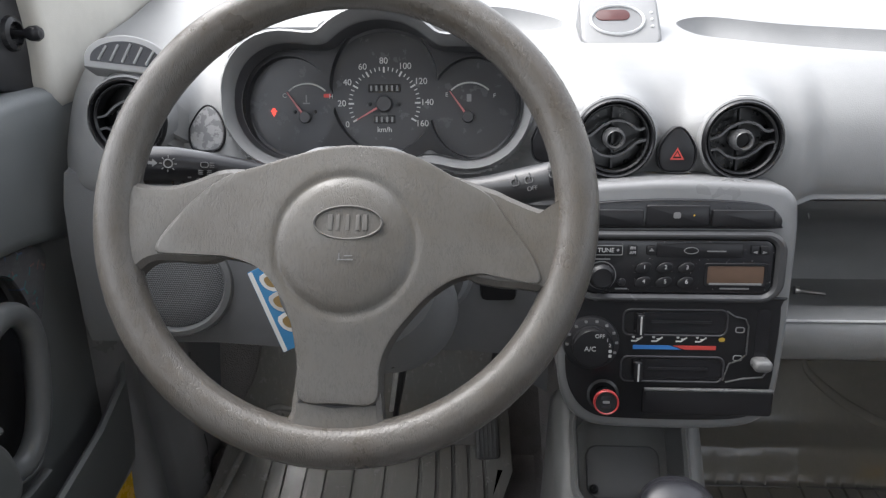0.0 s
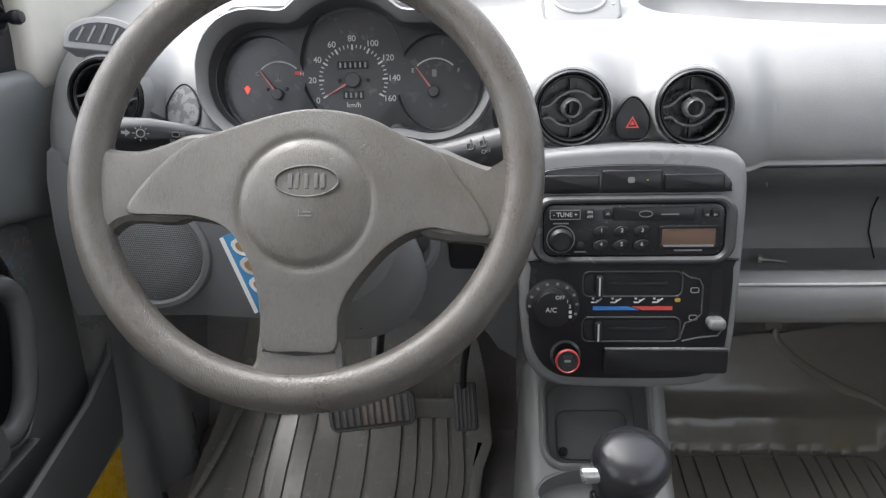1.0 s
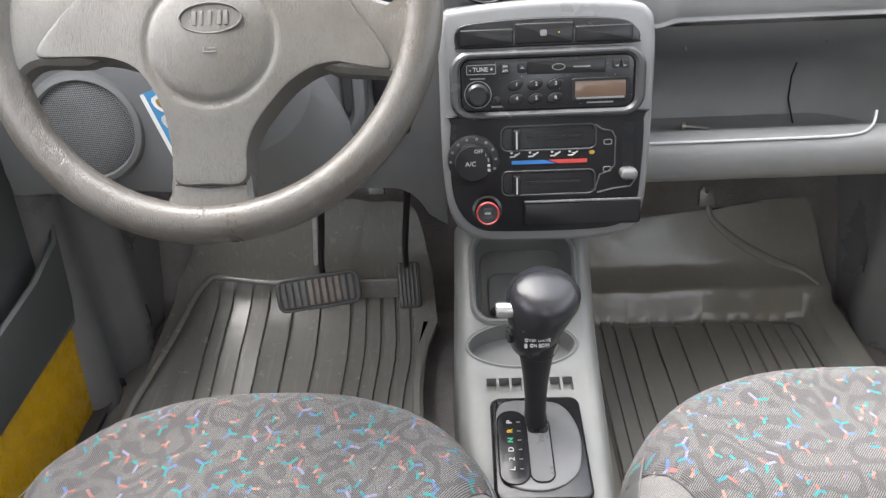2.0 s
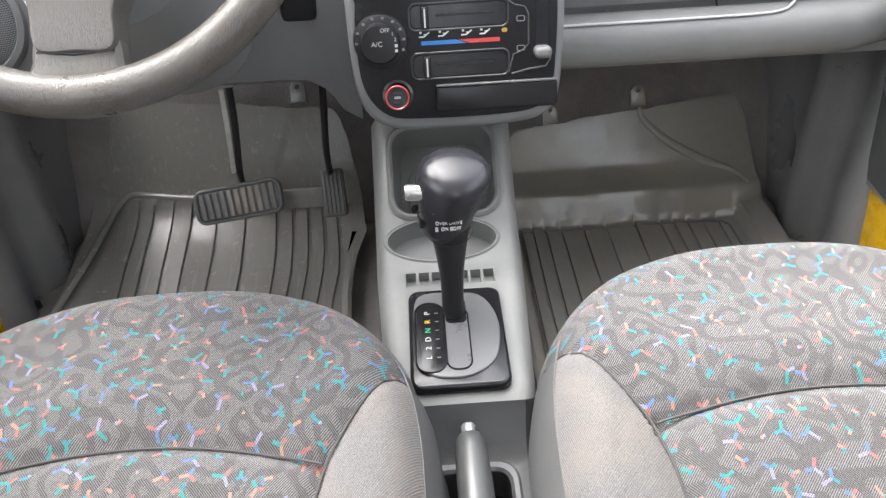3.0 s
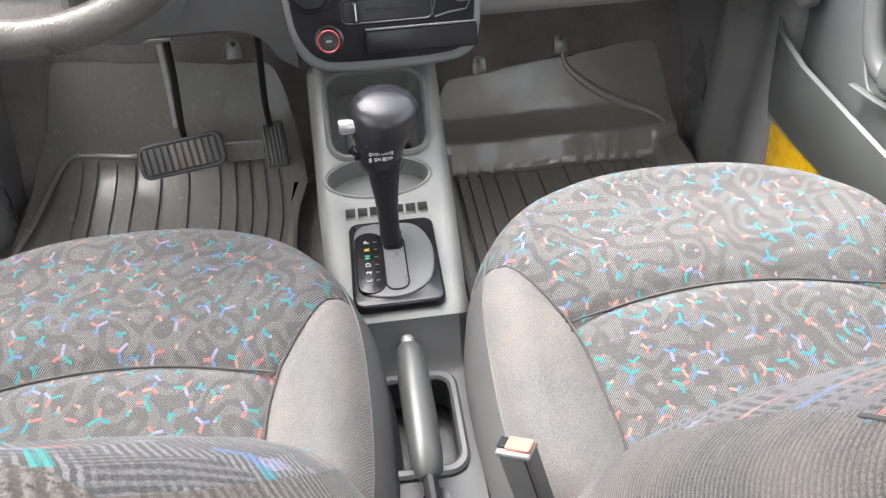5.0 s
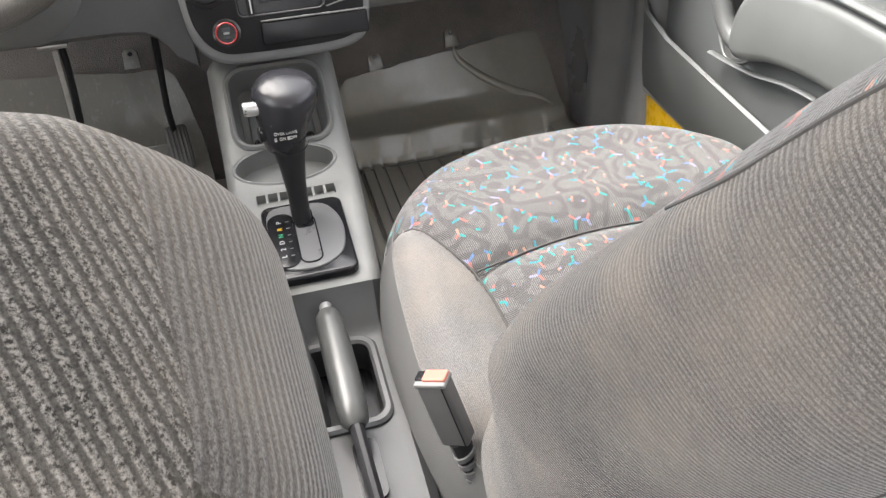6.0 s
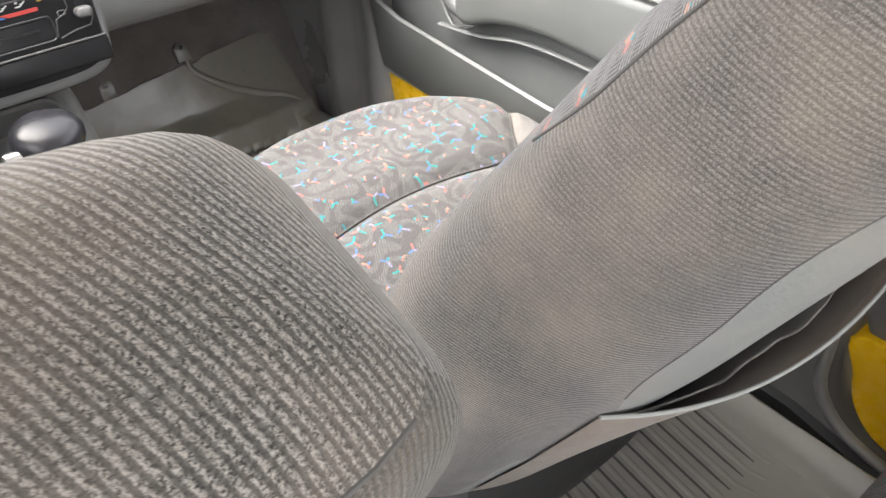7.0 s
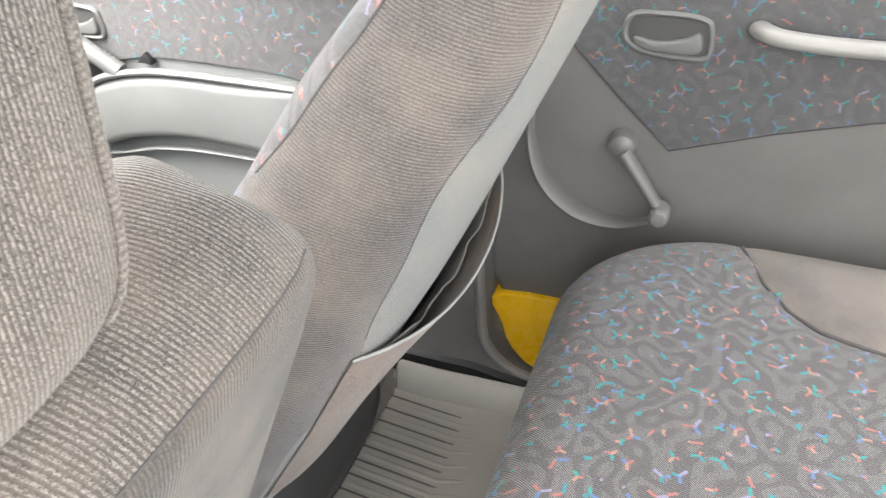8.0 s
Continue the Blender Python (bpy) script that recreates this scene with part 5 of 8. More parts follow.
def column():
    col = thing("steering_column", (-0.29, 0.62, 0.56), "grey steering column shroud with two control stalks", "steering column")
    rings = []
    for d, wx, wy, dy in ((0.035, 0.050, 0.052, 0.0), (0.045, 0.058, 0.060, 0.0), (0.12, 0.062, 0.066, -0.004), (0.20, 0.066, 0.070, -0.010), (0.28, 0.068, 0.072, -0.014)):
        rings.append([WH @ Vector((x, y + dy, -d)) for x, y in rrect(wx * 2, wy * 2, 0.035, 0, 0, 6)])
    part("shroud", loft(rings), DASH_DARK, col)
    # lower half, rounded
    rings = []
    for d, r, dy in ((0.05, 0.045, -0.035), (0.07, 0.062, -0.045), (0.16, 0.070, -0.055), (0.26, 0.070, -0.06)):
        rings.append([WH @ Vector((x * 1.1, y + dy, -d)) for x, y in oval(r, r, 0, 0, 32)])
    part("lower_shroud", loft(rings), plastic("shroud_plastic", (0.16, 0.162, 0.162), 0.42, 900, 0.2), col)
    part("shroud_screw", lathe(WH @ Matrix.Translation((0.02, -0.118, -0.16)), [(0.004, -0.004), (0.004, 0.004), (0.0005, 0.003)], 12), BLACK, col)
    part("ignition_lock", lathe(WH @ Matrix.Translation((0.05, -0.075, -0.10)), [(0.011, -0.05), (0.011, 0.004), (0.009, 0.006), (0.0005, 0.006)], 24), BLACK, col, "black ignition lock")
    # light stalk
    p = [V(-0.345, 0.680, 0.600), V(-0.40, 0.655, 0.622), V(-0.44, 0.640, 0.634), V(-0.47, 0.628, 0.641), V(-0.50, 0.620, 0.646)]
    path = curve_pts(p, 5)
    st = part("light_stalk", tube(path, [0.010 + 0.0065 * min(1, i / 12) for i in range(21)], 20), plastic("stalk_black", (0.02, 0.02, 0.022), 0.3, 900, 0.1), col, "black light stalk with white symbols")

    def on_stalk(c, along, out, r):
        along, out = Vector(along).normalized(), Vector(out)
        out = (out - along * out.dot(along)).normalized()
        return frame_of(Vector(c) + out * r, out.cross(along), out)
    m = on_stalk((-0.457, 0.633, 0.638), (0.95, 0.34, -0.20), (0.0, -0.86, 0.5), 0.0162)
    part("light_symbol", ring(m, oval(0.0040, 0.0040, 0.0, 0, 20), oval(0.0029, 0.0029, 0, 0, 20), -0.001, 0.0010, 0.0002), SILVERPRINT, st)
    for i in range(8):
        a = radians(45 * i)
        part("light_symbol", slab(m @ Matrix.Translation((0.0060 * math.cos(a), 0.0060 * math.sin(a), 0)) @ Matrix.Rotation(a, 4, "Z"), rrect(0.0020, 0.0008, 0.0002), -0.001, 0.0008), SILVERPRINT, st)
    for sx, s in ((-0.0125, 1), (-0.0225, -1)):
        q = [(sx + s * 0.004, 0.0), (sx, 0.0034), (sx, 0.0013), (sx - s * 0.0034, 0.0013), (sx - s * 0.0034, -0.0013), (sx, -0.0013), (sx, -0.0034)]
        part("arrow_symbol", slab(m, q, -0.001, 0.0010), SILVERPRINT, st)
    m2 = on_stalk((-0.434, 0.642, 0.632), (0.95, 0.34, -0.20), (0.0, -0.9, 0.42), 0.0155)
    part("lamp_symbol", ring(m2, rrect(0.007, 0.005, 0.002, 0.004, 0.003), rrect(0.0055, 0.0036, 0.0014, 0.004, 0.003), -0.001, 0.0012, 0.0001), SILVERPRINT, st)
    for k in (-1, 0, 1):
        part("lamp_symbol", slab(m2, rrect(0.004, 0.0007, 0.0002, 0.010, 0.003 + k * 0.0017), -0.001, 0.0012), SILVERPRINT, st)
        part("lamp_symbol", slab(m2, rrect(0.004, 0.0007, 0.0002, 0.001, -0.0035 + k * 0.0015), -0.001, 0.0010), SILVERPRINT, st)
        part("lamp_symbol", slab(m2, rrect(0.004, 0.0007, 0.0002, 0.008, -0.0035 + k * 0.0015), -0.001, 0.0010), SILVERPRINT, st)
    m2b = on_stalk((-0.434, 0.642, 0.632), (0.95, 0.34, -0.20), (0.0, -1.0, -0.15), 0.0155)
    text("OFF", m2b, 0.002, -0.001, 0.0052, SILVERPRINT, st, "lettering", 0.0006)
    part("light_mark", slab(m2b, rrect(0.003, 0.001, 0.0003, -0.008, 0.001), -0.001, 0.0008), SILVERPRINT, st)
    # wiper stalk
    p = [V(-0.250, 0.660, 0.600), V(-0.20, 0.650, 0.607), V(-0.17, 0.639, 0.614), V(-0.14, 0.631, 0.6235), V(-0.118, 0.6265, 0.631)]
    ws = part("wiper_stalk", tube(curve_pts(p, 5), [0.009 + 0.0065 * min(1, i / 12) for i in range(21)], 20), plastic("stalk_grey", (0.055, 0.055, 0.057), 0.36, 900, 0.12), col, "dark grey wiper stalk with white symbols")
    part("stalk_tip", tube([V(-0.120, 0.6268, 0.6305), V(-0.108, 0.624, 0.6345), V(-0.103, 0.6225, 0.636)], [0.0163, 0.0155, 0.010], 20), DASH_DARK, ws)
    m3 = on_stalk((-0.142, 0.632, 0.624), (0.93, -0.22, 0.30), (0.0, -0.85, 0.5), 0.0152)
    text("OFF", m3, 0.001, -0.0065, 0.0052, SILVERPRINT, ws, "lettering", 0.0012, 0.0006)
    for x, y in ((-0.013, 0.001), (-0.001, 0.001), (0.020, 0.002)):
        part("wiper_symbol", ring(m3, rrect(0.007, 0.006, 0.002, x, y), rrect(0.0056, 0.0046, 0.0015, x, y), -0.001, 0.0014, 0.0001), SILVERPRINT, ws)
        part("wiper_symbol", slab(m3, rrect(0.0008, 0.006, 0.0002, x + 0.001, y + 0.003), -0.001, 0.0014), SILVERPRINT, ws)
    part("stalk_collar", tube([V(-0.127, 0.6286, 0.6293), V(-0.1245, 0.6279, 0.6301)], 0.0160, 20), BLACK, ws)


column()

# leaflet stuck behind the wheel
LF = frame_of((-0.368, 0.605, 0.514), (-0.42, 0.40, 0.82), (0.55, -0.80, 0.25))
leaf = thing("leaflet", LF.translation, "folded blue and white printed leaflet tucked beside the column", "leaflet")
part("sheet", slab(LF, rrect(0.030, 0.078, 0.001, 0, 0), -0.0012, 0.0), plain("leaflet_blue", (0.07, 0.28, 0.55), 0.4), leaf)
part("sheet_edge", slab(LF, rrect(0.004, 0.077, 0.001, -0.013, 0), 0.0, 0.0006), PAPER, leaf)
for i, (y, mt) in enumerate(((0.024, PAPER), (0.004, PRINT_PALE), (-0.016, PAPER))):
    part("printed_badge", slab(LF, smooth_loop([(-0.006, y + 0.008), (0.012, y + 0.008), (0.012, y - 0.003), (0.003, y - 0.010), (-0.006, y - 0.003)], 3), 0.0, 0.0007), mt, leaf)
    part("printed_badge", slab(LF, smooth_loop([(-0.003, y + 0.005), (0.009, y + 0.005), (0.009, y - 0.002), (0.003, y - 0.006), (-0.003, y - 0.002)], 3), 0.0007, 0.0011), plain("badge_brown", (0.3, 0.2, 0.08), 0.5), leaf)


# ---- front seats ----
def interp(x, xs, ys):
    return float(np.interp(x, xs, ys))


def cushion_parts(root, cx, y0, y1, hx, top, seams, classify, mats, zlow, power=3.2, corner_r=0.0, roll=0.065, s0=0.70, n=240, nr=80):
    """A padded cushion: a rounded plan, a domed top with sunk seams, and a skirt; each panel a mesh of its own."""
    cy, hy = (y0 + y1) / 2, (y1 - y0) / 2
    svals = [i / nr for i in range(1, nr + 1)]
    plan = []
    if corner_r:
        rough = rrect(2 * hx, 2 * hy, corner_r, 0, 0, 12)
        for i in range(len(rough)):
            a, b = Vector(rough[i]), Vector(rough[(i + 1) % len(rough)])
            m = max(1, round((b - a).length / 0.018))
            plan += [tuple(a + (b - a) * k / m) for k in range(m)]
        n = len(plan)
    skirt = [0.25, 0.5, 0.75, 1.0]
    rows = []
    for s in svals + [1 + k for k in skirt]:
        row = []
        for i in range(n):
            a = 2 * math.pi * i / n
            c, sn = math.cos(a), math.sin(a)
            k = min(s, 1.0)
            if corner_r:
                px, py = plan[i]
                x, y = cx + px * k, cy + py * k
            else:
                r = (abs(c) ** power + abs(sn) ** power) ** (-1 / power)
                x, y = cx + hx * r * c * k, cy + hy * r * sn * k
            z = top(x, y)
            if k > s0:
                t = (k - s0) / (1 - s0)
                z -= roll * (1 - math.sqrt(max(0.0, 1 - t * t)))
            for f in seams:
                d = f(x, y)
                z -= 0.0060 * math.exp(-(d / 0.0075) ** 2) + 0.006 * math.exp(-(d / 0.024) ** 2)
            if s > 1:
                t = s - 1
                zt = z
                z = zt + (zlow - zt) * t
                bulge = 1 + 0.02 * math.sin(math.pi * t) - 0.05 * t * t
                x, y = cx + (x - cx) * bulge, cy + (y - cy) * bulge
            row.append(V(x, y, z))
        rows.append(row)
    centre = V(cx, cy, top(cx, cy))
    bins = {}
    quads = []
    for i in range(n):
        quads.append((centre, rows[0][i], rows[0][(i + 1) % n]))
    for a, b in zip(rows, rows[1:]):
        for i in range(n):
            j = (i + 1) % n
            quads.append((a[i], a[j], b[j], b[i]))
    for q in quads:
        m = sum(q, V(0, 0, 0)) / len(q)
        bins.setdefault(classify(m.x, m.y, m.z), []).append(q)
    for key, qs in bins.items():
        bm = bmesh.new()
        seen = {}
        for q in qs:
            vs = []
            for p in q:
                kk = (round(p.x, 6), round(p.y, 6), round(p.z, 6))
                if kk not in seen:
                    seen[kk] = bm.verts.new(p)
                vs.append(seen[kk])
            if len(set(vs)) == len(vs):
                bm.faces.new(vs)
        part(key, bm, mats[key][0], root, mats[key][1], 80)
    return rows


def back_parts(root, cx, hinge, recline, length, half, front, rear, mats, n=96, top_seam=None, rc=(0.06, 0.06), cap=0.045, slim=0.12, p=3.4, rear_from=-0.55, taper=None, inset=None, face_from=None, wave=None):
    """A padded backrest, drawn out along its leaning axis."""
    r = radians(recline)
    up, fw = V(0, -math.sin(r), math.cos(r)), V(0, math.cos(r), math.sin(r))
    o = V(cx, hinge[0], hinge[1])
    hs = [(length - cap) * i / 44 for i in range(45)]
    L0 = hs[-1]
    for i in range(1, 13):
        a = math.pi / 2 * i / 12
        hs.append(L0 + (length - L0) * math.sin(a))
    rows = []
    for h in hs:
        k = 1.0
        if h > L0:
            k = math.sqrt(max(0.0, 1 - ((h - L0) / (length - L0)) ** 2))
        hw = half(h)
        if h > length - rc[1]:
            hw -= rc[0] * (1 - math.sqrt(max(0.0, 1 - ((h - length + rc[1]) / rc[1]) ** 2)))
        tp = taper(h) if taper else 0.0
        cut_in = inset(h) if inset else 0.0
        F, B = front(h), rear(h)
        mid, th = (F + B) / 2, (F - B) / 2 * (slim + (1 - slim) * k)
        row = []
        for i in range(n):
            a = 2 * math.pi * i / n
            if wave and math.pi < a < 1.5 * math.pi:
                # slide the ring's points so that one of them lies on the panel's edge
                g0, g1 = 2 * math.pi * round(n * (math.pi + 0.7208) / (2 * math.pi)) / n, math.pi + math.asin(-wave(h))
                a = math.pi + (a - math.pi) * (g1 - math.pi) / (g0 - math.pi) if a <= g0 else g1 + (a - g0) * (1.5 * math.pi - g1) / (1.5 * math.pi - g0)
            c, s = math.cos(a), math.sin(a)
            rad = (abs(c) ** p + abs(s) ** p) ** (-1 / p)
            row.append((o + up * h + V(1, 0, 0) * ((hw - (cut_in * max(0.0, min(1.0, 0.5 + s)) if c < 0 else 0.0)) * rad * c * (1 + tp * rad * s)) + fw * (mid + th * rad * s), (c, s, h)))
        rows.append(row)
    bins = {}
    for a, b in zip(rows, rows[1:]):
        for i in range(n):
            j = (i + 1) % n
            q = (a[i][0], a[j][0], b[j][0], b[i][0])
            c, s, h = (a[i][1][0] + a[j][1][0]) / 2, (a[i][1][1] + a[j][1][1]) / 2, (a[i][1][2] + b[i][1][2]) / 2
            if top_seam and h > top_seam:
                key = "back_top"
            elif s > (face_from(h) if face_from else 0.62):
                key = "back_face"
            elif s < rear_from(h, c):
                key = "back_rear"
            else:
                key = "inner_side" if (c < 0) == (cx > 0) else "outer_side"
            bins.setdefault(key, []).append(q)
    bins.setdefault("back_top" if top_seam else "inner_side", []).append(tuple(p[0] for p in rows[-1]))
    for key, qs in bins.items():
        bm = bmesh.new()
        seen = {}
        for q in qs:
            vs = []
            for p in q:
                kk = (round(p.x, 6), round(p.y, 6), round(p.z, 6))
                if kk not in seen:
                    seen[kk] = bm.verts.new(p)
                vs.append(seen[kk])
            if len(set(vs)) == len(vs):
                bm.faces.new(vs)
        part(key, bm, mats[key][0], root, mats[key][1], 80)
    return o, up, fw, rows


def panel_edge(h):
    return -0.66 + 0.045 * math.sin(h * 19 + 0.4) + 0.02 * math.sin(h * 41 + 2)


def front_seat(cx, recline, length, driver):
    nm = "driver" if driver else "passenger"
    seat = thing("front_seat", (cx, 0.3, FLOOR), ("grey cloth driver seat with printed panels and a headrest" if driver else "grey cloth passenger seat with printed panels and a slack pocket"), "car seat", "front seats")
    sy = -0.018 if driver else 0.0

    def top(x, y):
        d = abs(x - cx)
        base = interp(y - sy, [0.0, 0.15, 0.26, 0.33, 0.40, 0.48, 0.60], [0.165, 0.178, 0.202, 0.224, 0.241, 0.243, 0.262])
        return base + 0.012 * max(0.0, (d - 0.12) / 0.12)

    def bol(y):
        return interp(y - sy, [0.05, 0.23, 0.30, 0.335, 0.37, 0.41, 0.44, 0.46], [0.135, 0.145, 0.155, 0.166, 0.186, 0.215, 0.245, 0.30])

    def seam_y(x):
        return 0.358 + sy - 1.0 * (x - cx) ** 2

    def f_front(x, y):
        return (y - seam_y(x)) if abs(x - cx) < bol(y) else 1.0

    def f_bol(x, y):
        return (abs(x - cx) - bol(y)) * 0.8

    def classify(x, y, z):
        if abs(x - cx) > 0.15 and ring_of(x, y) > 0.922 and y < 0.44 + sy:
            return "outer_valance" if (x > cx) else "inner_valance"
        if abs(x - cx) > bol(y) and y > 0.10 + sy:
            return "bolster_outer" if (x > cx) else "bolster_inner"
        if y < 0.10 + sy:
            return "cushion_rear"
        return "thigh_panel" if y > seam_y(x) else "seat_panel"

    def ring_of(x, y):
        return (abs((x - cx) / 0.266) ** 2.65 + abs((y - sy - 0.3035) / 0.2735) ** 2.65) ** (1 / 2.65)

    valance = plastic("valance_" + nm, (0.10, 0.10, 0.10), 0.8, 900, 0.3)
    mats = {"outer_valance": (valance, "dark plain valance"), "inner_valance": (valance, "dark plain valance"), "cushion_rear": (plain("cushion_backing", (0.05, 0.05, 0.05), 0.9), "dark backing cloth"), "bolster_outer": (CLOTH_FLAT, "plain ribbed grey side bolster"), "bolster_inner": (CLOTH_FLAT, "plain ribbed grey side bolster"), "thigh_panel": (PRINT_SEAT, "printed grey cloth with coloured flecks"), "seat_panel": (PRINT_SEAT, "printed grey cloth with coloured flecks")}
    cushion_parts(seat, cx, 0.03 + sy, 0.577 + sy, 0.266, top, (f_front, f_bol), classify, mats, 0.05, power=2.65, roll=0.14, s0=0.757)

    def skin(x, y):
        k = (abs((x - cx) / 0.266) ** 2.65 + abs((y - sy - 0.3035) / 0.2735) ** 2.65) ** (1 / 2.65)
        t = max(0.0, min(0.99, k) - 0.757) / 0.243
        return top(x, y) - 0.14 * (1 - math.sqrt(1 - t * t)) - 0.0106
    # seam threads
    pts = []
    for i in range(41):
        x = cx - 0.162 + 0.324 * i / 40
        y = seam_y(x)
        pts.append(V(x, y, skin(x, y)))
    part("seam", tube(pts, 0.0013, 6), SEAM, seat)
    for s in (1, -1):
        pts = []
        for i in range(26):
            y = 0.08 + sy + 0.355 * i / 25
            x = cx + s * bol(y)
            pts.append(V(x, y, skin(x, y)))
        part("seam", tube(pts, 0.0013, 6), SEAM, seat)
    for s in (1, -1):
        pts = []
        for i in range(31):
            y = 0.11 + sy + 0.34 * i / 30
            dx = 0.266 * (0.922 ** 2.65 - abs((y - sy - 0.3035) / 0.2735) ** 2.65) ** (1 / 2.65)
            pts.append(V(cx + s * dx, y, skin(cx + s * dx, y) + 0.010))
        part("piping", tube(pts, 0.0008, 8), plain("piping_" + nm, (0.15, 0.146, 0.142), 0.8), seat, "pale piping along the bolster")
    part("seat_frame", block(cx - 0.20, cx + 0.20, 0.06, 0.50, 0.0, 0.07, 0.012), BLACK, seat)
    for s in (1, -1):
        part("seat_rail", block(cx + s * 0.17 - 0.018, cx + s * 0.17 + 0.018, 0.10, 0.50, FLOOR, 0.005, 0.006), BLACK, seat, "black steel seat rail")
    # side, driver's rear and gusset colours are darkened to carry their shade
    bm_mats = {"back_face": (PRINT_BACK if driver else PRINT_EDGE, "printed grey cloth with coloured flecks"), "inner_side": (CLOTH_SIDE_SHADED, "ribbed grey side panel"), "outer_side": (CLOTH_SIDE_SHADED, "ribbed grey side panel"), "back_rear": (CLOTH_REAR_SHADED if driver else CLOTH_FACE, "ribbed grey rear panel"), "back_top": (cloth_plain(nm + "_top_cloth", (0.145, 0.135, 0.125), "YX", 0.0023, -66, contrast=0.95), "cross-ribbed top gusset")}
    if driver:
        fr = lambda h: interp(h, [0, 0.3, 0.42, 0.5, length], [0.10, 0.088, 0.0756, 0.0555, 0.0515])
        re = lambda h: interp(h, [0, 0.3, 0.45, 0.50, length], [-0.05, -0.054, -0.047, -0.0446, -0.0262])
        hf = lambda h: interp(h, [0, 0.2, 0.45, length], [0.24, 0.2605, 0.263, 0.2555])
    else:
        fr = lambda h: interp(h, [0, 0.15, 0.28, 0.36, 0.44, 0.53, length], [0.1337, 0.1232, 0.1144, 0.1008, 0.0898, 0.0653, 0.0397])
        re = lambda h: interp(h, [0, 0.06, 0.26, 0.5, length], [-0.04, -0.045, -0.060, -0.063, -0.058])
        hf = lambda h: interp(h, [0, 0.15, 0.28, 0.36, 0.44, 0.53, length], [0.2600, 0.2634, 0.253, 0.2395, 0.2251, 0.2074, 0.188])
    bx = cx if driver else 0.312
    o, up, fw, rows = back_parts(seat, bx, (0.045, 0.19), recline, length, hf, fr, re, bm_mats, top_seam=0.506 if driver else None, rc=(0.051, 0.0705) if driver else (0.06, 0.06), cap=0.0234 if driver else 0.045, slim=0.23 if driver else 0.12, p=7.5 if driver else 3.23, n=96 if driver else 240, rear_from=(lambda h, c: -0.55) if driver else (lambda h, c: panel_edge(h) if c < 0 else -0.66), wave=None if driver else panel_edge, taper=(lambda h: interp(h, [0.3, 0.5], [0.0, -0.0185])) if driver else (lambda h: interp(h, [0, 0.3, 0.43], [0.14, 0.13, 0.02])), inset=None if driver else (lambda h: interp(h, [0, 0.08, 0.15, 0.24], [0.042, 0.040, 0.028, 0.0])), face_from=None if driver else (lambda h: interp(h, [0.37, 0.43, 0.60], [0.66, 0.52, 0.50])))
    if not driver:
        # seam between the printed facing and the plain side
        line = []
        for row in [r for r in rows if 0.385 < r[0][1][2] < 0.60]:
            h = row[0][1][2]
            edge = interp(h, [0.37, 0.43, 0.60], [0.66, 0.52, 0.50])
            line.append(min((q for q in row if q[1][0] < 0), key=lambda q: abs(q[1][1] - edge))[0] - V(0.0004, 0, 0))
        part("seam", tube(curve_pts(line[::3], 4), 0.0009, 6), SEAM, seat)
        line = []
        for row in [r for r in rows if 0.28 < r[0][1][2] < 0.60]:
            line.append(min((q for q in row if q[1][0] < 0), key=lambda q: abs(q[1][1] - panel_edge(q[1][2])))[0])
        part("seam", tube(line, 0.0005, 6), SEAM, seat)
    part("recliner_cover", lathe(frame_of((cx + (-0.25 if driver else 0.25), 0.05, 0.16), (0, 0, 1), (-1, 0, 0)), [(0.035, -0.01), (0.035, 0.01), (0.028, 0.015), (0.0005, 0.015)], 24), BLACK, seat)
    if driver:
        rr = []
        hw, hh, ht = 0.165, 0.080, 0.034
        base = o + up * 0.603 + fw * 0.033
        for i in range(25):
            t = -1 + 2 * i / 24
            k = (1 - abs(t) ** 7.0) ** (1 / 2.6) if abs(t) < 1 else 0.0
            k = max(k, 0.03)
            row = []
            for j in range(56):
                a = 2 * math.pi * j / 56
                c, s = math.cos(a), math.sin(a)
                rad = (abs(c) ** 4.0 + abs(s) ** 4.0) ** (-1 / 4.0)
                row.append(base + up * (hh * t) + V(1, 0, 0) * (hw * (0.48 + 0.52 * k) * rad * c) + fw * (ht * k * rad * s + 0.030 * t))
            rr.append(row)
        row = min(rows, key=lambda w: abs(w[0][1][2] - 0.506))
        # second seam along the front of the gusset
        row2 = rows[-10]
        part("seam", tube([q + up * 0.0006 for q, (c, sn, h) in row2 if sn > 0.3 and c < 0.62], 0.0009, 6), SEAM, seat)
        part("piping", tube([r[j] + fw * -0.0006 for r in rr[2:-2] for j in (50,)], 0.0016, 8), cloth_plain("piping_cloth", (0.16, 0.148, 0.138), "XZ", 0.002, 60, contrast=0.6), seat, "stitched piping along the headrest")
        part("seam", tube([q + (q - V(bx, q.y, q.z)).normalized() * 0.0003 for q, (c, sn, h) in row if sn < -0.62], 0.0007, 6), SEAM, seat)
        part("headrest", loft(rr), cloth_plain("headrest_cloth", (0.178, 0.164, 0.149), "XZ", 0.0019, 0, contrast=1.0), seat, "padded headrest in ribbed grey-brown cloth", 80)
        for s in (1, -1):
            part("headrest_post", tube([o + up * 0.50 + V(s * 0.07, 0, 0), o + up * 0.59 + V(s * 0.07, 0, 0)], 0.006, 10), METAL, seat)
    else:
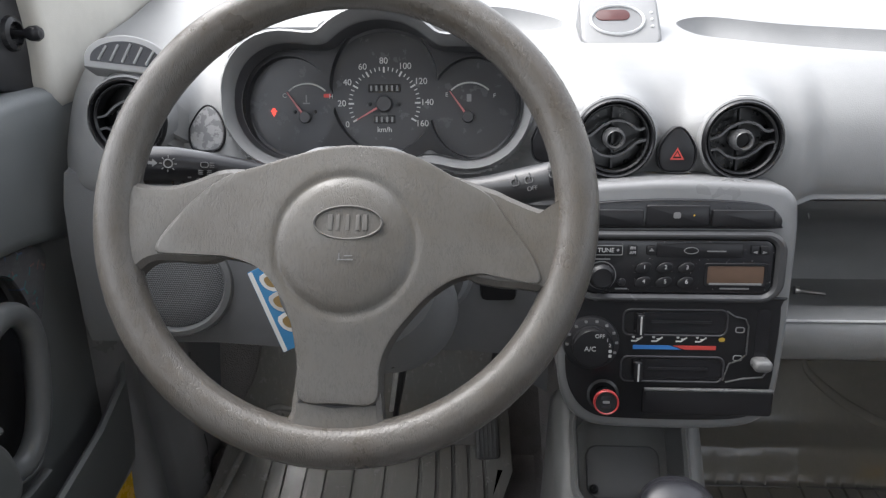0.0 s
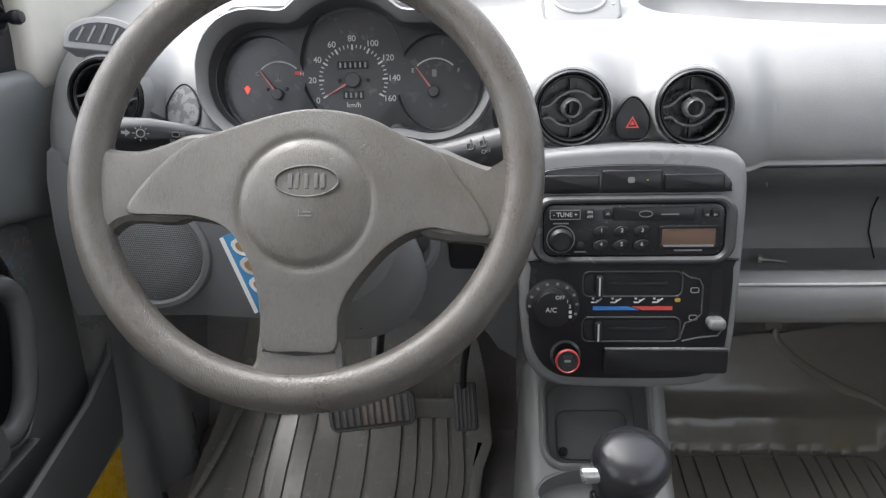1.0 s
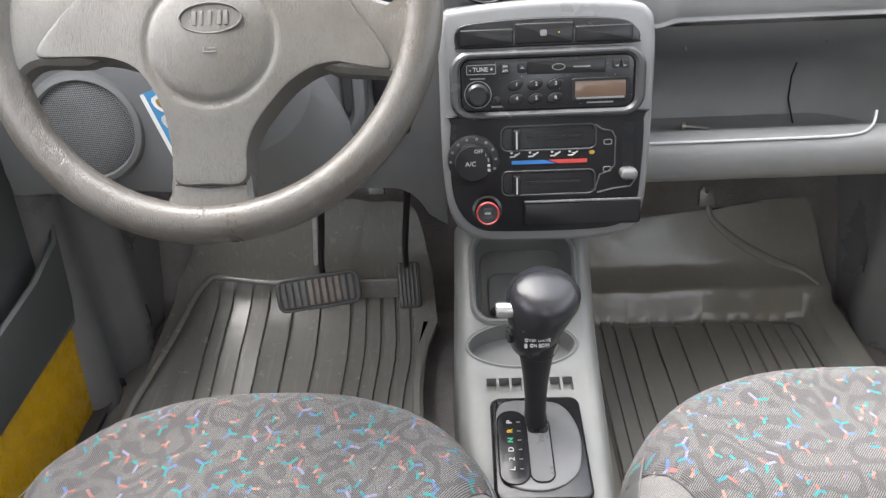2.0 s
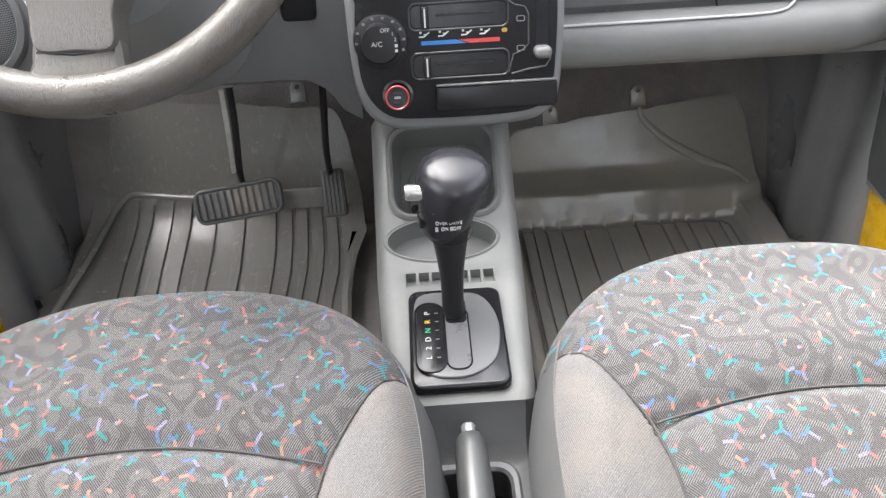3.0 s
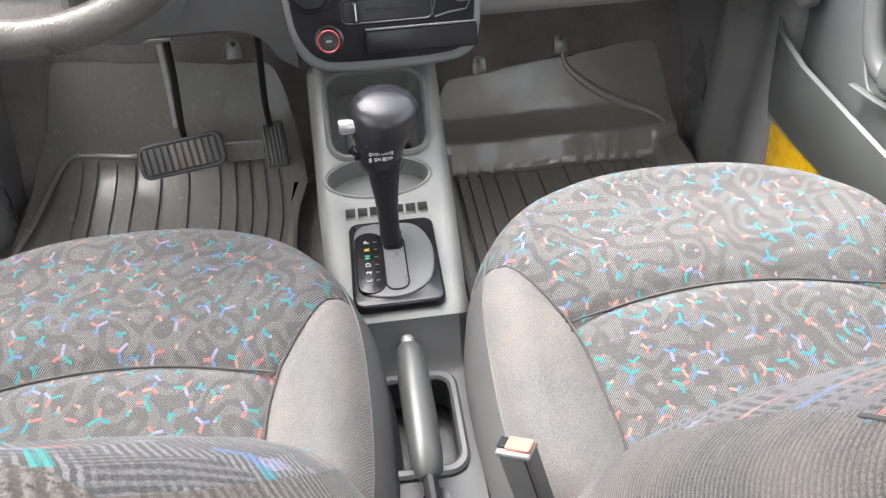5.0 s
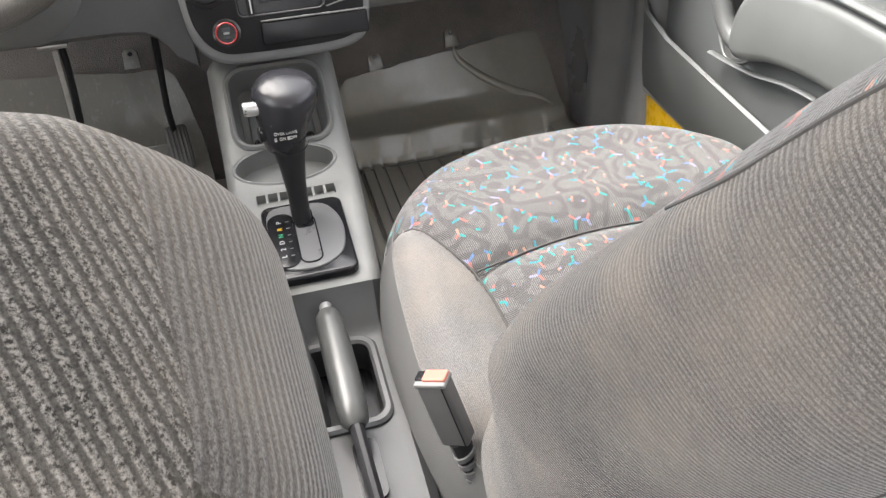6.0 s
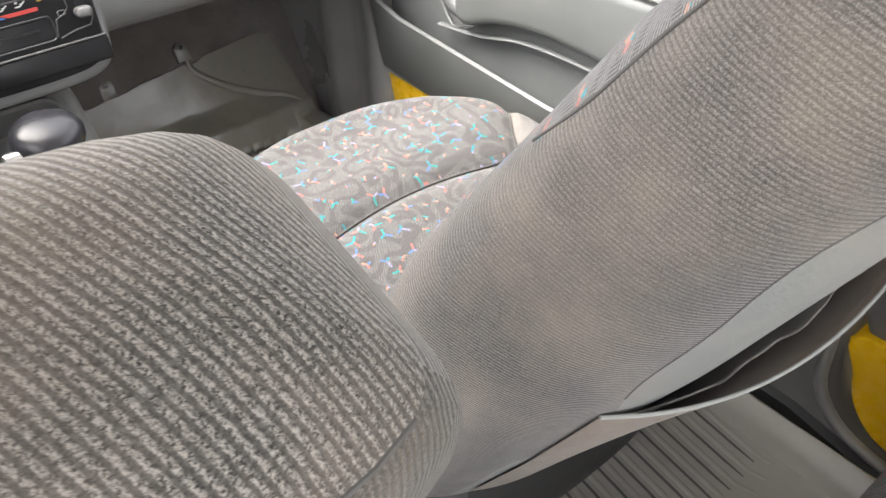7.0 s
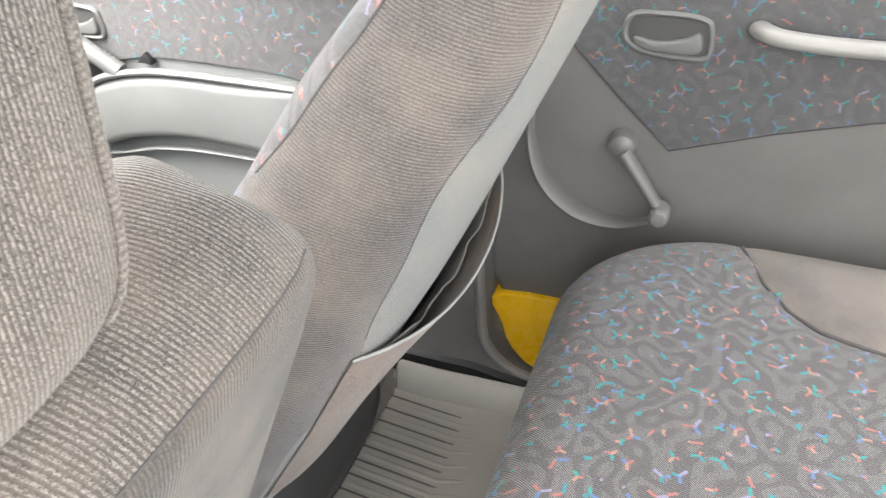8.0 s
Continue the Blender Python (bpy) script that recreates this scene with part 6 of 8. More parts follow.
        # slack map pocket on the rear: a sagging sheet whose mouth gapes
        def face(u, h, off):
            # a place on the backrest's own rear curve, pushed out by off
            hw, tp = hf(h), interp(h, [0, 0.3, 0.43], [0.14, 0.13, 0.02])
            q = -1.0
            for _ in range(6):
                w = min(0.999, abs(u) * 0.200 / (hw * (1 + tp * q)))
                q = -((1 - w ** 3.23) ** (1 / 3.23))
            return o + up * h + V(1, 0, 0) * (u * 0.200) + fw * ((fr(h) + re(h)) / 2 + (fr(h) - re(h)) / 2 * q - off)
        outer, inner = [], []
        nh, nu = 18, 40
        for i in range(nh + 1):
            t = i / nh
            ro, ri = [], []
            for j in range(nu + 1):
                u = -1 + 2 * j / nu
                sag = 0.012 * (1 - u * u) ** 1.2
                mouth = 0.262 - sag
                h = 0.03 + (mouth - 0.03) * t
                gape = (1 - u * u) ** 1.5 * (0.004 + 0.022 * t ** 2)
                lift = 0.0024 + 0.0034 * (1 - u ** 6)
                ro.append(face(u, h, lift + gape))
                ri.append(face(u, h, lift - 0.0022 * (1 - u ** 6) - 0.0003 + gape))
            outer.append(ro)
            inner.append(ri)
        bm = bmesh.new()
        g = [[[bm.verts.new(p) for p in r] for r in lay] for lay in (outer, inner)]
        for lay in g:
            for a, b in zip(lay, lay[1:]):
                for i in range(nu):
                    bm.faces.new((a[i], a[i + 1], b[i + 1], b[i]))
        for i in range(nu):
            bm.faces.new((g[0][-1][i], g[0][-1][i + 1], g[1][-1][i + 1], g[1][-1][i]))
        # crumpled lining inside the mouth
        fold = []
        for i in range(9):
            t = i / 8
            row = []
            for j in range(61):
                u = -0.97 + 1.94 * j / 60
                sag = 0.012 * (1 - u * u) ** 1.2
                wide = (1 - u * u) ** 1.5 * 0.024
                h = 0.16 + (0.258 - sag - 0.010 * (1 - u * u) - 0.16) * t + 0.003 * math.sin(u * 19 + 1) * t
                row.append(face(u, h, 0.0022 + wide * (0.46 + 0.08 * math.sin(u * 13 + 2.2 * t) + 0.03 * math.sin(u * 31 + 4 * t)) * (0.4 + 0.6 * t)))
            fold.append(row)
        lb = bmesh.new()
        lg = [[lb.verts.new(p) for p in r] for r in fold]
        for a, b in zip(lg, lg[1:]):
            for i in range(60):
                lb.faces.new((a[i], a[i + 1], b[i + 1], b[i]))
        lining = part("pocket_lining", lb, cloth_plain("lining_cloth", (0.18, 0.172, 0.16), "XZ", 0.0022, 75, contrast=0.5), seat, "crumpled grey-brown lining inside the pocket", 80)
        lining.modifiers.new("thick", "SOLIDIFY").thickness = 0.0012
        pk = part("map_pocket", bm, cloth_plain("pocket_cloth", (0.19, 0.138, 0.104), "XZ", 0.0026, 75, contrast=0.7), seat, "slack tan-grey cloth map pocket", 80)
        part("pocket_hem", tube([(p + q) / 2 for p, q in zip(outer[-1], inner[-1])], 0.0014, 8), plain("hem_grey", (0.30, 0.305, 0.29), 0.85), pk, "pale hem along the pocket mouth")
    return seat


front_seat(-0.303, 22.5, 0.5265, True)
front_seat(0.305, 24, 0.64, False)


CORNER = cloth_plain("corner_cloth", (0.15, 0.136, 0.127), "XY", 0.0017, 42, contrast=0.4)


def rear_seat():
    seat = thing("rear_bench", (-0.03, -0.5, 0.0), "grey printed cloth rear bench with plain corner panels", "car seat")

    def top(x, y):
        return 0.318 + 0.010 * math.cos((y + 0.42) * 3.5)

    def corner(y):
        return interp(-y, [0.36, 0.375, 0.39, 0.415, 0.44, 0.467, 0.50, 0.526, 0.70, 0.80], [0.63, 0.60, 0.535, 0.462, 0.42, 0.397, 0.386, 0.380, 0.36, 0.35])

    def f(x, y):
        return (x - corner(y)) * 0.7

    def f2(x, y):
        return (-x - 0.06 - corner(y)) * 0.7

    def classify(x, y, z):
        if x > corner(y) or -x - 0.06 > corner(y):
            return "corner_panel" if x > 0 else "far_corner_panel"
        return "bench_panel"

    cushion_parts(seat, -0.035, -0.85, -0.195, 0.632, top, (f, f2), classify, {"corner_panel": (CORNER, "plain grey-brown corner panel"), "far_corner_panel": (CORNER, "plain grey-brown corner panel"), "bench_panel": (PRINT_SEAT, "printed cloth with coloured flecks")}, 0.06, corner_r=0.19, roll=0.08, s0=0.80, nr=60)
    pts = [V(corner(-y0) , -y0, top(corner(-y0), -y0) - 0.0098) for y0 in (0.39, 0.40, 0.415, 0.427, 0.44, 0.467, 0.486, 0.52, 0.552, 0.62, 0.70)]
    part("seam", tube(pts, 0.0019, 6), SEAM, seat)


rear_seat()


# ---- centre console, gear lever, handbrake ----
def console():
    con = thing("centre_console", (-0.019, 0.45, FLOOR), "grey plastic centre console with open bin and cup holders", "console")
    prof = [(0.80, 0.0), (0.80, 0.27), (0.775, 0.292), (0.755, 0.288), (0.655, 0.208), (0.60, 0.184), (0.43, 0.176), (0.412, 0.166), (0.392, 0.125), (0.375, 0.113), (0.12, 0.10), (0.10, 0.08), (0.10, FLOOR), (0.78, FLOOR)]
    rings = []
    for i, (x, d) in enumerate(((-0.108, 0.012), (-0.102, 0.004), (-0.096, 0.0), (-0.088, 0.0), (0.05, 0.0), (0.058, 0.0), (0.064, 0.004), (0.070, 0.012))):
        ring_p = []
        for y, z in shift(prof, -d):
            xx = x
            # narrower towards the back and the top
            k = interp(y, [0.1, 0.40, 0.44, 0.60, 0.8], [0.80, 0.80, 0.86, 0.97, 1.0]) * interp(z, [-0.05, 0.1, 0.3], [1.12, 1.0, 0.96])
            xx = -0.019 + (x + 0.019) * k
            ring_p.append(V(xx, y, max(z, FLOOR)))
        rings.append(ring_p)
    body = part("console_body", loft(rings), CONSOLE, con)
    B = frame_of((-0.019, 0.706, 0.250), (0, 0.78, 0.625), (0, -0.625, 0.78))
    binb = bmesh.new()
    loft([on(B, rrect(0.122, 0.108, 0.022, 0, 0.0), 0.05), on(B, rrect(0.122, 0.108, 0.022, 0, 0.0), 0.0), on(B, rrect(0.108, 0.098, 0.018, 0, 0.002), -0.055)], bm=binb)
    cutters = [binb]
    cup = frame_of((-0.026, 0.636, 0.198), (0, 1, 0.42), (0, -0.42, 1))
    cutters.append(loft([on(cup, oval(0.060, 0.022, 0, 0.002, 40), -0.030), on(cup, oval(0.064, 0.027, 0, 0, 40), -0.012), on(cup, oval(0.066, 0.029, 0, 0, 40), 0.05)]))
    C = frame_of((-0.020, 0.583, 0.183), (0, 1, 0.05), (0, -0.05, 1))
    for i in range(7):
        cutters.append(slab(C, rrect(0.0118, 0.021, 0.001, -0.0465 + i * 0.0148 + 0.002, 0), -0.012, 0.03))
    H = frame_of((-0.014, 0.317, 0.110), (0, 1, 0.03), (0, -0.03, 1))
    cutters.append(slab(H, rrect(0.074, 0.106, 0.014, 0, 0, 6), -0.06, 0.05))
    carve(body, cutters)
    # behind the gear gate the console's colour is darkened for shade between the seats
    rear = bmesh.new()
    rear.from_mesh(body.data)
    front = rear.copy()
    bmesh.ops.delete(rear, geom=[f for f in rear.faces if f.calc_center_median().y > 0.418], context="FACES")
    bmesh.ops.delete(front, geom=[f for f in front.faces if f.calc_center_median().y <= 0.418], context="FACES")
    front.to_mesh(body.data)
    front.free()
    part("rear_console", rear, CONSOLE_SHADED, con, "rear of the console round the handbrake, coloured darker for shade")
    part("bin_liner", loft([on(B, rrect(0.107, 0.097, 0.018, 0, 0.002), -0.0555), on(B, rrect(0.104, 0.094, 0.018, 0, 0.002), -0.054)]), CONSOLE, con)
    part("bin_rim", ring(B, rrect(0.136, 0.122, 0.028, 0, 0.0, 7), rrect(0.121, 0.107, 0.022, 0, 0.0, 7), -0.004, 0.005, 0.0035), CONSOLE, con)
    part("bin_plate", slab(B, rrect(0.088, 0.062, 0.014, 0.0, -0.012), -0.056, -0.050, 0.002), plastic("bin_plate_grey", (0.16, 0.162, 0.165), 0.4, 900, 0.15), con)
    for x in (-0.036, 0.036):
        part("bin_clip", lathe(B @ Matrix.Translation((x, -0.033, -0.050)), [(0.006, 0), (0.0055, 0.003), (0.003, 0.004), (0.0025, 0.001), (0.0004, 0.001)], 14), BLACK, con)
    part("cup_rim", ring(cup, oval(0.0695, 0.0320, 0, 0, 40), oval(0.0655, 0.0285, 0, 0, 40), -0.004, 0.0035, 0.0016), CONSOLE, con)
    part("recess_rim", ring(H, rrect(0.094, 0.128, 0.022, 0, 0, 6), rrect(0.073, 0.105, 0.014, 0, 0, 6), -0.003, 0.005, 0.003), plastic("rim_satin", (0.10, 0.10, 0.102), 0.24, 900, 0.1), con)
    part("recess_floor", block(-0.052, 0.024, 0.262, 0.372, 0.066, 0.069), GLOSS, con)
    # second opening behind, where the lever pivots
    part("pivot_slot", slab(frame_of((-0.006, 0.205, 0.107), (0, 1, 0.03), (0, -0.03, 1)), rrect(0.026, 0.07, 0.010, 0, 0), -0.002, 0.0016), GLOSS, con)
    # gear gate
    P = frame_of((-0.018, 0.487, 0.181), (0, 1, 0.06), (0, -0.06, 1))
    gate = part("gear_gate", slab(P, rrect(0.100, 0.136, 0.012, 0, 0, 6), -0.004, 0.007, 0.004), GLOSS, con, "gloss black gear selector surround")
    part("gate_plate", slab(P, smooth_loop([(-0.040, 0.054), (0.010, 0.058), (0.030, 0.05), (0.042, 0.025), (0.044, -0.005), (0.036, -0.038), (0.012, -0.056), (-0.018, -0.057), (-0.036, -0.046), (-0.042, -0.01)], 5), 0.006, 0.0095, 0.0015), plastic("gate_grey", (0.14, 0.141, 0.145), 0.3, 900, 0.1), gate)
    part("gate_slot", slab(P, rrect(0.024, 0.082, 0.010, 0.000, -0.008, 6), 0.0093, 0.0101), plain("slot_grey", (0.15, 0.15, 0.155), 0.3), gate)
    part("slot_edge", ring(P, rrect(0.0262, 0.0842, 0.011, 0.000, -0.008, 6), rrect(0.0232, 0.0812, 0.0096, 0.000, -0.008, 6), 0.0092, 0.0112, 0.0004), GLOSS, gate)
    part("slot_shade", slab(P, rrect(0.022, 0.035, 0.006, 0.000, 0.030, 6), 0.0101, 0.0106), GLOSS, gate)
    strip = part("gear_strip", slab(P, rrect(0.030, 0.094, 0.014, -0.028, -0.004, 6), 0.009, 0.0104, 0.0006), GLOSS, gate, "gear position strip")
    part("strip_edge", ring(P, rrect(0.032, 0.096, 0.015, -0.028, -0.004, 6), rrect(0.030, 0.094, 0.014, -0.028, -0.004, 6), 0.009, 0.0112, 0.0004), PANEL, strip)
    for i, (ch, mt) in enumerate((("P", PRINT_PALE), ("R", AMBER), ("N", GREEN), ("D", PRINT_PALE), ("2", PRINT_PALE), ("L", PRINT_PALE))):
        y = 0.028 - i * 0.0122
        text(ch, P, -0.030, y, 0.0085, mt, strip, "lettering", 0.0110, turn=90)
        part("gear_mark", slab(P, rrect(0.004, 0.0009, 0.0003, -0.0205, y), 0.0104, 0.0108), SILVERPRINT, strip)
    part("gate_button", slab(P, rrect(0.012, 0.008, 0.002, -0.036, 0.060), 0.006, 0.0085, 0.001), PANEL, gate)
    # gear lever
    lever = thing("gear_lever", (-0.02, 0.513, 0.19), "black automatic gear lever with a bulbous knob and silver button", "gear lever")
    st = curve_pts([V(-0.020, 0.515, 0.185), V(-0.020, 0.517, 0.23), V(-0.020, 0.520, 0.27), V(-0.020, 0.524, 0.30)], 4)
    part("stem", tube(st, [0.0115 + 0.010 * (max(0, i - 3) / 9) ** 1.6 for i in range(13)], 18), BLACK, lever)
    rings = []
    K = frame_of((-0.0205, 0.526, 0.296), (0.0, 0.97, 0.22), (0.04, -0.22, 0.97))
    for h, rx, ry, dx, dy in ((-0.004, 0.0210, 0.0195, -0.003, 0), (0.0, 0.0230, 0.0215, -0.003, 0), (0.012, 0.0245, 0.0232, -0.003, 0.002), (0.026, 0.0272, 0.0255, -0.001, 0.005), (0.038, 0.0305, 0.0285, 0.0010, 0.009), (0.048, 0.0330, 0.0308, 0.0025, 0.012), (0.0545, 0.0342, 0.0320, 0.0042, 0.014), (0.0602, 0.0334, 0.0314, 0.0050, 0.015), (0.0652, 0.0305, 0.0290, 0.0050, 0.0155), (0.0692, 0.0250, 0.0235, 0.0046, 0.016), (0.0718, 0.0170, 0.0160, 0.004, 0.016), (0.0729, 0.008, 0.008, 0.0035, 0.016), (0.0732, 0.001, 0.001, 0.0035, 0.016)):
        rings.append([K @ Vector((dx + x, dy + y, h)) for x, y in oval(rx * (1 + 0.07 * min(1, max(0, h) / 0.04)), ry * (1 + 0.05 * min(1, max(0, h) / 0.04)), 0, 0, 40)])
    knob = part("knob", loft(rings), plastic("knob_black", (0.024, 0.024, 0.028), 0.22, 900, 0.06), lever, "smooth black bulbous knob", 70)
    part("release_button", lathe(frame_of(K @ Vector((-0.028, 0.002, 0.050)), (0, 0, 1), (-1, -0.1, 0.1)), [(0.0078, -0.012), (0.0078, 0.012), (0.0068, 0.0145), (0.0005, 0.015)], 24), SILVER, lever, "silver release button")
    part("overdrive_button", slab(frame_of(K @ Vector((-0.0265, -0.004, 0.018)), (0, 0.2, 1), (-1, -0.2, 0.0)), rrect(0.014, 0.017, 0.006), -0.004, 0.004, 0.002), GLOSS, lever)
    T = frame_of(K @ Vector((-0.002, -0.0212, 0.0262)), (0, 0.2, 1), (0, -1, 0.2))
    text("OVER DRIVE", T, 0, 0.0040, 0.0046, WHITE, knob, "lettering", 0.0008, 0.0012)
    text("ON   OFF", T, 0.002, -0.0022, 0.0046, WHITE, knob, "lettering", 0.0008, 0.0012)
    for x in (-0.0115, 0.0025):
        part("print_mark", slab(T, rrect(0.0028, 0.0034, 0.0005, x, -0.0022), -0.001, 0.002), WHITE, knob)
    part("knob_seam", lathe(K, [(0.0239, -0.0012), (0.0243, 0.0), (0.0239, 0.0012)], 40, caps=False), BLACK, knob)
    # handbrake
    hb = thing("handbrake", (-0.014, 0.2, 0.12), "grey handbrake lever with a silver release button", "handbrake")
    a, b = V(-0.015, 0.374, 0.165), V(-0.011, 0.232, 0.140)
    pts = [a + (b - a) * t for t in (0, 0.04, 0.1, 0.3, 0.6, 0.85, 0.96, 1.0)]
    part("grip", tube(pts, [0.0105, 0.0135, 0.015, 0.0162, 0.0165, 0.0155, 0.0135, 0.009], 24), plastic("grip_grey", (0.062, 0.064, 0.063), 0.3, 900, 0.1), hb, "smooth grey grip")
    d = (a - b).normalized()
    part("release_button", tube([a - d * 0.004, a + d * 0.009, a + d * 0.011], [0.0072, 0.0072, 0.006], 18), SILVER, hb, "silver push button")
    part("lever_arm", tube([b, V(-0.008, 0.16, 0.128), V(-0.006, 0.12, 0.12)], [0.007, 0.007, 0.007], 10, flat=1.3), BLACK, hb)


console()


def belt_buckle():
    bk = thing("belt_buckle", (0.066, 0.17, 0.1), "grey seat belt buckle with a faded red button", "seat belt buckle")
    up = V(-0.035, 0.03, 0.14).normalized()
    out = V(-0.5, -0.75, 0.0)
    out = (out - up * out.dot(up)).normalized()
    m = frame_of((0.060, 0.168, 0.206), up, out) @ Matrix.Scale(0.88, 4)
    part("housing", slab(m, rrect(0.033, 0.085, 0.006, 0, 0), -0.018, 0.0, 0.004), plastic("buckle_grey", (0.12, 0.12, 0.12), 0.42, 900, 0.12), bk)
    part("housing_seam", tube([m @ Vector((0.012, -0.04, 0.0)), m @ Vector((0.012, 0.04, 0.0))], 0.0008, 6), BLACK, bk)
    part("buckle_rim", slab(m, rrect(0.035, 0.006, 0.003, 0, 0.043), -0.019, 0.001, 0.002), DASH, bk, "pale worn rim")
    t = frame_of(m @ Vector((0, 0.0465, -0.011)), out * -1, up)
    part("release_button", slab(t, rrect(0.022, 0.0135, 0.002, 0.0035, 0), -0.002, 0.002, 0.001), plain("faded_red", (0.52, 0.18, 0.135), 0.5), bk, "faded red release button")
    part("tongue_slot", slab(t, rrect(0.007, 0.011, 0.001, -0.011, 0), -0.002, 0.0012), GLOSS, bk)
    pts = [m @ Vector((0, -0.040, -0.011)), m @ Vector((0.002, -0.075, -0.011)), m @ Vector((0.006, -0.115, -0.012)), m @ Vector((0.010, -0.16, -0.014))]
    part("stalk", tube(curve_pts(pts, 6), 0.0125, 12, flat=0.7), BLACK, bk)
    for i in range(5):
        p = m @ Vector((0.0015 + i * 0.001, -0.062 - i * 0.011, -0.011))
        part("stalk_rib", tube([p, p + up * 0.005], 0.0148, 12, flat=0.7), DASH_DARK, bk)


belt_buckle()


# ---- pedals ----
def pedals():
    br = thing("brake_pedal", (-0.325, 0.9, 0.1), "brake pedal with a worn ribbed rubber pad on a steel arm", "pedal")
    m = frame_of((-0.326, 0.895, 0.097), (-0.125, 0.545, 0.825), (0, -0.83, 0.55))
    padp = part("pedal_pad", slab(m, rrect(0.132, 0.052, 0.014), -0.010, 0.004, 0.004), PEDAL, br, "scuffed ribbed rubber pad")
    part("pad_rim", ring(m, rrect(0.134, 0.054, 0.015, n=6), rrect(0.120, 0.042, 0.009, n=6), -0.002, 0.0066, 0.002), PEDAL, padp)
    for i in range(11):
        part("pad_rib", slab(m, rrect(0.0072, 0.040, 0.0015, -0.0535 + i * 0.0107, 0), 0.003, 0.0086, 0.0014), plain("worn_rubber", (0.30, 0.25, 0.215), 0.4, scuff=0.5) if 3 < i < 9 else plain("rib_rubber", (0.17, 0.165, 0.16), 0.36, scuff=0.3), padp)
    part("pedal_arm", tube(curve_pts([V(-0.322, 0.925, 0.105), V(-0.317, 0.905, 0.145), V(-0.299, 0.87, 0.24), V(-0.290, 0.85, 0.311), V(-0.288, 0.86, 0.42)], 5), 0.0050, 10, flat=1.3), BLACK, br)
    # the arm's bright highlight, put in as a pale non-metal strip
    part("arm_highlight", tube([V(-0.3225, 0.893, 0.150), V(-0.3075, 0.8605, 0.24), V(-0.2985, 0.8415, 0.308)], 0.0036, 8, flat=0.7), plain("arm_highlight_pale", (0.62, 0.61, 0.58), 0.45, 0.0, 0.5, 0.35), br, "pale strip for the highlight along the arm")
    part("pedal_bracket", block(-0.319, -0.279, 0.838, 0.848, 0.311, 0.318, 0.002), METAL, br)
    ga = thing("accelerator_pedal", (-0.186, 0.92, 0.06), "hanging accelerator pedal with a ribbed rubber pad", "pedal")
    m = frame_of((-0.184, 0.915, 0.089), (-0.06, 0.6, 0.8), (0, -0.8, 0.6))
    pg = part("pedal_pad", slab(m, rrect(0.036, 0.074, 0.006), -0.010, 0.003, 0.003), PEDAL, ga, "ribbed rubber pad")
    for i in range(5):
        part("pad_rib", slab(m, rrect(0.0034, 0.066, 0.001, -0.0125 + i * 0.00625, 0), 0.002, 0.006, 0.001), PEDAL, pg)
    part("pedal_rod", tube(curve_pts([V(-0.188, 0.935, 0.11), V(-0.184, 0.905, 0.175), V(-0.171, 0.865, 0.285), V(-0.165, 0.86, 0.37)], 5), 0.005, 10), BLACK, ga)
    part("link_plate", block(-0.266, -0.196, 0.925, 0.932, 0.056, 0.092, 0.003), plain("link_steel", (0.30, 0.295, 0.28), 0.4, 0.0, 0.5, 0.3), ga, "grey steel plate")


pedals()


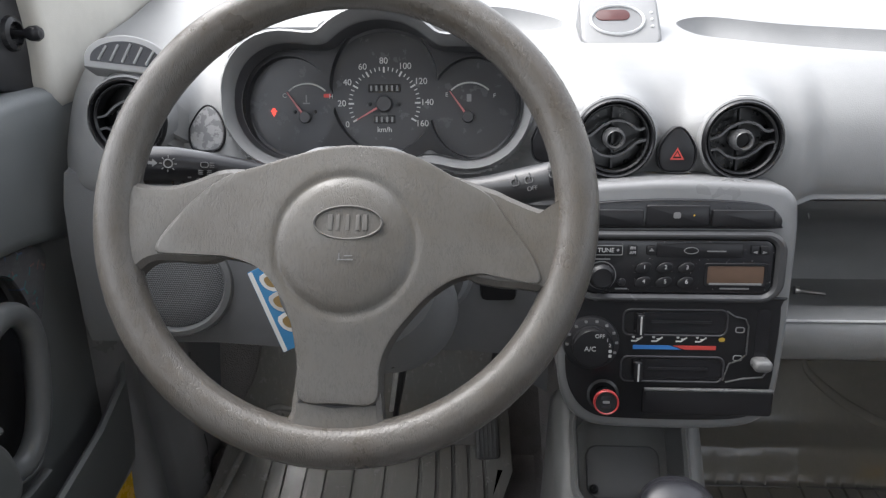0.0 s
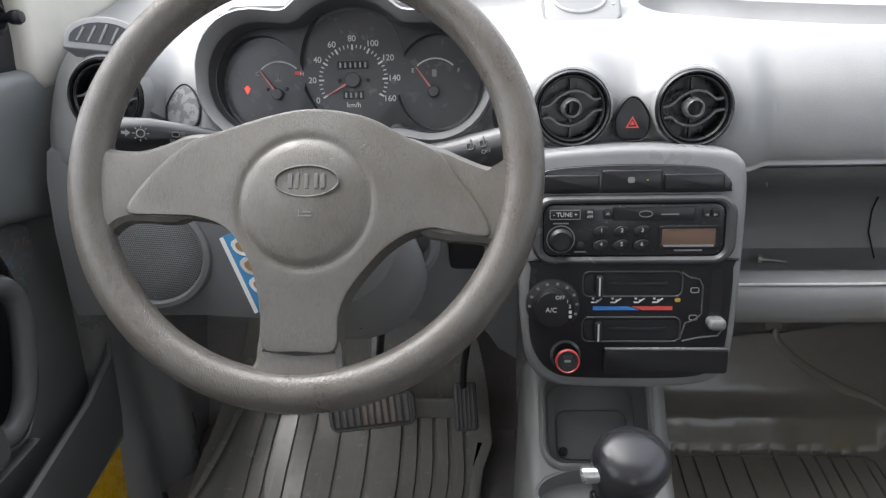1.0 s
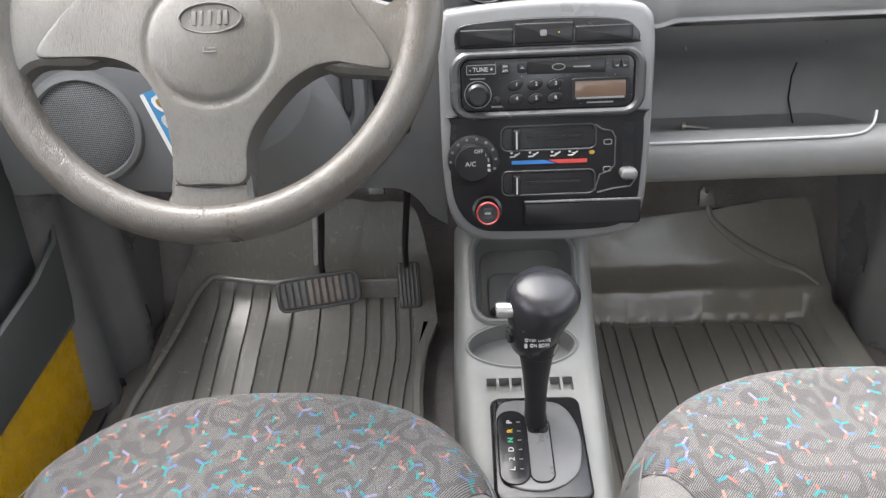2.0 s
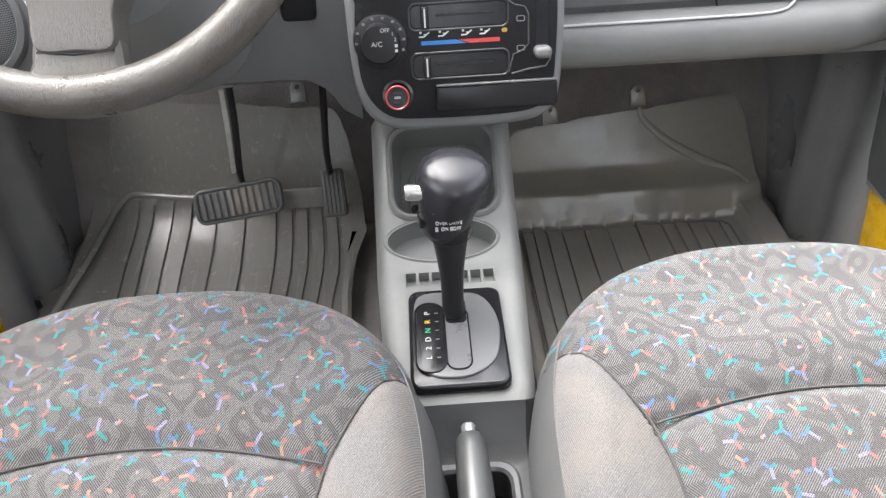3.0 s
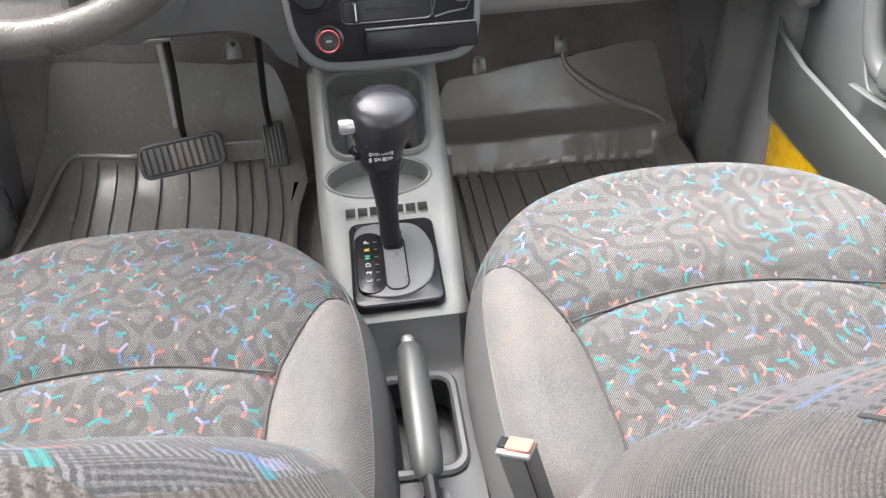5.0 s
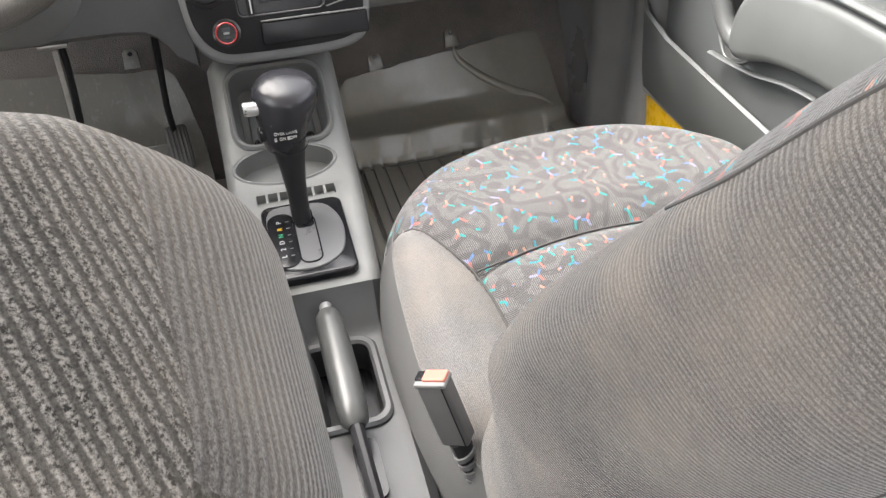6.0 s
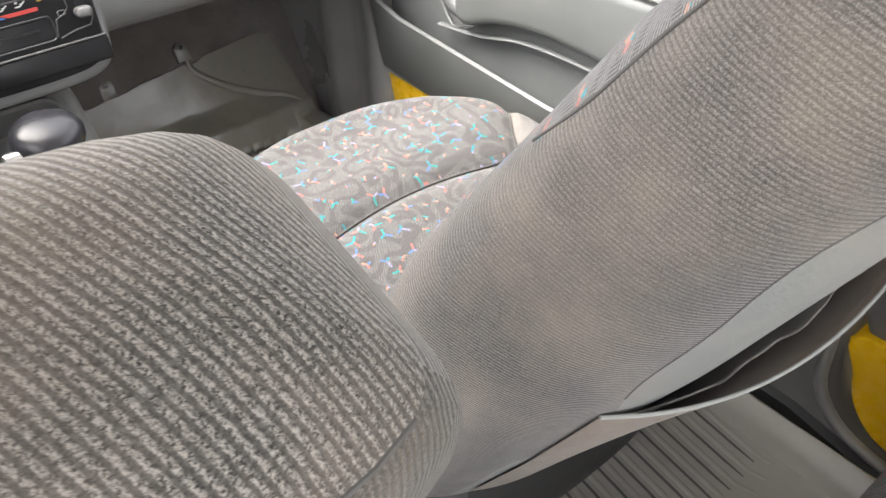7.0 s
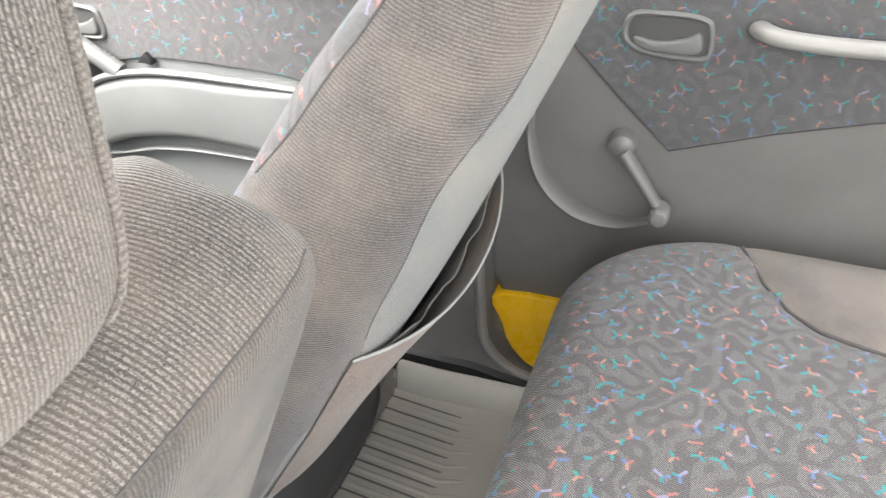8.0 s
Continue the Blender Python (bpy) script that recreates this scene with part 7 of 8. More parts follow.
# ---- floor mats ----
def floor_mat(name, label, xs_edge, grooves, prof, mat, tabs=(), raise_l=0.026, raise_r=0.026, wide_l=0.028, wide_r=0.028, curl=0.0, inset=0.0, drop=0.0, skew=0.0):
    root = thing(name, ((xs_edge[0] + xs_edge[1]) / 2, prof[0][0], prof[0][1]), label, "floor mat", "floor mats")
    x0, x1 = xs_edge
    xs = [(x0, raise_l), (x0 + 0.006, raise_l + 0.004), (x0 + wide_l - 0.012, raise_l - 0.002), (x0 + wide_l - 0.004, 0.002), (x0 + wide_l, 0.0)]
    for gx in grooves:
        for dx, dz in ((-0.0032, 0.0), (-0.0022, -0.005), (0.0022, -0.005), (0.0032, 0.0)):
            xs.append((gx + dx, dz))
    xs += [(x1 - wide_r, 0.0), (x1 - wide_r + 0.004, 0.002), (x1 - wide_r + 0.012, raise_r - 0.002), (x1 - 0.006, raise_r + 0.004), (x1, raise_r)]
    xs.sort()
    rows_t, rows_b = [], []
    for k, (y, z, flatk, shrink) in enumerate(prof):
        rt, rb = [], []
        for x, dz in xs:
            u = (x - (x0 + x1) / 2)
            xx = (x0 + x1) / 2 + u * shrink - (curl * max(0.0, math.sin((y - 0.72) * 9.0)) * (1.0 if x > x1 - 0.02 and 0.72 < y < 1.0 else 0.0))
            wob = 0.0015 * math.sin(x * 31 + y * 17) + 0.001 * math.sin(x * 77 - y * 43)
            side = dz > 0 or x < x0 + wide_l - 0.003 or x > x1 - wide_r + 0.003
            zz = (max(z, z * 0.0 + prof[0][1] + dz) if side and z < 0.0 + prof[-1][1] * 0.3 else z + dz * flatk) + wob
            if z > -0.02 and y > 1.036:
                rise = min(1.0, (y - 1.036) / 0.02)
                xx += inset * rise * max(0.0, 0.5 - u / (x1 - x0))
                zz -= drop * max(0.0, zz) * (0.5 - u / (x1 - x0))
            yy = y - skew * (x - x0 - 0.05) * min(1.0, max(0.0, (y - 0.80) / 0.16))
            if drop and z > 0.002:
                for (ya, za, _, _), (yb, zb, _, _) in zip(prof, prof[1:]):
                    if za <= zz <= zb and zb > za:
                        yy = ya + (yb - ya) * (zz - za) / (zb - za)
            rt.append(V(xx, yy, zz))
            rb.append(V(xx, yy + (0.004 if k > len(prof) - 5 else 0), zz - 0.005))
        rows_t.append(rt)
        rows_b.append(rb)
    rings = [a + b[::-1] for a, b in zip(rows_t, rows_b)]
    part("mat_sheet", loft(rings), mat, root, "", 50)
    for i, (tx, ty, tz) in enumerate(tabs):
        m = frame_of((tx, ty, tz), (0, 0.45, 0.9), (0, -0.9, 0.45))
        tb = part("mat_tab", slab(m, [(-0.014, -0.02), (0.014, -0.02), (0.0125, 0.008), (0.006, 0.015), (-0.006, 0.015), (-0.0125, 0.008)], -0.004, 0.002, 0.001), mat, root, "rubber tab with an eyelet")
        part("eyelet", lathe(m @ Matrix.Translation((0, 0.006, 0.002)), [(0.004, 0), (0.0036, 0.0005), (0.0004, 0.0005)], 12), GLOSS, tb)
    return root


TOE = [(0.962, -0.045, 1.0, 1.0), (0.966, -0.0448, 0.4, 1.0), (0.969, -0.043, 0.0, 1.0), (0.976, -0.033, 0.0, 1.0), (0.989, -0.014, 0.0, 1.0), (0.996, -0.004, 0.0, 1.0), (1.001, 0.0003, 0.0, 1.0), (1.006, 0.002, 0.0, 0.995), (1.020, 0.008, 0.0, 0.992), (1.036, 0.019, 0.0, 0.99), (1.050, 0.036, 0.0, 0.98), (1.066, 0.060, 0.0, 0.96), (1.082, 0.088, 0.0, 0.93), (1.094, 0.112, 0.0, 0.88), (1.099, 0.122, 0.0, 0.84)]
mat_p = floor_mat("passenger_floor_mat", "grey ribbed rubber mat turned up over the toe board", (0.088, 0.535), [0.116, 0.135, 0.157, 0.184, 0.222, 0.262, 0.312, 0.356, 0.379, 0.402, 0.428, 0.455], [(0.36, -0.045, 1.0, 1.0), (0.6, -0.045, 1.0, 1.0), (0.8, -0.045, 1.0, 1.0), (0.90, -0.045, 1.0, 1.0)] + TOE, RUBBER, ((0.182, 1.097, 0.104), (0.334, 1.104, 0.128)), wide_r=0.052, drop=0.30)
# raised fold that runs from a tab to the corner of the tray
part("mat_fold", tube(curve_pts([V(0.338, 1.100, 0.120), V(0.343, 1.083, 0.090), V(0.389, 1.061, 0.053), V(0.443, 1.042, 0.027), V(0.490, 1.026, 0.012), V(0.515, 1.000, 0.002)], 6), [0.003 + 0.005 * math.sin(math.pi * i / 30) for i in range(31)], 14, flat=0.3), RUBBER, mat_p)
# shade of the groove round the tray, laid on as a dark bar
part("tray_border", tube(curve_pts([V(0.112, 0.80, -0.0455), V(0.112, 0.93, -0.0455), V(0.116, 0.948, -0.0453), V(0.135, 0.956, -0.0452), V(0.30, 0.957, -0.0452), V(0.445, 0.957, -0.0452), V(0.466, 0.948, -0.0453), V(0.472, 0.93, -0.0455), V(0.472, 0.80, -0.0455)], 6), 0.0019, 8), PEDAL, mat_p, "dark bar for the shade in the mat's tray groove")
mat_d = floor_mat("driver_floor_mat", "grey ribbed rubber mat with muddy scuffs under the pedals", (-0.622, -0.140), [-0.535, -0.508, -0.473, -0.44, -0.395, -0.345, -0.290, -0.262, -0.236, -0.210, -0.185], [(0.36, -0.045, 1.0, 0.92), (0.6, -0.045, 1.0, 0.93), (0.8, -0.035, 1.0, 0.96), (0.90, -0.024, 1.0, 1.0), (0.96, -0.014, 1.0, 1.0), (1.0, -0.002, 1.0, 0.985), (1.025, 0.012, 1.0, 0.975), (1.036, 0.022, 1.0, 0.97), (1.040, 0.027, 0.0, 0.97), (1.046, 0.044, 0.0, 0.965), (1.054, 0.068, 0.0, 0.955), (1.066, 0.098, 0.0, 0.93), (1.082, 0.134, 0.0, 0.90), (1.094, 0.162, 0.0, 0.86), (1.099, 0.174, 0.0, 0.82)], MUDDY, ((-0.245, 1.100, 0.175),), wide_l=0.055, curl=0.022, inset=0.03, skew=0.16)
# raised rim along the mat's outer edge, curling in at the toe board
part("mat_rim", tube(curve_pts([V(-0.612, 0.60, -0.016), V(-0.607, 0.761, -0.010), V(-0.590, 0.90, -0.002), V(-0.577, 0.985, 0.010), V(-0.565, 1.018, 0.022), V(-0.548, 1.034, 0.031), V(-0.515, 1.030, 0.031), V(-0.44, 1.017, 0.029), V(-0.34, 1.001, 0.028), V(-0.24, 0.985, 0.027), V(-0.17, 0.974, 0.026)], 5), 0.0062, 12, flat=0.55), MUDDY, mat_d)
floor_mat("rear_floor_mat", "pale grey ribbed rubber mat behind the passenger seat", (0.12, 0.56), [], [(-0.17, -0.030, 0.6, 1.0), (-0.155, -0.044, 1.0, 1.0), (-0.1, -0.045, 1.0, 1.0), (0.0, -0.045, 1.0, 1.0), (0.06, -0.045, 1.0, 1.0)], RUBBER_LIGHT)


# ---- doors ----
def side_x(s, x):
    """Distance from the middle of the cabin to a place on one of its sides."""
    return x if s > 0 else -x - 0.085


def yz(s, x):
    """A panel frame on the car's side, looking into the cabin: local x runs along y."""
    m = Matrix(((0, 0, -s, side_x(s, x)), (1, 0, 0, 0), (0, 1, 0, 0), (0, 0, 0, 1)))
    return m


def side_sheet(s, outline, x_out, x_in, bevel=0.004):
    """A panel on the side of the car from x_out (towards the street) to x_in (towards the cabin)."""
    m = yz(s, x_out)
    return slab(m, outline, 0.0, x_out - x_in, bevel)


def pull_cup(root, s, cy, cz, x, w=0.098, h=0.052):
    """The inner door handle in its oval dish."""
    m = yz(s, x)
    o = smooth_loop([(cy + w / 2, cz - 0.004), (cy + w * 0.42, cz + h * 0.42), (cy, cz + h / 2), (cy - w * 0.38, cz + h * 0.44), (cy - w / 2, cz + h * 0.2), (cy - w * 0.5, cz - h * 0.42), (cy - w * 0.2, cz - h / 2), (cy + w * 0.3, cz - h * 0.4)], 5)
    hd = part("door_handle", ring(m, o, shift(o, -0.007), -0.002, 0.007, 0.003), plastic("handle_grey", (0.125, 0.126, 0.124), 0.42, 900, 0.1), root, "grey inner door handle in an oval dish")
    # dish coloured darker than the door to carry the shade in the hollow
    part("handle_dish", slab(m, shift(o, -0.006), -0.001, 0.002), plain("dish_shade", (0.05, 0.05, 0.05), 0.5), hd, "hollow behind the lever, coloured dark for its shade")
    lv = smooth_loop([(cy + w * 0.36, cz - h * 0.05), (cy + w * 0.1, cz - h * 0.12), (cy - w * 0.2, cz - h * 0.02), (cy - w * 0.36, cz + h * 0.12), (cy - w * 0.38, cz - h * 0.30), (cy, cz - h * 0.36), (cy + w * 0.28, cz - h * 0.28)], 4)
    part("handle_lever", slab(m, lv, 0.001, 0.008, 0.003), plastic("lever_dark_grey", (0.13, 0.133, 0.131), 0.35, 900, 0.1), hd)
    return hd


def front_door(s, name, label):
    root = thing(name, (side_x(s, 0.66), 0.5, 0.0), label, "car door", kind="structure")
    dark = s < 0
    shell = [(0.06, -0.07), (0.70, -0.07), (0.90, -0.05), (0.955, 0.06), (0.96, 0.40), (0.95, 0.62), (0.94, 0.69), (0.06, 0.69)]
    part("door_skin", side_sheet(s, shell, 0.70, 0.640, 0.006), YELLOW, root, "yellow painted door metal")
    part("door_skin", side_sheet(s, [(0.12, -0.06), (0.80, -0.06), (0.826, 0.0), (0.826, 0.126), (0.12, 0.126)], 0.650, 0.598, 0.006), YELLOW, root, "yellow painted lower door metal")
    trim = smooth_loop([(0.09, 0.10), (0.30, 0.098), (0.60, 0.11), (0.80, 0.118), (0.862, 0.135), (0.885, 0.20), (0.895, 0.40), (0.905, 0.58), (0.88, 0.635), (0.50, 0.66), (0.09, 0.665)], 4)
    trim_o = part("trim_panel", side_sheet(s, trim, 0.640, 0.622, 0.006), DOORGREY, root, "grey moulded door trim")
    # lighter upper cap
    cap = smooth_loop([(0.09, 0.56), (0.45, 0.552), (0.70, 0.505), (0.80, 0.476), (0.875, 0.45), (0.902, 0.50), (0.91, 0.58), (0.885, 0.638), (0.5, 0.672), (0.09, 0.677)], 4)
    part("upper_cap", side_sheet(s, cap, 0.640, 0.596, 0.016), DOORGREY, root, "smooth grey upper door cap")
    fab = smooth_loop([(0.12, 0.424), (0.30, 0.424), (0.46, 0.424), (0.56, 0.405), (0.66, 0.375), (0.735, 0.385), (0.775, 0.43), (0.79, 0.472), (0.70, 0.502), (0.45, 0.55), (0.12, 0.558)], 4)
    fab_o = part("cloth_insert", side_sheet(s, fab, 0.630, 0.616, 0.004), PRINT_DOOR, root, "printed grey cloth insert with coloured flecks")
    # armrest with its long pull and the bowl under it
    arm = smooth_loop([(0.10, 0.305), (0.30, 0.312), (0.42, 0.314), (0.51, 0.300), (0.565, 0.280), (0.592, 0.278), (0.604, 0.298), (0.600, 0.340), (0.575, 0.372), (0.52, 0.394), (0.44, 0.408), (0.30, 0.410), (0.10, 0.412)], 5)
    ar = part("armrest", side_sheet(s, arm, 0.630, 0.582, 0.014), plastic("armrest_grey", (0.13, 0.137, 0.135), 0.42, 800, 0.15), root, "grey armrest with a pale top edge")
    edge = [V(side_x(s, 0.590), y, z) for y, z in ((0.10, 0.414), (0.30, 0.417), (0.44, 0.415), (0.52, 0.402), (0.560, 0.388), (0.596, 0.366))]
    part("armrest_rail", tube(curve_pts(edge, 6), 0.0075, 12, flat=0.7), plastic("rail_grey", (0.14, 0.147, 0.145), 0.45, 800, 0.1), ar, "pale moulded rail along the armrest")
    # grab loop standing in a dark slot that is cut into the trim
    dy = -0.018 if s > 0 else 0.008
    slot = smooth_loop([(0.725 + dy, 0.44), (0.728 + dy, 0.40), (0.712 + dy, 0.335), (0.690 + dy, 0.275), (0.660 + dy, 0.246), (0.618 + dy, 0.262), (0.590 + dy, 0.30), (0.585 + dy, 0.38), (0.61 + dy, 0.45), (0.67 + dy, 0.485), (0.71 + dy, 0.475)], 4)
    for hole in (trim_o, fab_o):
        carve(hole, [loft([on(yz(s, 0.637), slot, 0.0), on(yz(s, 0.637), slot, 0.06)])])
    part("pull_slot", side_sheet(s, shift(slot, 0.004), 0.6395, 0.6368), BLACK, root, "dark slot behind the grab loop")
    part("slot_rim", ring(yz(s, 0.622), shift(slot, 0.004), slot, -0.004, 0.003, 0.001), plastic("rim_grey", (0.25, 0.26, 0.255), 0.35, 800, 0.1), root)
    loop = [V(side_x(s, x), y + dy, z) for x, y, z in ((0.596, 0.53, 0.405), (0.594, 0.575, 0.432), (0.594, 0.625, 0.458), (0.594, 0.660, 0.458), (0.594, 0.683, 0.437), (0.594, 0.687, 0.408), (0.595, 0.679, 0.373), (0.596, 0.664, 0.334), (0.598, 0.645, 0.304), (0.602, 0.618, 0.290), (0.612, 0.585, 0.300))]
    part("pull_loop", tube(curve_pts(loop, 5), 0.0135, 14, flat=1.0), plastic("loop_grey", (0.13, 0.135, 0.135), 0.3, 800, 0.12), root, "smooth dark grab loop of the door")
    bowl = [V(side_x(s, 0.603), y, z) for y, z in ((0.12, 0.285), (0.35, 0.290), (0.47, 0.283), (0.56, 0.262), (0.66, 0.250))]
    part("trim_ridge", tube(curve_pts(bowl, 6), [0.006] * 25, 12, flat=0.4), DOORGREY, root)
    # map pocket: a thin wall standing off the door, curling back at its front
    wall = []
    path = [(0.870, 0.626), (0.862, 0.606), (0.848, 0.592), (0.82, 0.582), (0.74, 0.578), (0.60, 0.576), (0.40, 0.576), (0.20, 0.578), (0.10, 0.582)]
    tops = [0.262, 0.268, 0.264, 0.252, 0.238, 0.232, 0.222, 0.216, 0.214]
    n = 6
    pts = []
    for i in range(len(path) - 1):
        for k in range(n):
            t = k / n
            pts.append((path[i][0] * (1 - t) + path[i + 1][0] * t, path[i][1] * (1 - t) + path[i + 1][1] * t, tops[i] * (1 - t) + tops[i + 1] * t))
    pts.append((*path[-1], tops[-1]))
    for y, x, zt in pts:
        lean = 0.010
        wall.append([V(side_x(s, x + 0.008 + lean), y, 0.118), V(side_x(s, x + lean), y, 0.124), V(side_x(s, x + 0.001), y, zt - 0.006), V(side_x(s, x - 0.001), y, zt - 0.001), V(side_x(s, x + 0.004), y, zt + 0.002), V(side_x(s, x + 0.010), y, zt - 0.002), V(side_x(s, x + 0.012), y, zt - 0.012), V(side_x(s, x + 0.018 + lean), y, 0.130), V(side_x(s, x + 0.03 + lean), y, 0.120)])
    part("map_pocket", loft(wall), DOORGREY, root, "grey map pocket standing off the door", 50)
    part("pocket_floor", side_sheet(s, [(0.10, 0.116), (0.86, 0.116), (0.86, 0.128), (0.10, 0.128)], 0.638, 0.592, 0.0), KICK, root)
    pull_cup(root, s, 0.590, 0.470, 0.617)
    # latch stub and notch in the cloth's lower edge
    part("door_catch", side_sheet(s, [(0.462, 0.418), (0.488, 0.418), (0.480, 0.428), (0.472, 0.434), (0.466, 0.428)], 0.62, 0.606, 0.002), BLACK, root)
    if dark:
        # mirror sail with the adjusting knob
        sail = smooth_loop([(0.80, 0.655), (0.855, 0.635), (0.905, 0.66), (0.90, 0.72), (0.86, 0.79), (0.78, 0.84), (0.72, 0.85), (0.72, 0.68)], 4)
        sl = part("mirror_sail", side_sheet(s, sail, 0.66, 0.615, 0.006), BLACK, root, "black mirror corner panel")
        m = yz(s, 0.615) @ Matrix.Translation((0.845, 0.705, 0))
        part("knob_collar", lathe(m, [(0.020, -0.002), (0.018, 0.005), (0.013, 0.007), (0.012, 0.001), (0.0005, 0.001)], 28), PANEL, sl)
        part("mirror_knob", lathe(m, [(0.006, 0.0), (0.005, 0.016), (0.008, 0.022), (0.0085, 0.030), (0.006, 0.034), (0.0005, 0.035)], 20), PANEL, sl, "small grey mirror adjusting knob")
    win = [V(side_x(s, 0.655), 0.90, 0.70), V(side_x(s, 0.65), 0.08, 0.695), V(side_x(s, 0.58), 0.0, 1.09), V(side_x(s, 0.58), 0.46, 1.09)]
    part("window_seal", tube([V(side_x(s, 0.64), 0.06, 0.684), V(side_x(s, 0.64), 0.93, 0.688)], 0.010, 10), BLACK, root)
    return root


front_door(1, "door_1", "grey-trimmed yellow front passenger door with map pocket, closed")
front_door(-1, "door_2", "grey-trimmed yellow driver door with map pocket, closed")


def rear_door(s, name, label):
    root = thing(name, (side_x(s, 0.66), -0.4, 0.0), label, "car door", kind="structure")
    shell = smooth_loop([(-0.085, 0.10), (-0.10, 0.04), (-0.15, -0.01), (-0.30, -0.02), (-0.60, 0.02), (-0.84, 0.15), (-0.86, 0.60), (-0.80, 0.69), (-0.10, 0.69), (-0.075, 0.55), (-0.075, 0.25)], 4)
    part("door_skin", side_sheet(s, shell, 0.70, 0.640, 0.006), YELLOW, root, "yellow painted door metal")
    part("door_skin", side_sheet(s, smooth_loop([(-0.085, 0.128), (-0.088, 0.07), (-0.11, 0.02), (-0.16, -0.01), (-0.30, -0.02), (-0.55, 0.0), (-0.55, 0.130), (-0.30, 0.130)], 4), 0.650, 0.606, 0.004), YELLOW, root, "yellow painted lower door metal")
    trim = smooth_loop([(-0.082, 0.124), (-0.30, 0.124), (-0.60, 0.14), (-0.80, 0.20), (-0.84, 0.40), (-0.82, 0.64), (-0.45, 0.672), (-0.10, 0.672), (-0.072, 0.60), (-0.072, 0.30)], 4)
    part("trim_panel", side_sheet(s, trim, 0.640, 0.616, 0.010), plastic("rear_trim_grey", (0.128, 0.123, 0.118), 0.5, 800, 0.25), root, "grey-brown moulded door trim")
    fab = [(-0.288, 0.390), (-0.22, 0.452), (-0.155, 0.515), (-0.115, 0.58), (-0.10, 0.64), (-0.45, 0.655), (-0.80, 0.64), (-0.80, 0.50), (-0.62, 0.478), (-0.50, 0.456), (-0.40, 0.428)]
    dense = []
    for i in range(len(fab)):
        a, b = fab[i], fab[(i + 1) % len(fab)]
        for k in range(4):
            dense.append((a[0] + (b[0] - a[0]) * k / 4, a[1] + (b[1] - a[1]) * k / 4))
    part("cloth_insert", side_sheet(s, dense, 0.630, 0.612, 0.003), PRINT_DOOR, root, "printed dark grey cloth insert with coloured flecks")
    part("insert_edge", tube([V(side_x(s, 0.6135), y, z) for y, z in ((-0.100, 0.62), (-0.115, 0.58), (-0.155, 0.515), (-0.22, 0.452), (-0.288, 0.390), (-0.40, 0.428), (-0.50, 0.456), (-0.62, 0.478), (-0.80, 0.50))], 0.0016, 8), BLACK, root)
    # round bowl behind the crank
    arc = [V(side_x(s, 0.612), -0.232 + 0.118 * math.cos(radians(a)), 0.402 + 0.122 * math.sin(radians(a))) for a in range(20, -130, -6)]
    part("crank_bowl", tube(arc, [0.004 + 0.024 * math.sin(math.pi * i / (len(arc) - 1)) for i in range(len(arc))], 18, flat=0.3), plastic("bowl_grey", (0.134, 0.129, 0.124), 0.55, 800, 0.15), root, "raised rim of the crank bowl")
    cr = part("window_crank", lathe(yz(s, 0.616) @ Matrix.Translation((-0.233, 0.393, 0)), [(0.018, 0.0), (0.0175, 0.014), (0.0155, 0.021), (0.010, 0.0245), (0.0005, 0.0255)], 28), plastic("crank_grey", (0.125, 0.122, 0.117), 0.38, 900, 0.1), root, "grey window winder")
    a, b = V(side_x(s, 0.597), -0.236, 0.389), V(side_x(s, 0.590), -0.290, 0.318)
    part("crank_arm", tube([a, a + (b - a) * 0.5, b], [0.013, 0.0115, 0.010], 14, flat=0.7), plastic("crank_grey_arm", (0.125, 0.122, 0.117), 0.36, 900, 0.1), cr)
    part("crank_knob", lathe(yz(s, 0.600) @ Matrix.Translation((-0.291, 0.316, 0)), [(0.012, 0.0), (0.0125, 0.022), (0.012, 0.030), (0.009, 0.034), (0.0005, 0.035)], 24), plastic("crank_grey_knob", (0.15, 0.147, 0.142), 0.36, 900, 0.1), cr)
    pull_cup(root, s, -0.265, 0.532, 0.613, 0.100, 0.055)
    # pull strap
    bar = [V(side_x(s, x), y, z) for x, y, z in ((0.612, -0.362, 0.548), (0.592, -0.368, 0.550), (0.582, -0.39, 0.548), (0.580, -0.45, 0.546), (0.580, -0.56, 0.548), (0.584, -0.60, 0.550), (0.612, -0.61, 0.550))]
    pb = part("pull_strap", tube(curve_pts(bar, 6), 0.0125, 14, flat=0.75), plastic("strap_pale", (0.25, 0.243, 0.232), 0.38, 900, 0.1), root, "pale grey grab handle")
    part("strap_screw", lathe(yz(s, 0.590) @ Matrix.Translation((-0.378, 0.545, 0)), [(0.006, 0), (0.006, 0.002), (0.004, 0.003), (0.0005, 0.001)], 14), GLOSS, pb)
    part("window_seal", tube([V(side_x(s, 0.64), -0.10, 0.682), V(side_x(s, 0.64), -0.80, 0.682)], 0.010, 10), BLACK, root)
    return root


rear_door(1, "door_3", "grey-trimmed yellow rear door with a window winder, closed")


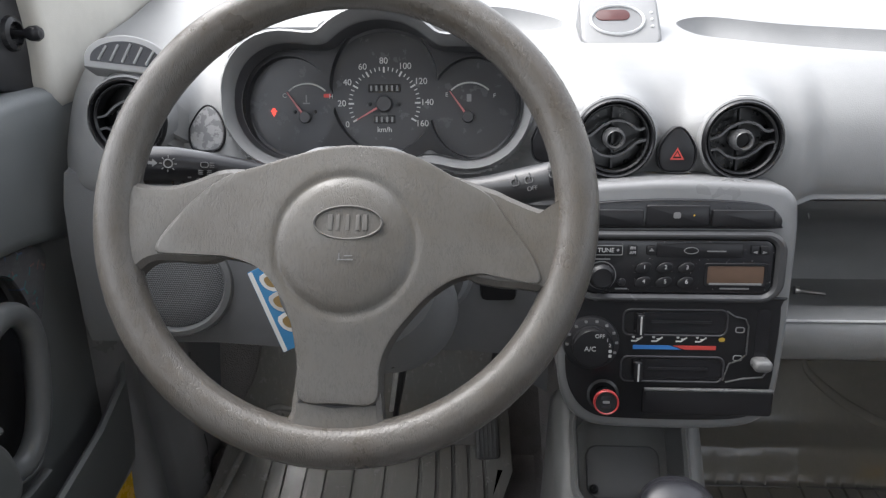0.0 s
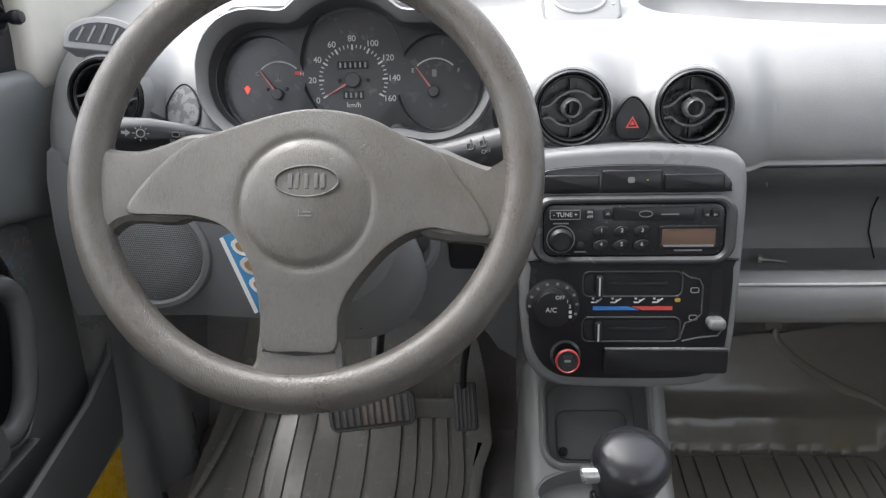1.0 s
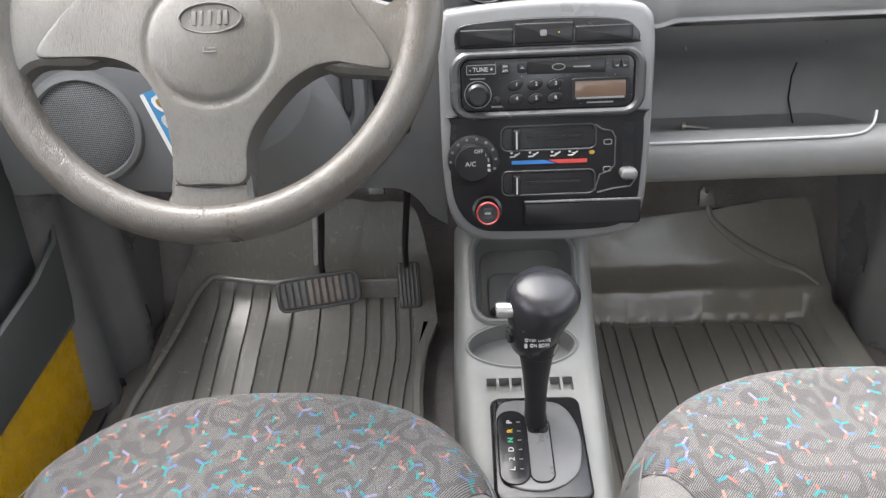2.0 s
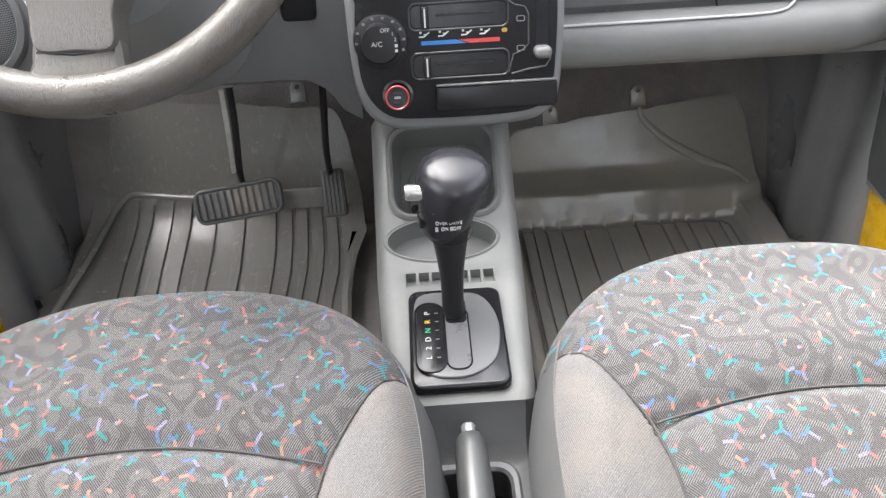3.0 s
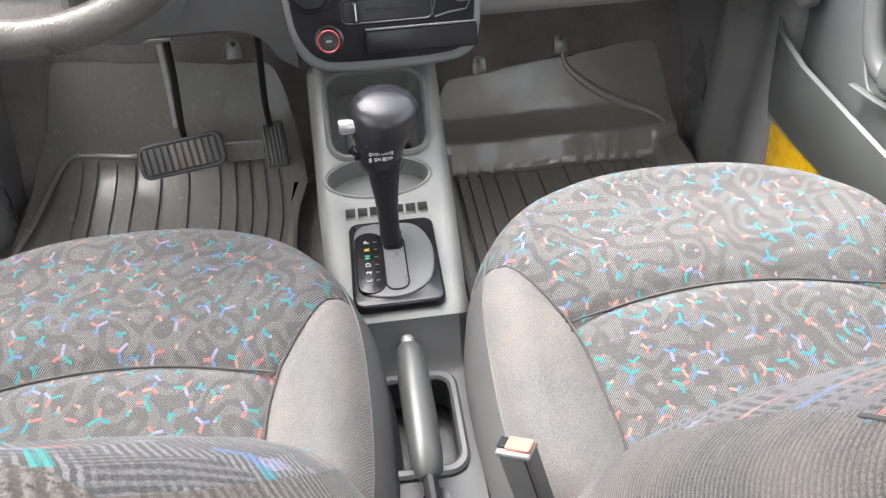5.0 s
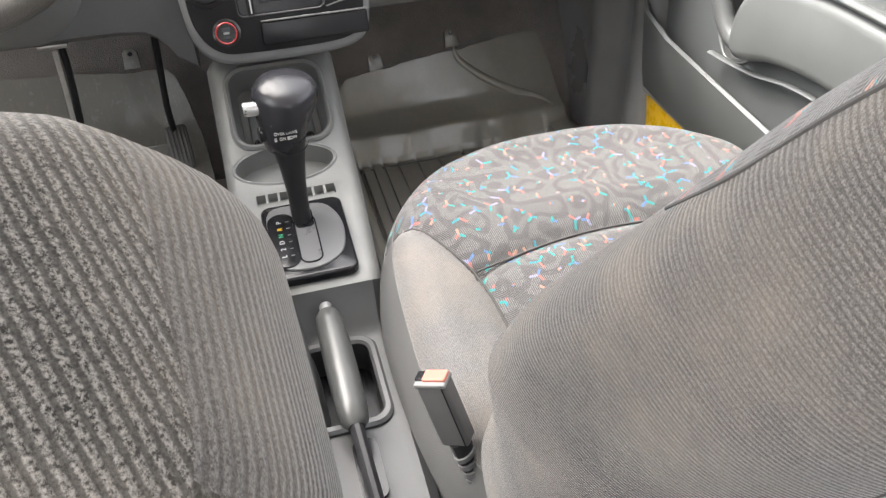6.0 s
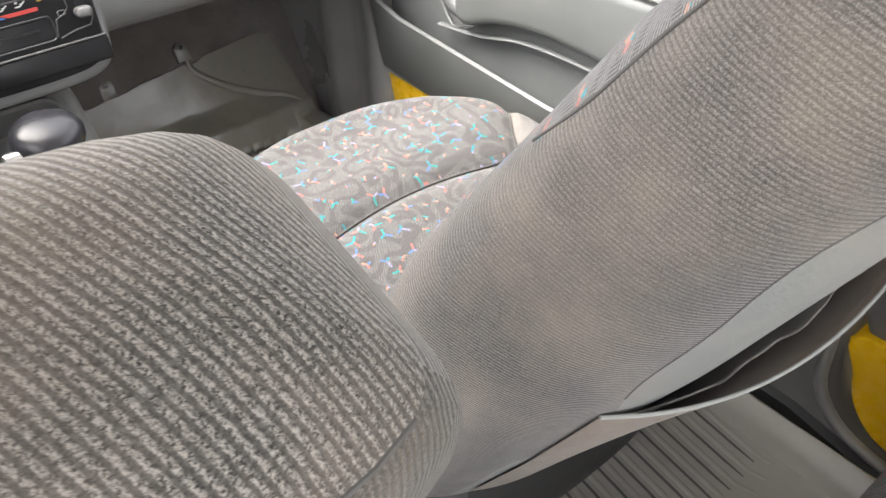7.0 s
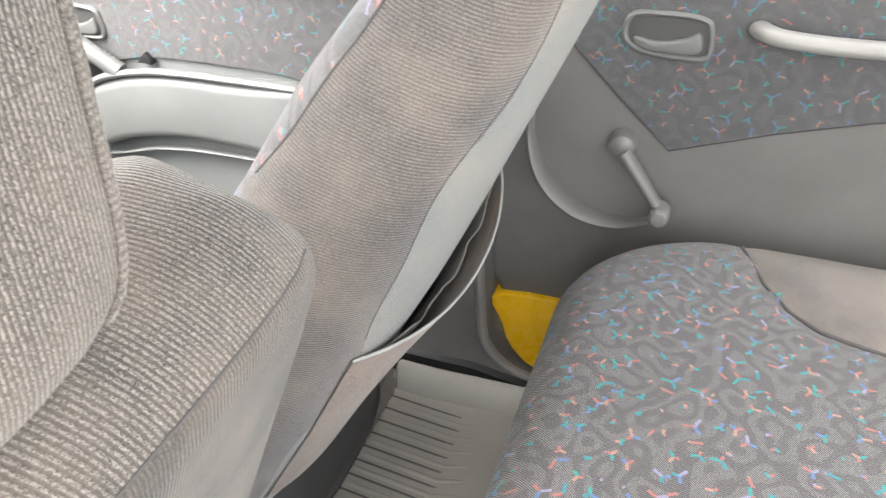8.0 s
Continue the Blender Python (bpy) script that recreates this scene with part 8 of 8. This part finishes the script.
def side_trims():
    for s, nm in ((1, "right"), (-1, "left")):
        # kick panel ahead of the front door, with soft vertical folds
        rings = []
        prof = [(0.80, 0.640), (0.802, 0.600), (0.812, 0.588), (0.835, 0.582), (0.86, 0.586), (0.885, 0.600), (0.91, 0.590), (0.935, 0.566), (0.96, 0.560), (0.985, 0.575), (1.02, 0.582), (1.10, 0.566), (1.20, 0.53), (1.20, 0.66), (0.82, 0.66)]
        for z, dy, dx in ((FLOOR - 0.02, -0.03, -0.012), (0.02, -0.015, -0.008), (0.10, 0.0, 0.0), (0.20, 0.012, 0.006), (0.32, 0.03, 0.012), (0.42, 0.045, 0.02)):
            rings.append([V(side_x(s, x + dx), y + dy, z) for y, x in prof])
        solid("trim_kick_panel_" + nm, loft(rings), KICK, "dark grey moulded kick panel", "trim", kind="structure", angle=60)
        # sill, its colour darkened for the shade beside the seat
        sill = [(0.85, FLOOR - 0.03), (0.85, -0.035), (0.80, -0.035), (0.14, -0.03), (0.10, -0.004), (-0.05, -0.004), (-0.13, -0.018), (-0.45, -0.018), (-0.45, FLOOR - 0.03)]
        m0, m1 = sorted((side_x(s, 0.575), side_x(s, 0.597)))
        solid("trim_sill_" + nm, side_prism(sill, m0, m1, 0.006), CONSOLE_SHADED, "door sill trim, coloured dark for the shade there", "trim", kind="structure")
        # foot of the middle pillar
        rings = []
        for z, y0, y1, x in ((-0.02, -0.175, 0.12, 0.590), (-0.011, -0.150, 0.12, 0.590), (-0.003, -0.122, 0.12, 0.590), (0.014, -0.095, 0.12, 0.590), (0.03, -0.084, 0.118, 0.589), (0.05, -0.076, 0.115, 0.588), (0.088, -0.068, 0.11, 0.588), (0.12, -0.068, 0.11, 0.588), (0.20, -0.064, 0.105, 0.592), (0.40, -0.062, 0.10, 0.598), (0.60, -0.066, 0.09, 0.604), (0.70, -0.06, 0.08, 0.61)):
            rings.append([V(side_x(s, xx), y, z) for xx, y in ((0.655, y0 - 0.004), (x + 0.024, y0 - 0.004), (x + 0.008, y0 + 0.004), (x, y0 + 0.022), (x, y1 - 0.02), (x + 0.01, y1), (0.655, y1))])
        solid("trim_middle_pillar_foot_" + nm, loft(rings), plastic("pillar_foot_" + nm, (0.115, 0.113, 0.11), 0.42, 800, 0.2), "grey plastic trim on the foot of the middle pillar", "pillar trim", kind="structure", angle=60)


side_trims()
# rounded lip round the foot of the pillar, beside the painted sill
LIP = curve_pts([V(0.594, -0.052, 0.26), V(0.591, -0.056, 0.16), V(0.590, -0.060, 0.09), V(0.589, -0.066, 0.05), V(0.589, -0.084, 0.020), V(0.589, -0.112, -0.001), V(0.589, -0.150, -0.012), V(0.589, -0.19, -0.017)], 6)
solid("trim_pillar_lip_right", tube(LIP, 0.0075, 12), plastic("pillar_lip", (0.20, 0.196, 0.19), 0.4, 800, 0.2), "rounded grey plastic lip round the pillar foot", "trim", kind="structure", angle=60)
for s, nm in ((1, "right"), (-1, "left")):
    o = smooth_loop([(0.87, 0.61), (1.05, 0.63), (1.25, 0.65), (1.33, 0.70), (1.15, 0.80), (0.98, 0.88), (0.90, 0.90), (0.875, 0.80), (0.87, 0.70)], 4)
    solid("trim_pillar_base_" + nm, side_sheet(s, o, 0.66, 0.594, 0.012), PILLAR, "pale beige trim at the foot of the windscreen pillar", "pillar trim", kind="structure")

# diagonal grooves of the rear mat, their shade laid on as dark bars, each with a raised land beside it
def rear_grooves():
    mat = bpy.data.objects["rear_floor_mat"]
    for i in range(14):
        x = 0.155 + i * 0.027
        a, b, c = V(x + 0.012, 0.062, -0.0452), V(x, -0.062, -0.0452), V(x + 0.024, -0.15, -0.0452)
        part("mat_groove", tube([a, b], 0.0019, 6, flat=0.5), PEDAL, mat, "dark bar for the shade in a groove of the rubber")
        part("mat_groove", tube([b, c], 0.0011, 6, flat=0.5), PEDAL, mat, "dark bar for the shade in a groove of the rubber")
        part("mat_rib", tube([a + V(0.012, 0, 0), b + V(0.012, 0, 0), c + V(0.012, 0, 0)], 0.0042, 8, flat=0.45), RUBBER_LIGHT, mat)
    part("mat_rim", tube([V(0.548, 0.07, -0.033), V(0.549, -0.05, -0.031), V(0.546, -0.165, -0.026)], 0.0085, 12, flat=0.8), RUBBER_LIGHT, mat, "raised outer rim of the mat")


rear_grooves()
